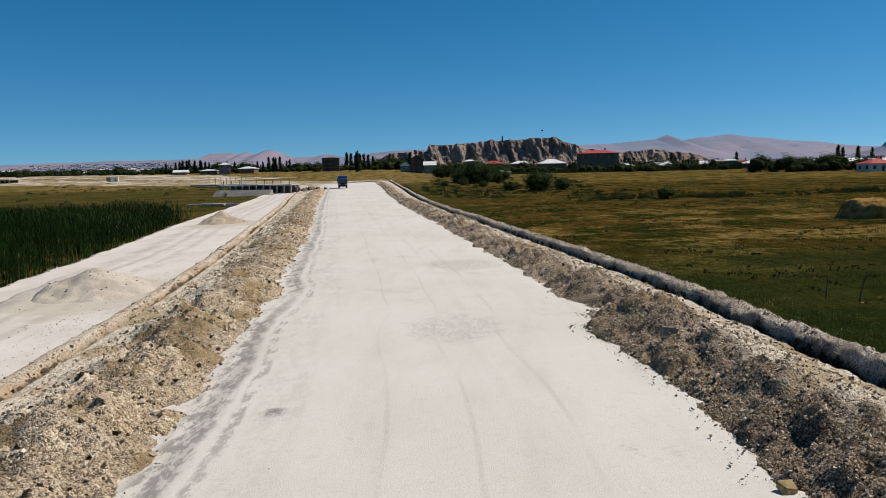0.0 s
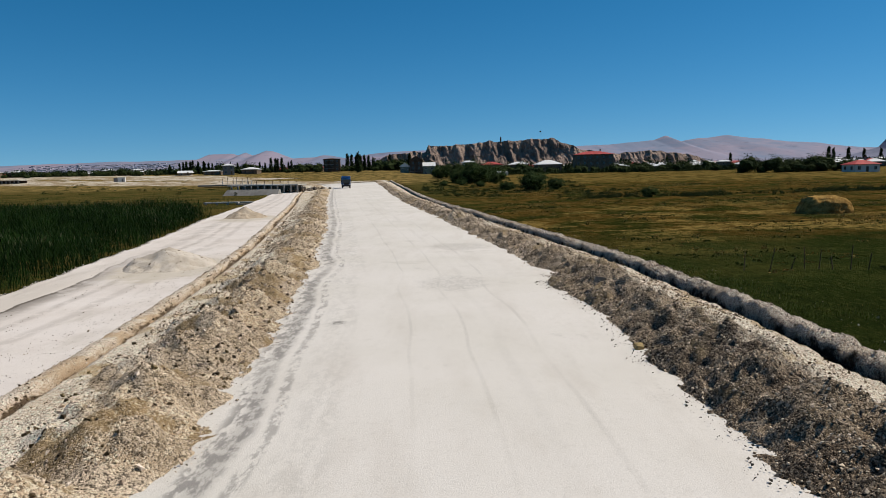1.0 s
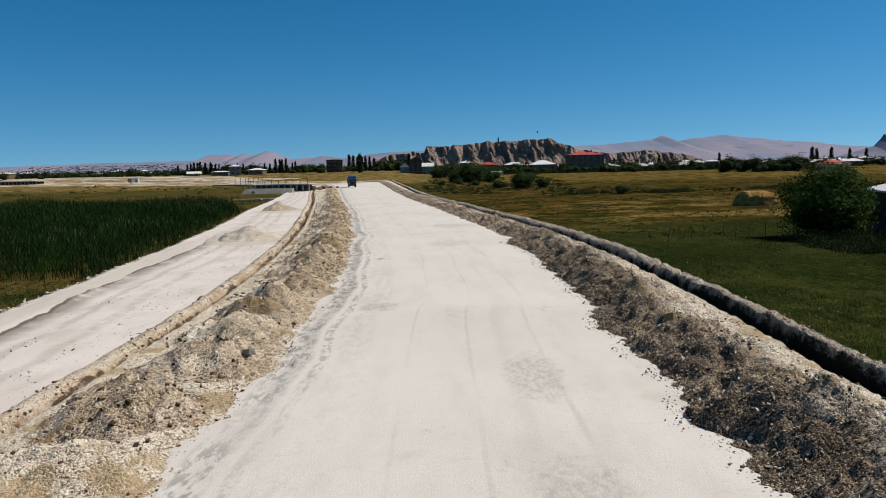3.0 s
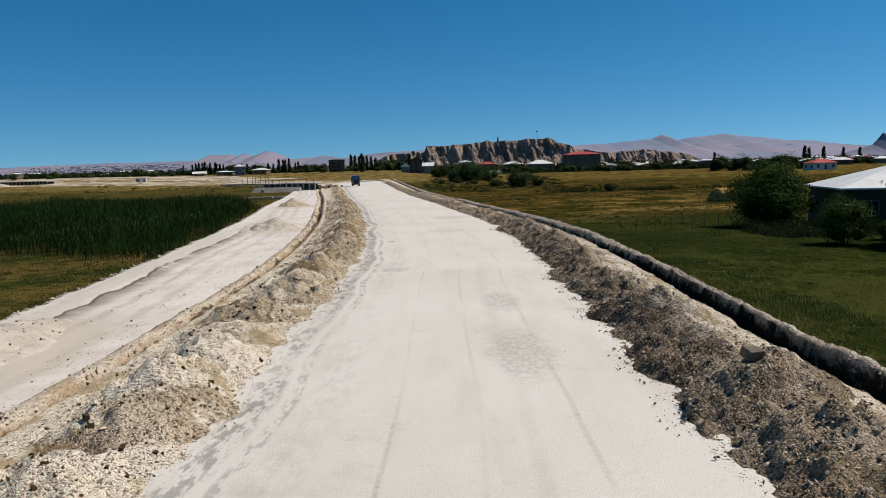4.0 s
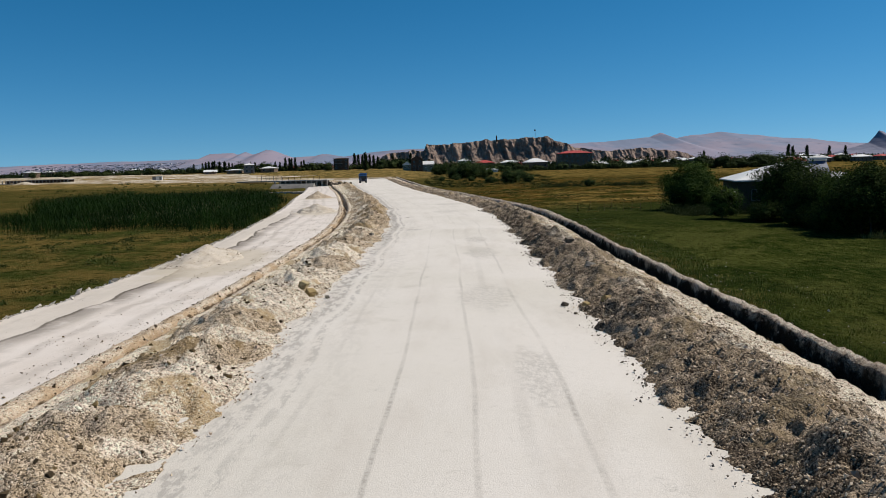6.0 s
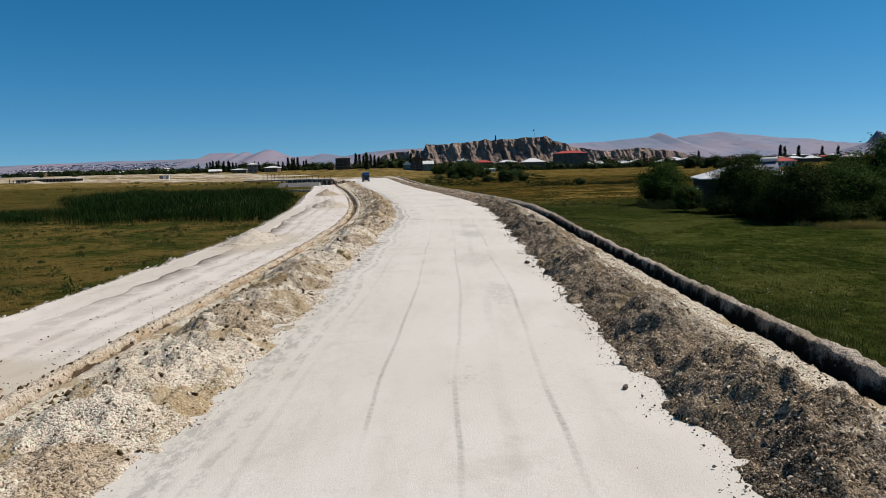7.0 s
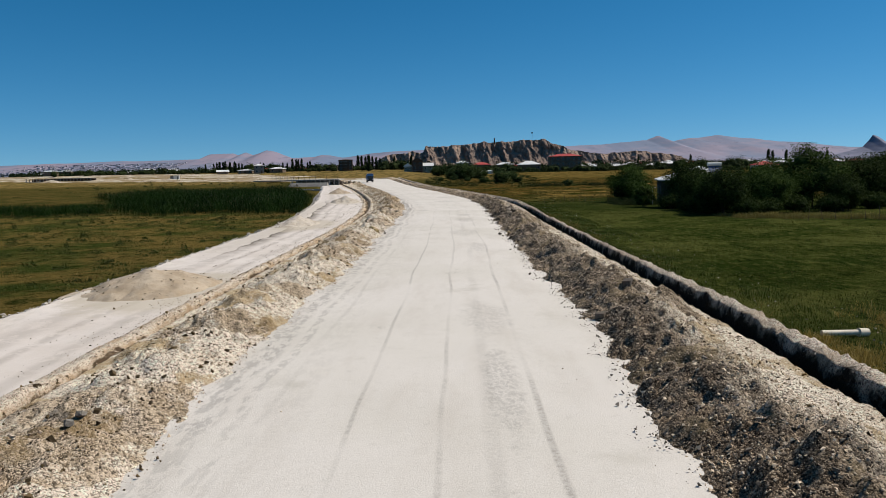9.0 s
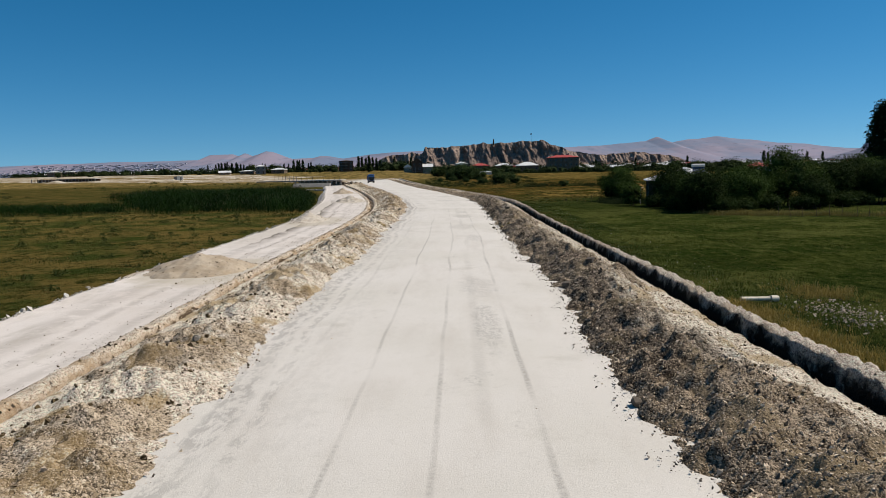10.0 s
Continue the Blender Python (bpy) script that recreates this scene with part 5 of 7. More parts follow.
    x, y = rng.uniform(4, 115, n), 30 + 170 * rng.uniform(0, 1, n) ** 1.3
    ok = (x > curve("dr", y) + 3) & (fbm(x, y, 11.0, 4, 84) > rng.uniform(-0.1, 0.65, n))
    x, y, n = x[ok], y[ok], ok.sum()
    pale = fbm(x, y, 5.0, 3, 86) + rng.normal(0, 0.25, n) > 0.0
    for k, (sel, mat, lab) in enumerate(((pale, M_DRYGRASS, "clumps of dry ochre grass on the mown field"), (~pale, M_WEED, "low green weeds on the mown field"))):
        m = sel.sum()
        scrub("weeds", x[sel], y[sel], rng.uniform(0.08, 0.3, m), rng.uniform(0.25, 0.9, m), 16, 0.11, mat, lab, 52 + k)
    n = 6000
    y = rng.uniform(-90, 40, n)
    x = curve("el", y) - 1.8 - 55 * rng.uniform(0, 1, n) ** 1.3
    ok = fbm(x, y, 7.0, 4, 85) > rng.uniform(-0.1, 0.6, n)
    x, y, n = x[ok], y[ok], ok.sum()
    pale = fbm(x, y, 4.0, 3, 88) + rng.normal(0, 0.25, n) > 0.05
    for k, (sel, mat, lab) in enumerate(((pale, M_DRYGRASS, "dry ochre clumps in the marsh meadow"), (~pale, M_WEED, "soft green weeds in the marsh meadow"))):
        m = sel.sum()
        scrub("weeds", x[sel], y[sel], 0.1 + 0.3 * rng.uniform(0, 1, m) ** 2, rng.uniform(0.2, 0.7, m), 22, 0.06, mat, lab, 54 + k)
    n = 1100
    x, y = rng.uniform(-75, -20, n), rng.uniform(2, 50, n)
    ok = (x < curve("el", y) - 1.6) & ~in_poly(x, y + 3, REED_BED) & (fbm(x, y, 6, 3, 83) + 0.02 * (y - 20) > rng.uniform(-0.3, 0.5, n))
    n = ok.sum()
    scrub("weeds", x[ok], y[ok], 0.2 + 0.8 * rng.uniform(0, 1, n) ** 2, rng.uniform(0.4, 1.0, n), 60, 0.07, M_WEED, "rank green weeds at the foot of the reeds", 56)
    n = 190
    y = rng.uniform(-85, 18, n)
    x = curve("el", y) - 2.5 - 45 * rng.uniform(0, 1, n) ** 1.2
    scrub("weeds", x, y, 0.25 + 0.6 * rng.uniform(0, 1, n) ** 2, 0.3 + 0.6 * rng.uniform(0, 1, n) ** 2, 110, 0.07, M_MARSH, "rounded green tussocks in the marsh meadow", 57)
    n = 260
    x, y = rng.uniform(18, 145, n), 374 + rng.normal(0, 4, n)
    scrub("hedge", x, y, 0.8 + 2.2 * rng.uniform(0, 1, n) ** 2, rng.uniform(1.2, 2.4, n), 70, 0.4, M_VILLAGE, "continuous dark hedge before the village", 51)


def tube(path, radii, sides=7):
    V, F = [], []
    for i, p in enumerate(path):
        d = Vector(path[min(i + 1, len(path) - 1)]) - Vector(path[max(i - 1, 0)])
        q = d.to_track_quat("Z", "Y")
        for s in range(sides):
            a = 2 * math.pi * s / sides
            V.append(Vector(p) + q @ Vector((radii[i] * math.cos(a), radii[i] * math.sin(a), 0)))
    for i in range(len(path) - 1):
        for s in range(sides):
            F.append((i * sides + s, i * sides + (s + 1) % sides, (i + 1) * sides + (s + 1) % sides, (i + 1) * sides + s))
    return V, F


def tree(h, r, seed, material, label, form="round", leaves=7000, leaf=0.16, stems=3, low=0.12):
    """A tapered trunk with limbs, and a crown of many leaves gathered in uneven clumps."""
    rng = np.random.default_rng(seed)
    root = empty("tree" if h > 3 else "shrub", Matrix(), label, "tree" if h > 3 else "shrub")
    if form == "poplar":
        n = 90
        t = rng.uniform(0.06, 1.0, n)
        wide = r * np.interp(t, [0, 0.12, 0.45, 0.8, 1.0], [0.5, 0.8, 1.0, 0.7, 0.15])
        a = rng.uniform(0, 6.3, n)
        k = np.sqrt(rng.uniform(0, 1, n))
        C = np.stack([wide * k * np.cos(a), wide * k * np.sin(a), h * t], -1)
        spread = np.stack([np.full(n, 0.27 * r), np.full(n, 0.27 * r), np.full(n, h * 0.06)], -1)
        stems = 1
    else:
        n = 44
        d = rng.normal(0, 1, (n, 3))
        d /= np.linalg.norm(d, axis=1)[:, None]
        k = rng.uniform(0.25, 1.0, (n, 1)) ** 0.45 if leaves > 2000 else rng.uniform(0.0, 1.0, (n, 1)) ** 0.7
        C = d * k * np.array([r * 0.82, r * 0.82, h * (0.5 - low / 2) * 0.84]) * (0.8 if leaves < 2000 else 1.0)
        C[:, 2] += h * (0.5 + low / 2)
        C[:, :2] *= rng.uniform(0.8, 1.15, (n, 1))
        size = rng.uniform(0.13, 0.27, n) * (1.9 if leaves < 2000 else 1.0)
        spread = np.stack([size * r, size * r, size * r * 0.8], -1)
    V, F = [], []
    for s in range(stems):
        a = 6.28 * s / max(stems, 1) + rng.uniform(0, 1)
        off = 0.0 if stems == 1 else 0.22 * r
        lean = 0.0 if stems == 1 else 0.35 * r
        base = Vector((off * math.cos(a) * 0.5, off * math.sin(a) * 0.5, -0.3))
        top = Vector((lean * math.cos(a), lean * math.sin(a), h * (0.9 if form == "poplar" else 0.62)))
        pts = [base.lerp(top, u) + Vector((0.06 * r * math.sin(5 * u + s), 0.06 * r * math.cos(4 * u + s), 0)) for u in np.linspace(0, 1, 6)]
        thick = max(0.05, 0.026 * h / math.sqrt(stems))
        v, f = tube(pts, [thick * (1 - 0.75 * u) for u in np.linspace(0, 1, 6)])
        F += [tuple(i + len(V) for i in q) for q in f]
        V += v
        for c in C[s::stems][:9 if leaves > 2000 else 1]:
            c = Vector(c)
            u = min(0.95, max(0.15, (c.z / max(top.z, 0.1)) * 0.7))
            start = base.lerp(top, u)
            mid = start.lerp(c, 0.5) + Vector((0, 0, 0.05 * h))
            v, f = tube([start, mid, c], [thick * 0.4, thick * 0.25, thick * 0.08], 5)
            F += [tuple(i + len(V) for i in q) for q in f]
            V += v
    arrays("trunk", np.array([tuple(v) for v in V]), np.array(F), M_BARK, True, root)
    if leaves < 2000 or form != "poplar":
        # lumps filling the crown; near trees get a darker leaf colour as inner shade
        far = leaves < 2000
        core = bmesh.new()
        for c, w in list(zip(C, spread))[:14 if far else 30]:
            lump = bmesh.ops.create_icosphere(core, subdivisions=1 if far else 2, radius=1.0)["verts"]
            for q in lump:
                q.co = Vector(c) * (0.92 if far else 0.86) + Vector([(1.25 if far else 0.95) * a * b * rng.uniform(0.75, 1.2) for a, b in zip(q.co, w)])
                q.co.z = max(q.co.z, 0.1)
        part("crown_core", core, material if far else M_LEAF_DK, root)
    which = rng.integers(0, n, leaves)
    P = C[which] + np.clip(rng.normal(0, 1, (leaves, 3)), -1.7, 1.7) * spread[which]
    P[:, 2] = np.maximum(P[:, 2], 0.05 * h * rng.uniform(0.3, 2, leaves))
    L = leaf * rng.uniform(0.6, 1.5, leaves)
    out = P - np.array([0, 0, 0.45 * h])
    out /= np.linalg.norm(out, axis=1)[:, None] + 1e-6
    n = out + np.array([0, 0, 0.5]) + 0.75 * rng.normal(0, 1, (leaves, 3))
    n /= np.linalg.norm(n, axis=1)[:, None]
    t = np.cross(n, rng.normal(0, 1, (leaves, 3)))
    t /= np.linalg.norm(t, axis=1)[:, None] + 1e-6
    b = np.cross(n, t)
    W = P[:, None] + L[:, None, None] * np.stack([-t, -0.45 * b + 0.1 * n, t, 0.45 * b + 0.1 * n], 1)
    arrays("crown", W.reshape(-1, 3), np.arange(4 * leaves).reshape(-1, 4), material, False, root)
    return root


def place(ob, x, y, s=1.0, turn=0.0, z=None):
    ob.scale = (s, s, s)
    ob.location = (x, y, float(field_z(np.array(x), np.array(y))) - 0.05 if z is None else z)
    ob.rotation_euler = (0, 0, turn)
    return ob


def another(ob, x, y, s, turn, label=""):
    c = copy_thing(ob, Matrix.Translation((x, y, float(field_z(np.array(x), np.array(y))) - 0.05)) @ Matrix.Rotation(turn, 4, "Z"))
    c.scale = (s, s, s)
    if label:
        c["label"] = label
    return c


build_reeds()
build_grass()

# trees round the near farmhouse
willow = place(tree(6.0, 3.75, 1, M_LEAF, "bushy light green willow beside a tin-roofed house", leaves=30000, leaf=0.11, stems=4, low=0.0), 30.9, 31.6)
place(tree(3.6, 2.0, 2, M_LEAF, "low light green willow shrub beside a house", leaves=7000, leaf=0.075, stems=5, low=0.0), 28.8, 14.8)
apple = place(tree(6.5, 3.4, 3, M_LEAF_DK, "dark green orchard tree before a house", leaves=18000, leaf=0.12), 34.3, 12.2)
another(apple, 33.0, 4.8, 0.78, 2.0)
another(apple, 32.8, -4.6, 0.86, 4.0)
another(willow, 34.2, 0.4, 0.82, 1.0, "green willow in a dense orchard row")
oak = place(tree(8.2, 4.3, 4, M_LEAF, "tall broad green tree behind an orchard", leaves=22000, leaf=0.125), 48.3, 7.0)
another(oak, 42.0, 3.6, 0.78, 2.2)
another(willow, 38.6, -1.2, 0.92, 3.0, "green willow in a dense orchard row")
another(apple, 39.0, 7.0, 0.85, 0.5)
another(apple, 56.0, 9.0, 1.0, 4.0)
another(apple, 60.0, 11.5, 1.08, 2.6)
another(apple, 67.5, 10.0, 1.05, 0.4)
another(oak, 64.0, 15.5, 0.85, 5.0)
another(apple, 49.0, -1.0, 0.7, 5.2)
another(apple, 62.0, 6.5, 0.95, 1.2)
poplar = place(tree(14.5, 2.3, 5, M_POPLAR, "tall dark columnar poplar", "poplar", leaves=16000, leaf=0.26), 72.5, 24.5)
another(poplar, 77.0, 26.0, 0.95, 2.0)
hedge_shrub = place(tree(2.2, 1.8, 6, M_LEAF_DK, "dark low shrub under orchard trees", leaves=5200, leaf=0.08, stems=5, low=0.0), 31.0, 9.5)
for k, (x, y, s) in enumerate(((31.6, 3.6, 1.0), (31.8, -0.6, 1.1), (31.0, -3.2, 1.15), (34.5, -7.4, 1.0), (37.5, -6.0, 0.9), (33.2, 16.4, 0.7), (42.0, -3.0, 1.0), (46.5, -2.5, 1.0), (54.0, 1.0, 1.0), (58.0, 4.0, 0.9), (51.0, 2.5, 1.1))):
    another(hedge_shrub, x, y, s, k * 1.7)

# undergrowth in a darker leaf colour, which also stands in for willow shade
rng = np.random.default_rng(407)
n = 280
gx, gy = rng.uniform(26.3, 34, n), rng.uniform(20, 30, n)
scrub("undergrowth", gx, gy, 0.3 + 1.0 * rng.uniform(0, 1, n) ** 2, rng.uniform(0.5, 1.1, n), 110, 0.07, M_VILLAGE, "undergrowth beneath the willow, dark to carry its shade", 408)
n = 340
gx, gy = rng.choice([33.5, 35.2, 37.0, 40.5, 44.0, 49.0, 53.0], n) + rng.normal(0, 1.1, n), rng.normal(0, 1.2, n)
gy = gy - 9.5 - 0.55 * (gx - 33)
tufts("dry_grass", gx, gy, rng.uniform(0.2, 0.75, n), 0.028, 34, M_YELLOW, "tall yellow grass along the orchard fence", 409, 0.35)

# bushes of the middle distance
M_BUSH = leaf_material("bush_leaves", (0.032, 0.058, 0.017), (0.090, 0.120, 0.038))
bush = place(tree(4.6, 3.7, 7, M_BUSH, "round dark green bush in a dry meadow", leaves=8000, leaf=0.15, stems=4, low=0.0), 20.0, 165.0)
for k, (x, y, s) in enumerate(((9.3, 230, 1.65), (15.0, 236, 1.1), (3.6, 244, 1.15), (2.0, 305, 1.5), (-3.5, 312, 1.2), (25.5, 168, 0.6), (14.0, 172, 0.5), (-2.0, 214, 0.4), (3.5, 218, 0.45), (9.0, 205, 0.4), (36.0, 124, 0.42), (30.0, 240, 0.7))):
    another(bush, x, y, s, k * 1.3, "round dark green bush in a dry meadow")

# ---- haystack ----
def haystack():
    n, m = 110, 44
    a = np.linspace(0, 2 * math.pi, n + 1)[:, None]
    t = np.linspace(0, 1, m)[None]
    prof = np.interp(t, [0, 0.12, 0.5, 0.72, 0.88, 1.0], [1.0, 1.04, 0.95, 0.78, 0.4, 0.0])
    z = np.interp(t, [0, 0.12, 0.5, 0.72, 0.88, 1.0], [-0.2, 0.35, 1.75, 2.4, 2.7, 2.72])
    A = a + 0 * t
    wob = 1 + 0.20 * fbm(np.cos(A) * 3, np.sin(A) * 3 + z, 1.0, 4, 120) + 0.05 * fbm(np.cos(A) * 9, np.sin(A) * 9 + 3 * z, 1.0, 2, 122)
    X = 3.75 * prof * np.cos(A) * wob
    Y = 2.3 * prof * np.sin(A) * wob
    Z = z + 0 * A + 0.28 * fbm(X, Y, 0.9, 4, 121) * sstep(0.1, 0.4, t)
    ob = sheet("haystack", X, Y, Z, M_HAY)
    ob.location = (44.9, 80.0, float(field_z(np.array(44.4), np.array(80.0))))
    ob.rotation_euler = (0, 0, -0.15)
    ob.scale = (0.77, 0.85, 0.78)
    rng = np.random.default_rng(123)
    a, r = rng.uniform(0, 6.28, 260), rng.uniform(0.9, 1.45, 260)
    tufts("dry_grass", 44.9 + 3.4 * r * np.cos(a), 80 + 2.3 * r * np.sin(a), rng.uniform(0.04, 0.14, 260), 0.05, 8, M_GOLD, "loose straw strewn round the haystack", 124, 0.3)
    tagged(ob, "large loaf-shaped stack of golden hay in a meadow", "haystack")


haystack()


# ---- buildings ----
def roof_mesh(w, d, over, rise, kind="hip", thick=0.14):
    bm = bmesh.new()
    x, y = w / 2 + over, d / 2 + over
    if kind == "flat":
        return box(bm, -x, x, -y, y, 0, 0.3)
    long_x = w >= d
    cut = (min(x, y) if kind == "hip" else 0.0)
    if long_x:
        a, b = Vector((-(x - cut), 0, rise)), Vector((x - cut, 0, rise))
    else:
        a, b = Vector((0, -(y - cut), rise)), Vector((0, y - cut, rise))
    corners = [Vector((-x, -y, 0)), Vector((x, -y, 0)), Vector((x, y, 0)), Vector((-x, y, 0))]
    top = [bm.verts.new(c) for c in corners + [a, b]]
    bot = [bm.verts.new(c - Vector((0, 0, thick))) for c in corners]
    c0, c1, c2, c3, ra, rb = top
    if long_x:
        faces = [(c0, c1, rb, ra), (c1, c2, rb), (c2, c3, ra, rb), (c3, c0, ra)]
    else:
        faces = [(c0, c1, ra), (c1, c2, rb, ra), (c2, c3, rb), (c3, c0, ra, rb)]
    for f in faces:
        bm.faces.new(f)
    for i in range(4):
        j = (i + 1) % 4
        bm.faces.new((top[j], top[i], bot[i], bot[j]))
    bm.faces.new(bot[::-1])
    bmesh.ops.recalc_face_normals(bm, faces=bm.faces)
    return bm


def window(root, x, z, side, w, d, ww=1.2, hh=1.3, trim=None):
    """A framed window on the side s, w, e or n of a house of that width and depth."""
    f = 0.09
    bm = bmesh.new()
    for x0, x1, z0, z1 in ((-ww / 2, ww / 2, hh / 2 - f, hh / 2), (-ww / 2, ww / 2, -hh / 2, -hh / 2 + f), (-ww / 2, -ww / 2 + f, -hh / 2 + f, hh / 2 - f),
                           (ww / 2 - f, ww / 2, -hh / 2 + f, hh / 2 - f), (-f / 2, f / 2, -hh / 2 + f, hh / 2 - f)):
        box(bm, x0, x1, -0.07, 0.03, z0, z1)
    turn = {"s": 0, "e": math.pi / 2, "n": math.pi, "w": -math.pi / 2}[side]
    depth = d / 2 if side in "sn" else w / 2
    m = Matrix.Rotation(turn, 4, "Z") @ Matrix.Translation((x, -depth, z))
    win = part("window", bm, trim or M_PLASTER, root)
    win.matrix_local = m
    part("pane", boxed(-ww / 2 + f, ww / 2 - f, -0.02, 0.02, -hh / 2 + f, hh / 2 - f), M_GLASS, win)


def house(x, y, w, d, h, rise, turn, wall, roof, label, storeys=1, kind="hip", over=0.5, z=None, chimney=True, cols=None, sides="sw", group="houses of the village", trim=None):
    base = float(field_z(np.array(x), np.array(y))) if z is None else z
    root = empty("house", Matrix.Translation((x, y, base)) @ Matrix.Rotation(turn, 4, "Z"), label, "house", group)
    part("wall", boxed(-w / 2, w / 2, -d / 2, d / 2, -0.6, h), wall, root)
    r = part("roof", roof_mesh(w, d, over, rise, kind), roof, root)
    r.location = (0, 0, h + 0.14)
    if chimney:
        part("chimney", boxed(-0.3, 0.3, -0.3, 0.3, 0, rise * 0.6 + 1.0), M_PLASTER, r).location = (w * 0.2, 0.3, rise * 0.5)
    sh = h / storeys
    for s in range(storeys):
        zc = s * sh + sh * 0.55
        for side in sides:
            run = w if side in "sn" else d
            n = cols or max(1, int(run / 3.2))
            for i in range(n):
                at = (i + 0.5) / n * run - run / 2
                if s == 0 and side == "s" and i == n // 2 and n > 1:
                    dr = part("door", boxed(-0.5, 0.5, -0.06, 0.04, -0.05, 2.05), M_WOOD, root)
                    dr.location = (at, -d / 2, 0.05)
                else:
                    window(root, at, zc, side, w, d, 1.2, min(1.35, sh * 0.5), trim)
    return root


# farmhouse with a hipped tin roof, and its neighbour
house(41.6, 29.6, 12.4, 12.4, 3.5, 2.05, -0.225, M_DARKWALL, M_TIN, "grey farmhouse with a pale hipped tin roof", over=0.45, z=-0.9, chimney=False, sides="sw", group="farmhouses")
house(42.0, 18.4, 8.4, 7.0, 3.3, 1.0, 0.0, M_DARKWALL, M_TIN, "low grey farmhouse with a pale tin roof among trees", over=0.4, z=-0.9, chimney=False, sides="sw", group="farmhouses")


def solar_heater(x, y, z):
    root = empty("solar_heater", pose(x, y, z), "dark solar water heater with a white tank on a roof", "solar heater")
    bm = bmesh.new()
    box(bm, -0.95, 0.95, -0.03, 0.03, 0, 1.9, 0.01)
    p = part("panel", bm, M_BLUE_DK, root)
    p.rotation_euler = (radians(-38), 0, 0)
    for sx in (-0.85, 0.85):
        part("leg", rod(bmesh.new(), (sx, 1.2, -0.2), (sx, 1.25, 1.6), 0.04), M_STEEL, root)
    part("tank", rod(bmesh.new(), (-1.0, 1.2, 1.7), (1.0, 1.2, 1.7), 0.26, sides=16), M_WHITEWALL, root)


def dish(x, y, z):
    root = empty("satellite_dish", pose(x, y, z), "white satellite dish on a short mast", "satellite dish")
    part("mast", rod(bmesh.new(), (0, 0, -0.8), (0, 0, 0.4), 0.035), M_STEEL, root)
    bm = bmesh.new()
    bmesh.ops.create_uvsphere(bm, u_segments=20, v_segments=12, radius=0.75)
    bmesh.ops.delete(bm, geom=[v for v in bm.verts if v.co.z > -0.42], context="VERTS")
    bmesh.ops.translate(bm, verts=bm.verts, vec=(0, 0, 0.6))
    bmesh.ops.solidify(bm, geom=bm.faces, thickness=0.02)
    b = part("reflector", bm, M_WHITEWALL, root)
    b.matrix_local = pose(0, -0.12, 0.45, 65, 0, 20)
    part("arm", rod(bmesh.new(), (0, -0.1, 0.15), (0.1, -0.75, 0.5), 0.02), M_STEEL, root)


solar_heater(40.2, 17.6, 3.3)
dish(37.9, 18.6, 3.6)


def antenna_post(x, y):
    root = empty("clothes_post", pose(x, y, -0.95), "pale metal post with a cross bar", "post")
    part("pole", rod(bmesh.new(), (0, 0, 0), (0, 0, 2.6), 0.05), M_WHITEWALL, root)
    part("cross_bar", rod(bmesh.new(), (-0.55, 0, 2.55), (0.55, 0, 2.62), 0.035), M_WHITEWALL, root)


antenna_post(31.3, 19.5)

# ---- houses before the cliff ----
house(-26.2, 430, 5.4, 6.6, 5.6, 2.2, 0.05, M_TEAL, M_TIN, "grey-green house wing with a white roof", 2, "gable", z=2.6, chimney=False, sides="s", trim=M_WHITEWALL, cols=2)
front = house(-19.6, 431, 7.6, 10, 9.0, 2.6, 0.05, M_BROWNWALL, M_BROWNWALL, "tall dark brown house front with a gable", 3, "gable", z=2.6, sides="s", cols=2)
for k in range(4):
    part("post", boxed(-3.5 + 2.25 * k, -3.3 + 2.25 * k, -6.3, -6.1, 0, 5.6), M_PLASTER, front, "pale porch post")
part("balcony", boxed(-3.7, 3.7, -6.5, -5.0, 2.7, 2.95), M_PLASTER, front, "pale concrete balcony")
house(-12.0, 430, 7.0, 6.6, 5.6, 2.2, 0.05, M_TEAL, M_TIN, "pale teal house wing with a white roof", 2, "gable", z=2.6, chimney=False, sides="s", trim=M_WHITEWALL, cols=2)
house(79.5, 402, 20.5, 13, 9.8, 1.7, -0.05, M_UMBER, M_REDROOF, "three-storey dark block with a red roof", 3, "hip", z=2.6, sides="s")
house(60.5, 445, 15.0, 11, 4.6, 2.6, 0.1, M_UMBER, M_TIN, "house with a tall pale hipped roof", 1, z=3.2)
house(24.5, 352, 8.0, 5, 1.6, 0.5, 0.0, M_WHITEWALL, M_TIN, "low white-roofed shed in the meadow", 1, z=2.3, chimney=False, sides="")
house(27.0, 465, 12.0, 9, 5.5, 1.8, 0.2, M_BROWNWALL, M_REDROOF, "brown house with a faded red roof", 2, z=3.0)
house(14.0, 520, 9.0, 9, 7.5, 1.6, 0.1, M_WHITEWALL, M_TIN, "white house with a pale roof among trees", 2, z=3.4)
house(48.0, 500, 14.0, 9, 5.5, 1.8, -0.1, M_UMBER, M_TIN, "grey house with a pale roof among trees", 1, z=3.0)
block_house = house(-72.7, 452, 10.0, 9, 7.6, 0.6, 0.1, M_BROWNWALL, M_BROWNWALL, "dark three-storey house with pale balconies", 3, sides="s", chimney=False)
for k in range(3):
    part("balcony", boxed(-5.6, 1.2, -6.0, -4.55, 2.3 * k + 1.9, 2.3 * k + 2.15), M_PLASTER, block_house, "pale concrete balcony")
house(-131.0, 430, 6.6, 7, 5.4, 1.1, 0.3, M_PLASTER, M_TIN, "narrow pale two-storey house among trees", 2, sides="s")
house(158.6, 278, 10.0, 8, 2.8, 1.7, 0.1, M_WHITEWALL, M_REDROOF, "white cottage with a red hipped roof", 1, z=1.4)


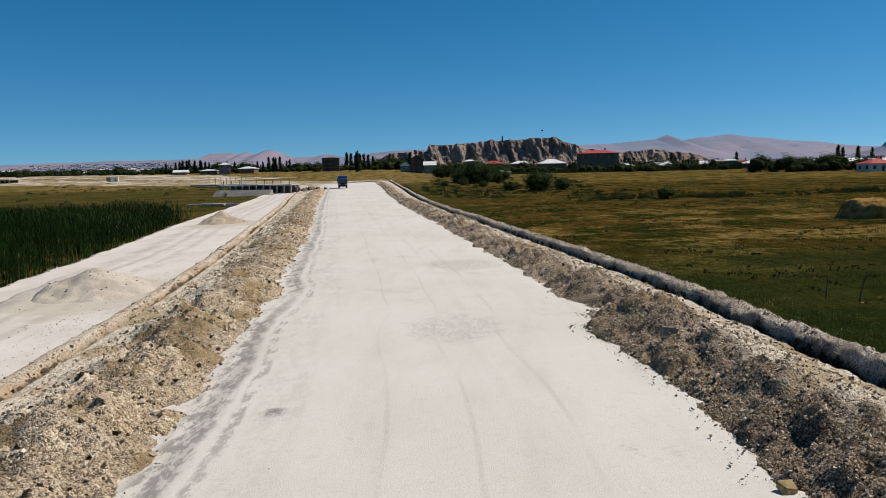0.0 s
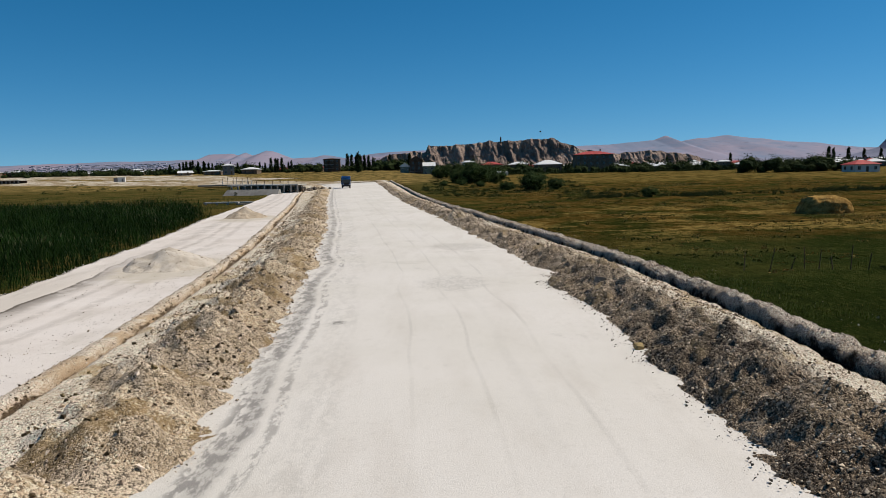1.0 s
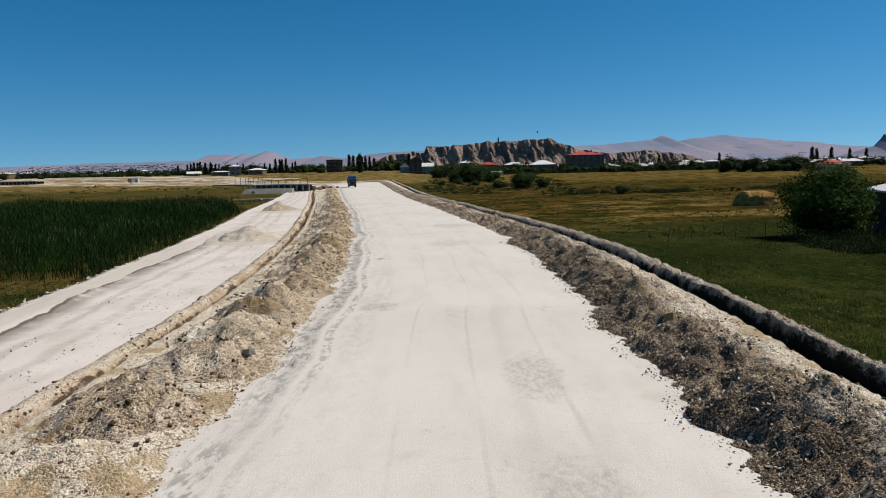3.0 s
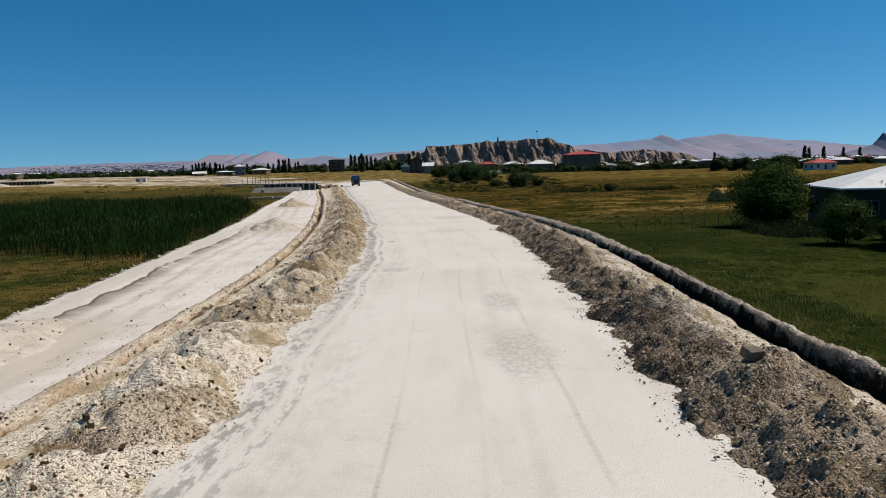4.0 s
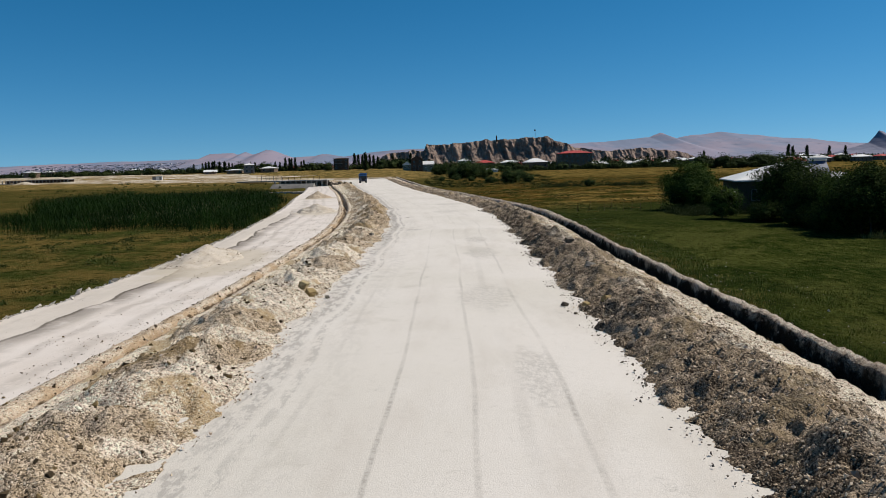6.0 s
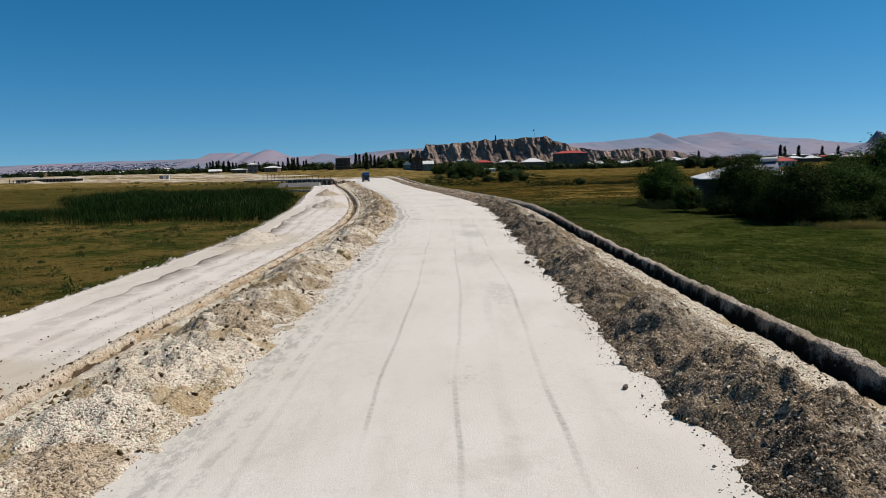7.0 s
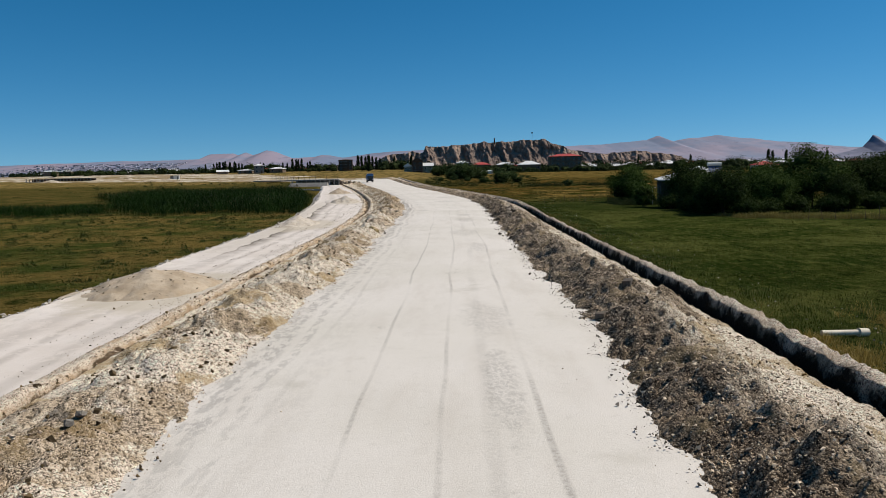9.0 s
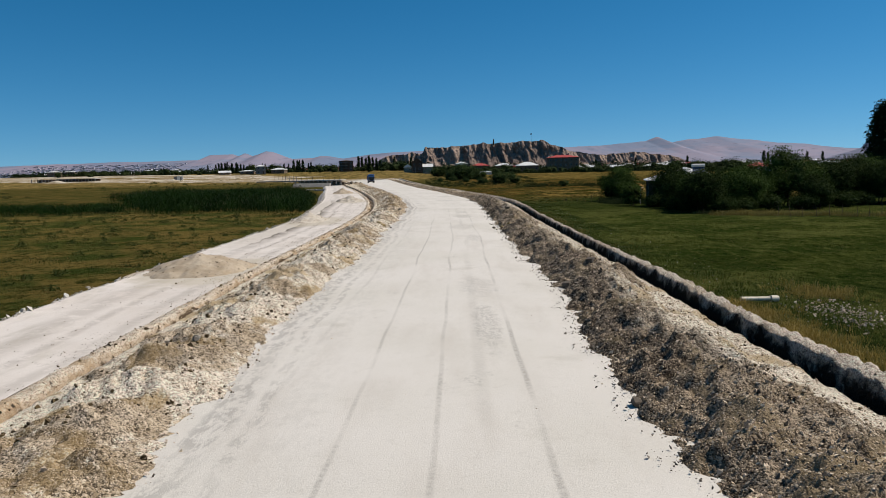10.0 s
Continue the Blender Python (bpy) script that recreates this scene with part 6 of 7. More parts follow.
def scatter_village():
    """The rest of the village: houses of a few builds, set out in loose rows between trees."""
    rng = np.random.default_rng(77)
    stock = [
        house(118.0, 520, 13, 9, 3.4, 1.6, 0.1, M_UMBER, M_TIN, "grey village house with a pale tin roof", 1),
        house(152.0, 560, 11, 9, 3.2, 1.8, -0.2, M_BROWNWALL, M_TIN, "brown village house with a pale tin roof", 1),
        house(196.0, 500, 12, 9, 3.4, 1.6, 0.25, M_UMBER, M_REDROOF, "grey village house with a red roof", 1),
        house(-190.0, 640, 12, 9, 5.4, 1.2, 0.1, M_UMBER, M_TIN, "two-storey grey village house with a pale roof", 2),
    ]
    row = ((110, 470, 0), (131, 450, 1), (159, 480, 0), (188, 500, 3), (177, 440, 1), (212, 520, 0), (196, 430, 0), (290, 620, 3), (251, 500, 1), (235, 430, 0), (293, 520, 1),
           (329, 560, 3), (268, 420, 0), (316, 480, 2), (142, 410, 0), (225, 385, 1), (172, 350, 1), (192, 356, 0), (108, 392, 1), (94, 430, 0), (120, 430, 1))
    for x, y, k in row:
        copy_thing(stock[k], Matrix.Translation((x, y, float(field_z(np.array(x), np.array(y))) - 0.2)) @ Matrix.Rotation(rng.normal(0, 0.25), 4, "Z")).scale = (0.82, 0.8, 0.88)
    for k in range(80):
        right = k % 2 == 0
        y = rng.uniform(500, 980)
        x = (rng.uniform(0.09, 0.62) if right else rng.uniform(-0.64, -0.10)) * y
        c = copy_thing(stock[int(rng.integers(0, 4))], Matrix.Translation((x, y, float(field_z(np.array(x), np.array(y))))) @ Matrix.Rotation(rng.normal(0, 0.35), 4, "Z"))
        c.scale = (1, 1, rng.uniform(0.8, 1.15)) if right else (0.75, 0.75, rng.uniform(0.6, 0.85))


scatter_village()


def scatter_trees():
    rng = np.random.default_rng(91)
    round_a = tree(7.0, 4.0, 11, M_VILLAGE, "dark round tree in the village", leaves=900, leaf=0.36, stems=2, low=0.0)
    round_b = tree(5.0, 4.6, 12, M_VILLAGE, "broad dark green tree in the village", leaves=900, leaf=0.36, stems=3, low=0.0)
    tall = tree(11.0, 1.35, 13, M_POPLAR, "tall narrow dark poplar", "poplar", leaves=1500, leaf=0.36)
    place(round_a, -100, 560)
    place(round_b, -60, 600)
    place(tall, -53, 424)
    for k in range(120):
        y = 350 + 230 * rng.uniform(0, 1) ** 1.2
        x = rng.uniform(0.05, 0.64) * y
        if x < 60 and y < 380:
            continue
        another((round_a, round_b)[k % 2], x, y, rng.uniform(0.45, 0.85) + 0.0006 * (y - 345), rng.uniform(0, 6))
    for k in range(110):
        y = rng.uniform(436, 560)
        x = rng.uniform(-0.64, -0.08) * y
        another((round_a, round_b)[k % 2], x, y, rng.uniform(0.4, 0.8), rng.uniform(0, 6))
    # the wooded distance, one sheet of crowns
    n, per = 1500, 70
    y = 520 + 750 * rng.uniform(0, 1, n) ** 1.5
    x = rng.uniform(-0.66, 0.66, n) * y
    hgt = rng.uniform(2.5, 6, n)
    wid = rng.uniform(2, 5, n)
    d = rng.normal(0, 1, (n, per, 3))
    d /= np.linalg.norm(d, axis=2)[:, :, None]
    d *= rng.uniform(0.3, 1, (n, per, 1)) ** 0.4
    y[:170], x[:170], hgt[:170] = rng.uniform(470, 600, 170), rng.uniform(-60, 160, 170), rng.uniform(4, 9, 170)
    P = np.stack([x, y, field_z(x, y) + hgt * 0.5], -1)[:, None] + d * np.stack([wid, wid, hgt * 0.55], -1)[:, None]
    P = P.reshape(-1, 3)
    q = rotations(rng, len(P))
    shape = np.array([(-1, 0, 0), (0, -0.6, 0), (1, 0, 0), (0, 0.6, 0)]) * 0.62
    W = np.einsum("nij,kj->nki", q, shape) + P[:, None]
    tagged(arrays("woods", W.reshape(-1, 3), np.arange(4 * len(P)).reshape(-1, 4), M_POPLAR), "dark trees between far village houses", "woods", kind="stuff")
    # hedge at the foot of the red-roofed block, and the trees behind the first houses
    for k in range(12):
        another(round_b, 30 + 9 * k + rng.normal(0, 1.5), 380 + rng.normal(0, 5), rng.uniform(0.6, 0.9), rng.uniform(0, 6))
    for k in range(16):
        another((round_a, round_b)[k % 2], -45 + 7.5 * k, 462 + rng.normal(0, 6), rng.uniform(0.9, 1.25), rng.uniform(0, 6))
    for k in range(24):
        another((round_a, round_b)[k % 3 == 0], 121 + 2.1 * k + rng.normal(0, 1), 291 + rng.normal(0, 4) + 0.3 * k, rng.uniform(0.5, 0.8) + 0.3 * (k % 4 == 1), rng.uniform(0, 6))
    for x, y, s in ((-184.7, 480, 0.8), (-179, 482, 0.85), (-117.6, 480, 1.12), (-115, 482, 1.08), (-112.6, 478, 1.05), (-110.6, 481, 1.12), (-158.9, 480, 0.85), (-156.5, 480, 0.8), (-139.8, 480, 0.82),
                    (-125, 480, 0.82), (-122, 482, 0.78), (-106, 480, 0.8), (-104, 480, 0.9), (-67, 480, 1.1), (-64.5, 482, 1.05), (-61, 479, 0.98), (-58.5, 480, 1.02), (-56, 481, 1.0), (-53, 480, 0.95),
                    (-39, 480, 1.0), (-26, 482, 1.15), (-50, 480, 0.85), (150, 640, 0.9), (190, 640, 1.0), (244, 470, 1.15), (248, 472, 1.05), (262, 480, 1.1), (350, 620, 1.2), (370, 630, 1.2), (215, 560, 1.0)):
        another(tall, x, y, s * (0.74 if x < -100 else 0.88 if x < 0 else 0.95), rng.uniform(0, 6))
    for k in range(9):
        another(tall, -177 + 2.0 * k, 480 + rng.normal(0, 3), 0.72 + 0.05 * math.sin(2.1 * k) - 0.008 * abs(k - 4), rng.uniform(0, 6))
    for x, y, s in ((-150.8, 480, 1.1), (-145, 484, 0.9), (-134, 482, 1.05), (-129, 480, 0.95), (-98, 480, 0.9), (-92, 482, 0.85), (-86, 480, 0.85), (-46, 478, 1.0), (-35, 476, 1.2), (-80, 484, 0.8), (-169, 486, 0.9), (-20, 478, 1.3)):
        another(round_a, x, y, s, x)


scatter_trees()

# ---- building site beyond the reeds ----
def site_material():
    k = Mat("site_soil", 0.95, 0.05)
    c = k.mix(k.ramp(k.noise(0.07, 7, 0.7), 0.40, 0.55), (0.60, 0.53, 0.43), (0.30, 0.225, 0.13))
    c = k.mix(k.ramp(k.noise(0.4, 6, 0.75), 0.50, 0.62, 0, 0.85), c, (0.15, 0.115, 0.06))
    k.colour(c).bump(k.noise(1.5, 6, 0.7), 0.6, 0.3)
    return k.m


M_SITE = site_material()


def path_strip(name, pts, half, material, label, lift=0.12):
    P = np.array(pts, float)
    s = np.r_[0, np.cumsum(np.hypot(*np.diff(P, axis=0).T))]
    q = np.linspace(0, s[-1], 90)
    cx, cy = np.interp(q, s, P[:, 0]), np.interp(q, s, P[:, 1])
    tx, ty = np.gradient(cx), np.gradient(cy)
    n = np.hypot(tx, ty)
    v = np.linspace(-1, 1, 13)[None]
    wide = half * (1 + 0.35 * fbm(q / 12, q * 0, 1.0, 3, 131))
    X = cx[:, None] - (ty / n * wide)[:, None] * v
    Y = cy[:, None] + (tx / n * wide)[:, None] * v
    Z = field_z(X, Y) + lift + 0.15 * fbm(X, Y, 6, 2, 132) - 0.6 * (np.abs(v) > 0.99)
    tagged(sheet(name, X, Y, Z, material), label, "track", kind="structure")


path_strip("site_track", [(-40, 262), (-70, 284), (-120, 316), (-190, 356), (-290, 412), (-420, 470)], 25, M_SITE, "chalky haul road across the building site", 0.25)


path_strip("site_track", [(-90, 345), (-150, 398), (-240, 440), (-330, 490), (-430, 540)], 24, M_SITE, "second chalky haul road behind the building site", 0.25)


def spoil_heap(x, y, r, h, seed):
    g = np.linspace(-1.25, 1.25, 22)
    U, W = np.meshgrid(g, g)
    q = np.hypot(U, W) * (1 + 0.35 * fbm(U * 2, W * 2, 1.2, 3, seed))
    X, Y = x + r * U, y + 0.7 * r * W
    Z = field_z(X, Y) + h * np.clip(1 - q, 0, 1) - 0.5 * sstep(1.0, 1.2, q) + 0.1
    tagged(sheet("spoil_heap", X, Y, Z, M_SITE), "low heap of pale chalky spoil on the site", "heap", "spoil heaps on the site")


rng = np.random.default_rng(145)
for k in range(14):
    spoil_heap(-95 - 22 * k + rng.normal(0, 5), 322 + 9 * k + rng.normal(0, 14), rng.uniform(3, 8), rng.uniform(0.6, 1.7), 146 + k)


def slab_block(name, x0, x1, y0, y1, z0, z1, turn, material, label):
    ob = part(name, boxed(-(x1 - x0) / 2, (x1 - x0) / 2, -(y1 - y0) / 2, (y1 - y0) / 2, 0, z1 - z0, 0.04), material, None)
    ob.matrix_world = pose((x0 + x1) / 2, (y0 + y1) / 2, z0, 0, 0, turn)
    return tagged(ob, label, "concrete slab", "concrete works")


wedge = bmesh.new()
corners = [wedge.verts.new(c) for c in ((-7.5, -2.2, 0), (7.5, -2.2, 0), (7.5, 0.5, 0), (-7.5, 0.5, 0), (-7.1, -0.2, 1.7), (7.1, -0.2, 1.7), (7.1, 0.5, 1.7), (-7.1, 0.5, 1.7))]
for f in ((3, 2, 1, 0), (4, 5, 6, 7), (0, 1, 5, 4), (1, 2, 6, 5), (2, 3, 7, 6), (3, 0, 4, 7)):
    wedge.faces.new([corners[i] for i in f])
wall = part("concrete_wall", wedge, plain("weathered_concrete", (0.29, 0.27, 0.24), 0.9, 0.1, 0, 0.35, 0.8), None)
wall.matrix_world = pose(-48.5, 173, -0.1, 0, 0, -14)
tagged(wall, "grey sloping concrete wall of a culvert", "concrete wall", "concrete works")
slab_block("concrete_deck", -57, -38, 180, 187, 2.35, 2.65, -8, M_CONCRETE, "pale concrete culvert deck on rows of piers")
# added dark wall that makes the gaps between piers read as shade
slab_block("concrete_wall", -56, -39, 186.6, 187, 0.3, 2.35, -8, M_CONCRETE_DK, "dark back wall added for the shade under a deck")
slab_block("concrete_deck", -88, -62, 247, 255, 1.5, 2.0, -14, M_CONCRETE_DK, "dark concrete foundation slab")
for k in range(11):
    slab_block("concrete_pier", -56.4 + 1.75 * k, -56.05 + 1.75 * k, 180.9 - 0.25 * k, 181.3 - 0.25 * k, 0.2, 2.37, -8, M_CONCRETE_DK, "square concrete pier under the deck")
channel = empty("concrete_channel", pose(-41.0, 126.5, -0.9, 0, 0, -6), "low pale concrete channel frame over marsh water", "channel", "concrete works")
part("beam", boxed(-4.4, 2.2, -0.5, 0.4, 1.0, 1.22, 0.02), M_CONCRETE, channel)
part("back_beam", boxed(-3.4, 4.6, 2.6, 3.3, 0.9, 1.15, 0.02), M_CONCRETE, channel)
for at in (-4.2, -2.0, 0.0, 2.0):
    part("leg", boxed(at - 0.14, at + 0.14, -0.2, 0.16, 0.0, 1.02, 0.02), M_CONCRETE, channel)
part("side_beam", boxed(1.7, 4.6, -0.25, 0.1, 0.62, 0.92, 0.02), M_CONCRETE_DK, channel, "dark stained side beam")


def column(x, y, z, h, r=0.18):
    root = empty("concrete_column", pose(x, y, z), "unfinished concrete column with bare steel bars", "column", "columns on the site")
    part("shaft", boxed(-r, r, -r, r, 0, h, 0.02), M_CONCRETE, root)
    for sx in (-1, 1):
        for sy in (-1, 1):
            part("bar", rod(bmesh.new(), (sx * r * 0.6, sy * r * 0.6, h - 0.1), (sx * r * 0.75, sy * r * 0.6, h + 0.8), 0.03, sides=5), M_RUST, root)


for k in range(7):
    column(-80 + 1.7 * k, 251 + 0.8 * (k % 3), 1.9, 1.5 + 0.3 * (k % 2), 0.1)
for k in range(9):
    column(-56 + 2.1 * k, 182 - 0.3 * k, 2.62, 0.35, 0.08)


def unfinished_building(x, y, z):
    root = empty("unfinished_building", pose(x, y, z, 0, 0, 8), "low unfinished concrete building with open bays", "building")
    part("floor_slab", boxed(-19, 19, -5, 5, -0.6, 0.2), M_CONCRETE, root)
    part("roof_slab", boxed(-4, 19, -5, 5, 1.9, 2.15), M_CONCRETE, root, "grey roof slab")
    part("back_wall", boxed(-19, 19, 4.6, 4.9, 0.2, 1.9), M_BROWNWALL, root)
    for k in range(20):
        part("pillar", boxed(-0.22, 0.22, -0.22, 0.22, 0.2, 1.9 + 0.4 * (k % 3 == 0 and k < 7)), M_CONCRETE_DK, root).location = (-18.6 + 1.96 * k, -4.7, 0)
    for k in range(7):
        part("front_wall", boxed(-1.1, 1.1, -0.12, 0.12, 0.2, 1.5), M_BROWNWALL, root).location = (-14 + 4.6 * k, -4.5, 0)


unfinished_building(-238, 367, 3.0)
shed = empty("site_hut", pose(-163.2, 358.5, 2.75, 0, 0, 12), "white box-shaped site hut", "hut")
part("body", boxed(-1.7, 1.7, -1.3, 1.3, 0, 2.6, 0.05), M_WHITEWALL, shed)
part("roof", boxed(-1.85, 1.85, -1.45, 1.45, 2.6, 2.72), M_TIN, shed)
part("side_panel", boxed(-3.6, -1.75, -1.2, 1.2, 0, 2.5, 0.03), M_PLASTER, shed, "grey side panel")
part("door", boxed(0.2, 1.0, -1.34, -1.31, 0.1, 2.1), M_PLASTER, shed)
house(-142, 436, 10, 7, 2.0, 0.7, 0.1, M_UMBER, M_TIN, "low shed with a pale roof", 1, chimney=False)
house(-156, 428, 7.5, 7, 1.6, 1.3, 0.2, M_UMBER, M_TIN, "small shed with a bright tin roof", 1, "gable", chimney=False)
house(-120, 440, 9.5, 8, 2.6, 1.3, -0.1, M_UMBER, M_TIN, "low house with a pale roof behind the site", 1)


def rubble_heap(x, y, n, spread, material, label, seed, size=(0.2, 0.7)):
    rng = np.random.default_rng(seed)
    P = np.stack([x + rng.normal(0, spread, n), y + rng.normal(0, spread, n), np.zeros(n)], -1)
    P[:, 2] = field_z(P[:, 0], P[:, 1]) + np.abs(rng.normal(0.3, 0.2, n)) + 0.3
    V, F = stones(rng, P, rng.uniform(size[0], size[1], n))
    tagged(arrays("rubble", V, F, material), label, "rubble", kind="stuff")


rubble_heap(-40, 186, 46, 2.2, M_DARKROCK, "dark broken concrete heaped at the road's bend", 140)
rubble_heap(-37, 196, 26, 1.6, M_STONE_R, "dark rubble beside the road", 141)


# ---- lorry ----
def wheel(root, x, y):
    bm = bmesh.new()
    bmesh.ops.create_cone(bm, cap_ends=True, segments=24, radius1=0.5, radius2=0.5, depth=0.3, matrix=pose(0, 0, 0, 0, 90, 0))
    bmesh.ops.bevel(bm, geom=[e for e in bm.edges if e.calc_length() < 0.2], offset=0.05, segments=2, affect="EDGES")
    w = part("wheel", bm, M_RUBBER, root)
    w.location = (x, y, 0.5)
    part("rim", rod(bmesh.new(), (-0.17, 0, 0), (0.17, 0, 0), 0.27, sides=16), M_STEEL, w)


def lorry():
    root = empty("lorry", pose(-30.3, 207.2, float(road_z(206)) + 0.02, 0, 0, 10), "blue tipper lorry with a high load bed", "lorry")
    cab = bmesh.new()
    box(cab, -1.2, 1.2, -3.4, -1.5, 0.75, 2.75, 0.12)
    c = part("cab", cab, M_BLUE_DK, root)
    part("windscreen", boxed(-1.08, 1.08, -3.43, -3.38, 1.6, 2.55, 0.02), M_GLASS, c)
    part("sun_visor", boxed(-1.15, 1.15, -3.6, -3.35, 2.55, 2.8, 0.03), M_BLUE, c)
    for s in (-1, 1):
        part("side_window", boxed(min(s * 1.19, s * 1.22), max(s * 1.19, s * 1.22), -3.1, -2.1, 1.8, 2.45), M_GLASS, c)
        part("headlight", boxed(s * 0.85 - 0.2, s * 0.85 + 0.2, -3.5, -3.4, 0.95, 1.15, 0.02), M_STEEL, c)
        part("mirror", boxed(s * 1.38 - 0.1, s * 1.38 + 0.1, -3.4, -3.3, 1.8, 2.3, 0.02), M_RUBBER, c)
    part("grille", boxed(-0.75, 0.75, -3.46, -3.39, 1.05, 1.6, 0.02), M_RUBBER, c)
    part("bumper", boxed(-1.22, 1.22, -3.6, -3.38, 0.5, 0.9, 0.05), M_RUBBER, root)
    part("chassis", boxed(-0.5, 0.5, -3.3, 3.6, 0.6, 0.95), M_RUBBER, root)
    bed = part("load_bed", boxed(-1.25, 1.25, -1.3, 3.8, 1.05, 3.1, 0.05), M_BLUE_DK, root)
    part("cab_guard", boxed(-1.25, 1.25, -2.7, -1.3, 3.0, 3.5, 0.08), M_BLUE, bed)
    for k in range(6):
        for s in (-1, 1):
            part("rib", boxed(s * 1.29 - 0.04, s * 1.29 + 0.04, -0.9 + 0.85 * k, -0.8 + 0.85 * k, 1.1, 3.05), M_BLUE, bed)
    for x in (-1.05, 1.05):
        for y in (-2.5, 1.6, 2.9):
            wheel(root, x, y)


lorry()


# ---- fences ----
def fence_post(x, y, h, seed):
    rng = np.random.default_rng(seed)
    bm = rod(bmesh.new(), (0, 0, -0.3), (rng.normal(0, 0.16), rng.normal(0, 0.12), h), 0.032, 0.022, 7)
    me = bpy.data.meshes.new("fence_post")
    bm.to_mesh(me)
    bm.free()
    me.materials.append(M_WOOD)
    ob = new("fence_post", me)
    ob.location = (x, y, float(field_z(np.array(x), np.array(y))))
    tagged(ob, "thin leaning weathered wooden fence post", "fence post", "fence posts in the meadow")


for k in range(12):
    fence_post(16.9 + 1.02 * k + 0.45 * math.sin(7 * k), 33.2 - 0.10 * k + 0.2 * math.sin(5 * k), 1.1 + 0.35 * math.sin(2.3 * k), 200 + k)
for k in range(14):
    fence_post(37.0 + 1.3 * k, -16.6 - 0.25 * k + 0.2 * math.sin(4 * k), 1.3 + 0.2 * math.sin(1.7 * k), 240 + k)

# ---- pipe at the puddle ----
pipe_bm = bmesh.new()
rod(pipe_bm, (-0.75, 0, 0), (0.6, 0, 0), 0.095, sides=20)
rod(pipe_bm, (0.6, 0, 0), (0.95, 0, 0), 0.15, 0.13, 20)
pipe = part("drain_pipe", pipe_bm, plain("old_concrete", (0.86, 0.77, 0.62), 0.9, 0.1), None)
pipe.matrix_world = pose(13.6, -66.9, -0.78, 0, 2, 8)
tagged(pipe, "short pale concrete drain pipe lying in grass", "pipe")


rng = np.random.default_rng(401)
n = 520
px, py = 15.9 + rng.normal(0, 0.8, n), -70.0 + rng.normal(0, 1.7, n)
V, F = stones(rng, np.stack([px, py, field_z(px, py) + 0.02], -1), 0.015 + 0.05 * rng.uniform(0, 1, n) ** 2)
tagged(arrays("rubble", V, F, M_GREY_STONES), "pale stones round a damp hollow in grass", "stones", kind="stuff")
py = rng.uniform(-78, -67, 700)
px = curve("dr", py) + 2.3 + np.abs(rng.normal(0, 0.75, 700))
px[:160], py[:160] = 17.0 + rng.normal(0, 0.9, 160), -65.0 + rng.normal(0, 0.9, 160)
tufts("dry_grass", px, py, rng.uniform(0.08, 0.3, 700) * (0.4 + 1.2 * vnoise(px / 0.9, py / 0.9, 404)), 0.018, 18, M_GOLD, "tall yellow grass round a damp hollow", 403, 0.16)


# ---- cliff and mountains ----
CLIFF = [(-150, 28), (-133, 37), (-110, 43), (-70, 46), (-47, 45), (-41, 58), (-7, 56), (39, 60), (61, 63), (84, 64), (107, 62), (124, 65), (152, 64), (169, 67), (215, 67), (232, 58),
         (254, 52), (266, 46), (300, 39), (345, 33), (379, 35), (413, 38), (459, 33), (504, 27), (535, 14)]


def build_cliff():
    x = np.linspace(-150, 535, 420)
    top = np.interp(x, [p[0] for p in CLIFF], [p[1] for p in CLIFF])
    top = top + 2.4 * fbm(x, x * 0, 14, 4, 150)
    v = np.linspace(0, 1, 60)[None]
    X = np.repeat(x[:, None], 60, 1)
    face = np.clip(v / 0.75, 0, 1)
    Z = 4 + (top[:, None] - 4) * np.interp(face, [0, 0.25, 0.4, 1.0], [0, 0.16, 0.38, 1.0])
    back = np.interp(v, [0, 0.2, 0.32, 0.75, 0.8, 1.0], [-38, -16, -6, 10, 14, 160])
    gully = 24 * np.abs(fbm(X + 0.25 * Z, Z * 0.18, 30, 3, 151)) + 9 * np.abs(fbm(X + 0.3 * Z, Z * 0.6, 13, 4, 154)) + 5 * fbm(X, Z * 0.4, 8, 3, 152)
    Y = 1500 + back + gully * sstep(0.1, 0.3, v) * (1 - sstep(0.76, 0.85, v))
    Z = Z + 1.8 * fbm(X, Z, 7, 3, 153) * sstep(0.1, 0.3, v) - 8 * sstep(0.82, 1.0, v)
    tagged(sheet("cliff", X, Y, Z, M_CLIFF, False), "long rugged pinkish-grey rock cliff above the village", "cliff", kind="structure")


def build_range(name, ridge, y0, depth, material, label, seed, foot=10.0, jag=6.0):
    xs = np.array([p[0] for p in ridge], float)
    zs = np.array([p[1] for p in ridge], float)
    x = np.linspace(xs[0], xs[-1], 300)
    top = np.interp(x, xs, zs) + jag * fbm(x, x * 0, 120, 4, seed)
    v = np.linspace(0, 1, 26)[None]
    X = np.repeat(x[:, None], 26, 1)
    Y = y0 - depth * (1 - v) + 60 * fbm(X, v * 900, 300, 3, seed + 1) * (1 - v)
    Z = foot + (top[:, None] - foot) * v ** 1.25 + 9 * fbm(X, v * 900, 170, 5, seed + 2) * np.sin(np.pi * v)
    tagged(sheet(name, X, Y, Z, material), label, "mountains", kind="structure")


def cliff_top(x):
    return float(np.interp(x, [p[0] for p in CLIFF], [p[1] for p in CLIFF]))


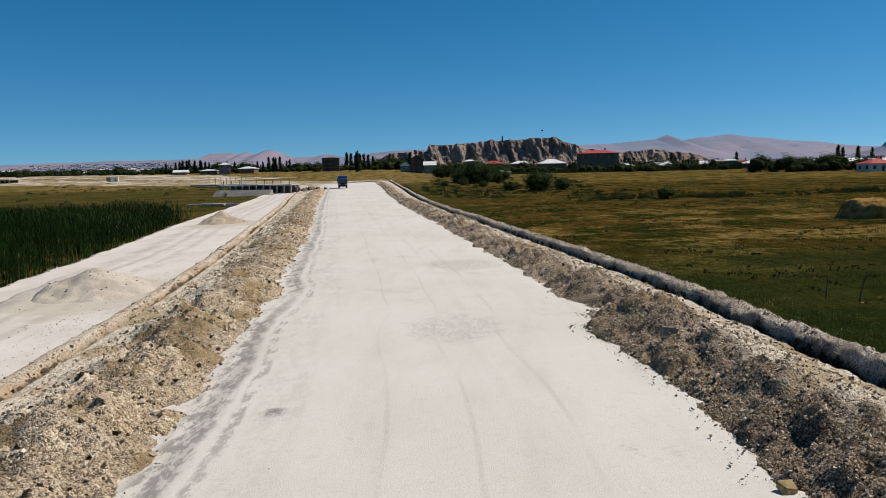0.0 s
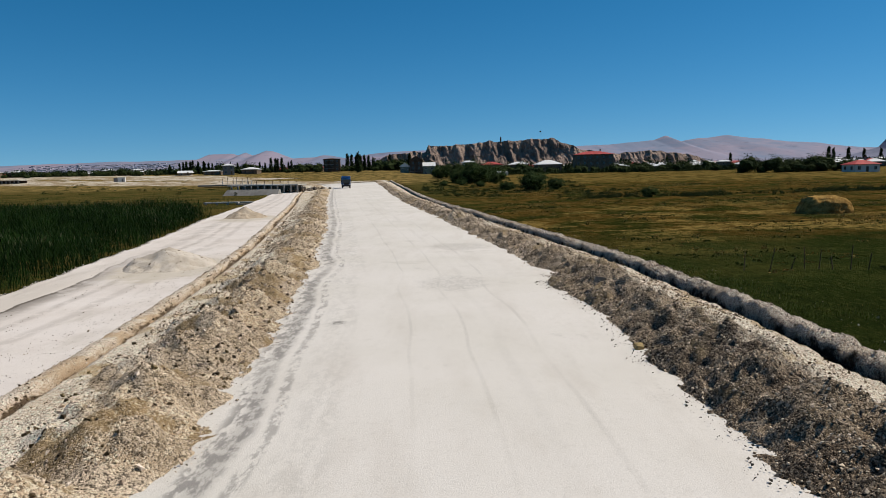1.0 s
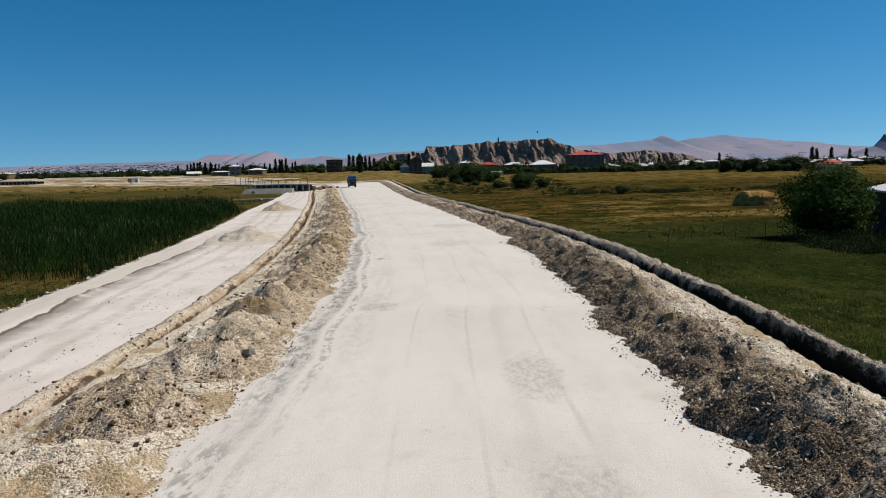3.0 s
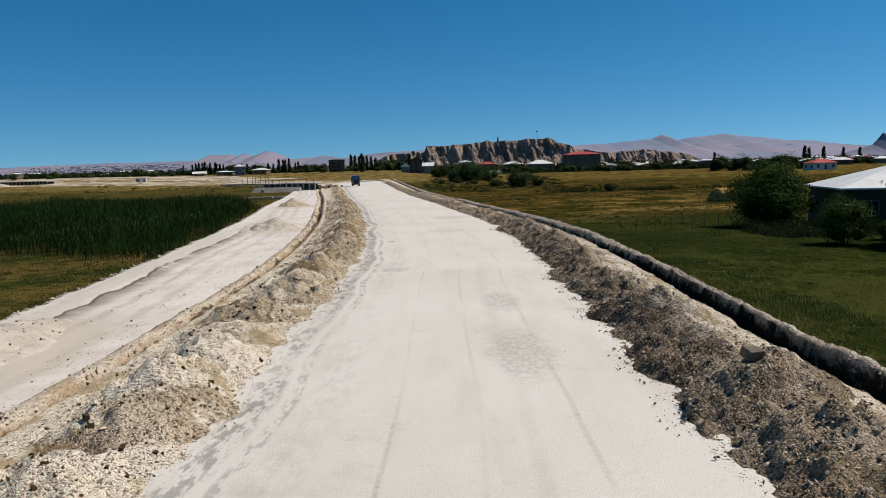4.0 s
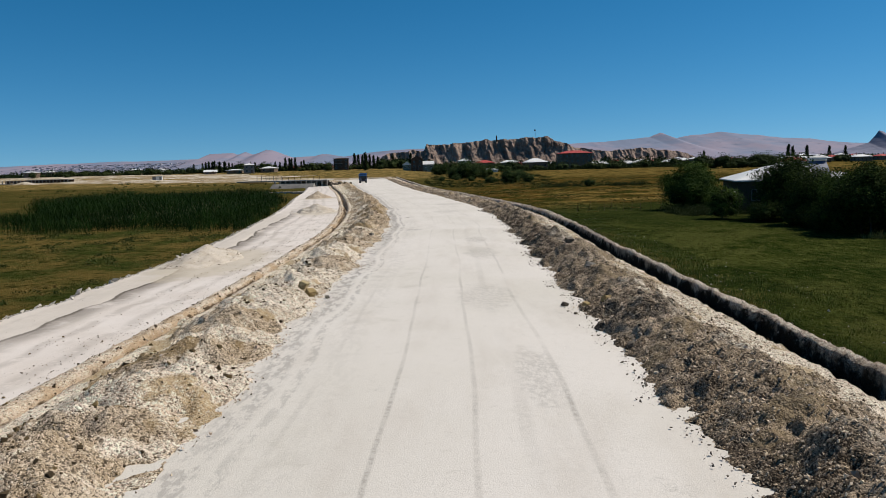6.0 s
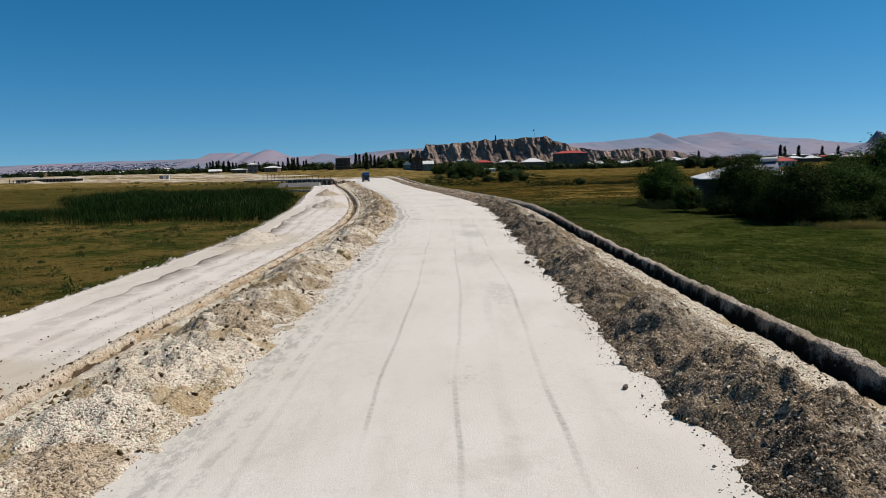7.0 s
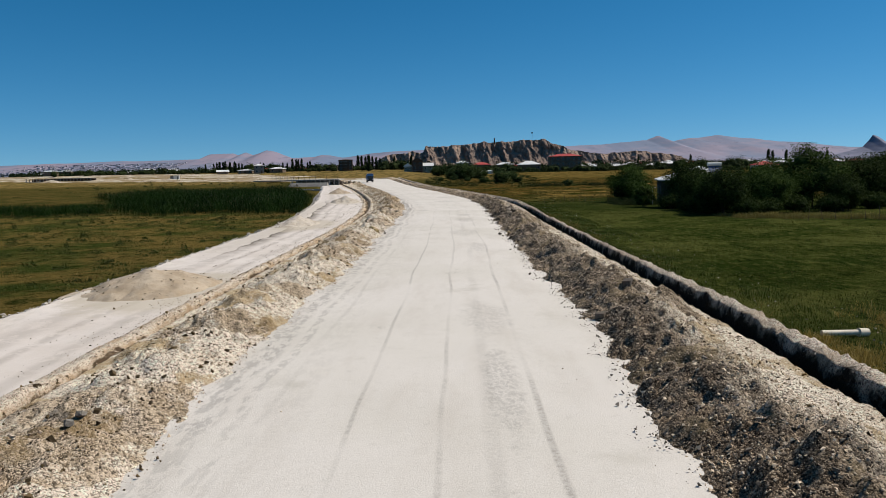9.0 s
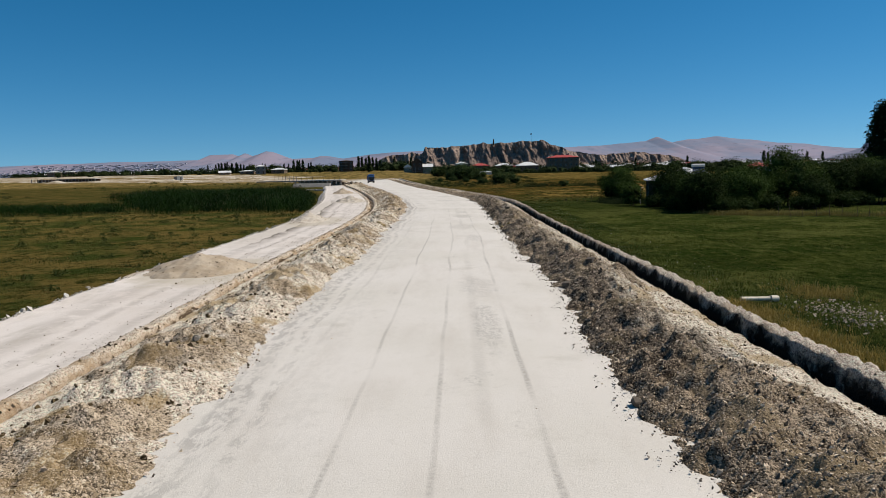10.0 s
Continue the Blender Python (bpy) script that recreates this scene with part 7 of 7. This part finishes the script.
def watch_tower(x, y):
    """A slim ruined tower on the cliff's edge."""
    bm = rod(bmesh.new(), (0, 0, -4), (0, 0, 9), 1.9, 1.3, 10)
    rod(bm, (0, 0, 9), (0, 0, 10.5), 1.6, 0.5, 10)
    ob = part("tower", bm, M_DARKWALL, None)
    ob.location = (x, y, cliff_top(x))
    tagged(ob, "slim dark ruined stone tower on the cliff", "tower")


def flag_pole(x, y):
    root = empty("flag_pole", pose(x, y, cliff_top(x) - 1), "tall steel pole with a small dark flag on the cliff", "flag pole")
    part("pole", rod(bmesh.new(), (0, 0, -2), (0, 0, 17), 0.22, 0.14, 8), M_STEEL, root)
    part("flag", boxed(-3.2, -0.1, -0.05, 0.05, 14.2, 16.8, 0.02), M_RUBBER, root, "dark cloth flag")


build_cliff()
watch_tower(107, 1518)
flag_pole(190, 1520)
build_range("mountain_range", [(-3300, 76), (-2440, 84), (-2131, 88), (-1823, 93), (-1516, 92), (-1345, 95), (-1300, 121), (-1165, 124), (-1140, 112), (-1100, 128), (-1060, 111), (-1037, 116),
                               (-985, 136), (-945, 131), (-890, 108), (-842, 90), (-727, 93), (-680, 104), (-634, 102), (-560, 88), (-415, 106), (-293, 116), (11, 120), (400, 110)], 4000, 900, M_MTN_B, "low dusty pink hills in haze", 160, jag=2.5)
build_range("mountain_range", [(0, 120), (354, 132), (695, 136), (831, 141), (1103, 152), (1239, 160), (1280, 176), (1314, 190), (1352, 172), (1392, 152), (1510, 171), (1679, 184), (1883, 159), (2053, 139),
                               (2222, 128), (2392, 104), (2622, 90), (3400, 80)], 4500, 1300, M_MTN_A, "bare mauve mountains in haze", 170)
# this hill's bluish colour carries its haze too
build_range("mountain_range", [(1540, 10), (1600, 30), (1680, 50), (1730, 64), (1755, 90), (1772, 114), (1790, 110), (1815, 72), (1880, 54), (2045, 44), (2300, 40)], 3000, 300, mountain_material("hazy_hill", (0.24, 0.245, 0.31), (0.185, 0.195, 0.255), 0.02),
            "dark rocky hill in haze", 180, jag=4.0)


def far_town():
    """Pale blocks of a town on the far slope."""
    rng = np.random.default_rng(190)
    n = 900
    x = rng.uniform(-1, 1, n) * 420 - 1640 + rng.normal(0, 60, n)
    v = rng.uniform(0.1, 0.75, n)
    y = 3100 + 800 * v
    z = 14 + 85 * v ** 1.25
    size = np.stack([rng.uniform(2, 9, n), rng.uniform(2, 5, n), rng.uniform(0.8, 1.8, n)], -1)
    V = CUBE[None] * size[:, None] + np.stack([x, y, z], -1)[:, None]
    F = CUBE_F[None] + 8 * np.arange(n)[:, None, None]
    k = Mat("town_walls", 0.9, 0.1)
    k.colour(k.mix(k.island(), (0.60, 0.58, 0.58), (0.20, 0.19, 0.21)))
    tagged(arrays("far_town", V.reshape(-1, 3), F.reshape(-1, 4), k.m), "pale blocks of a distant hillside town", "town", kind="stuff")


far_town()
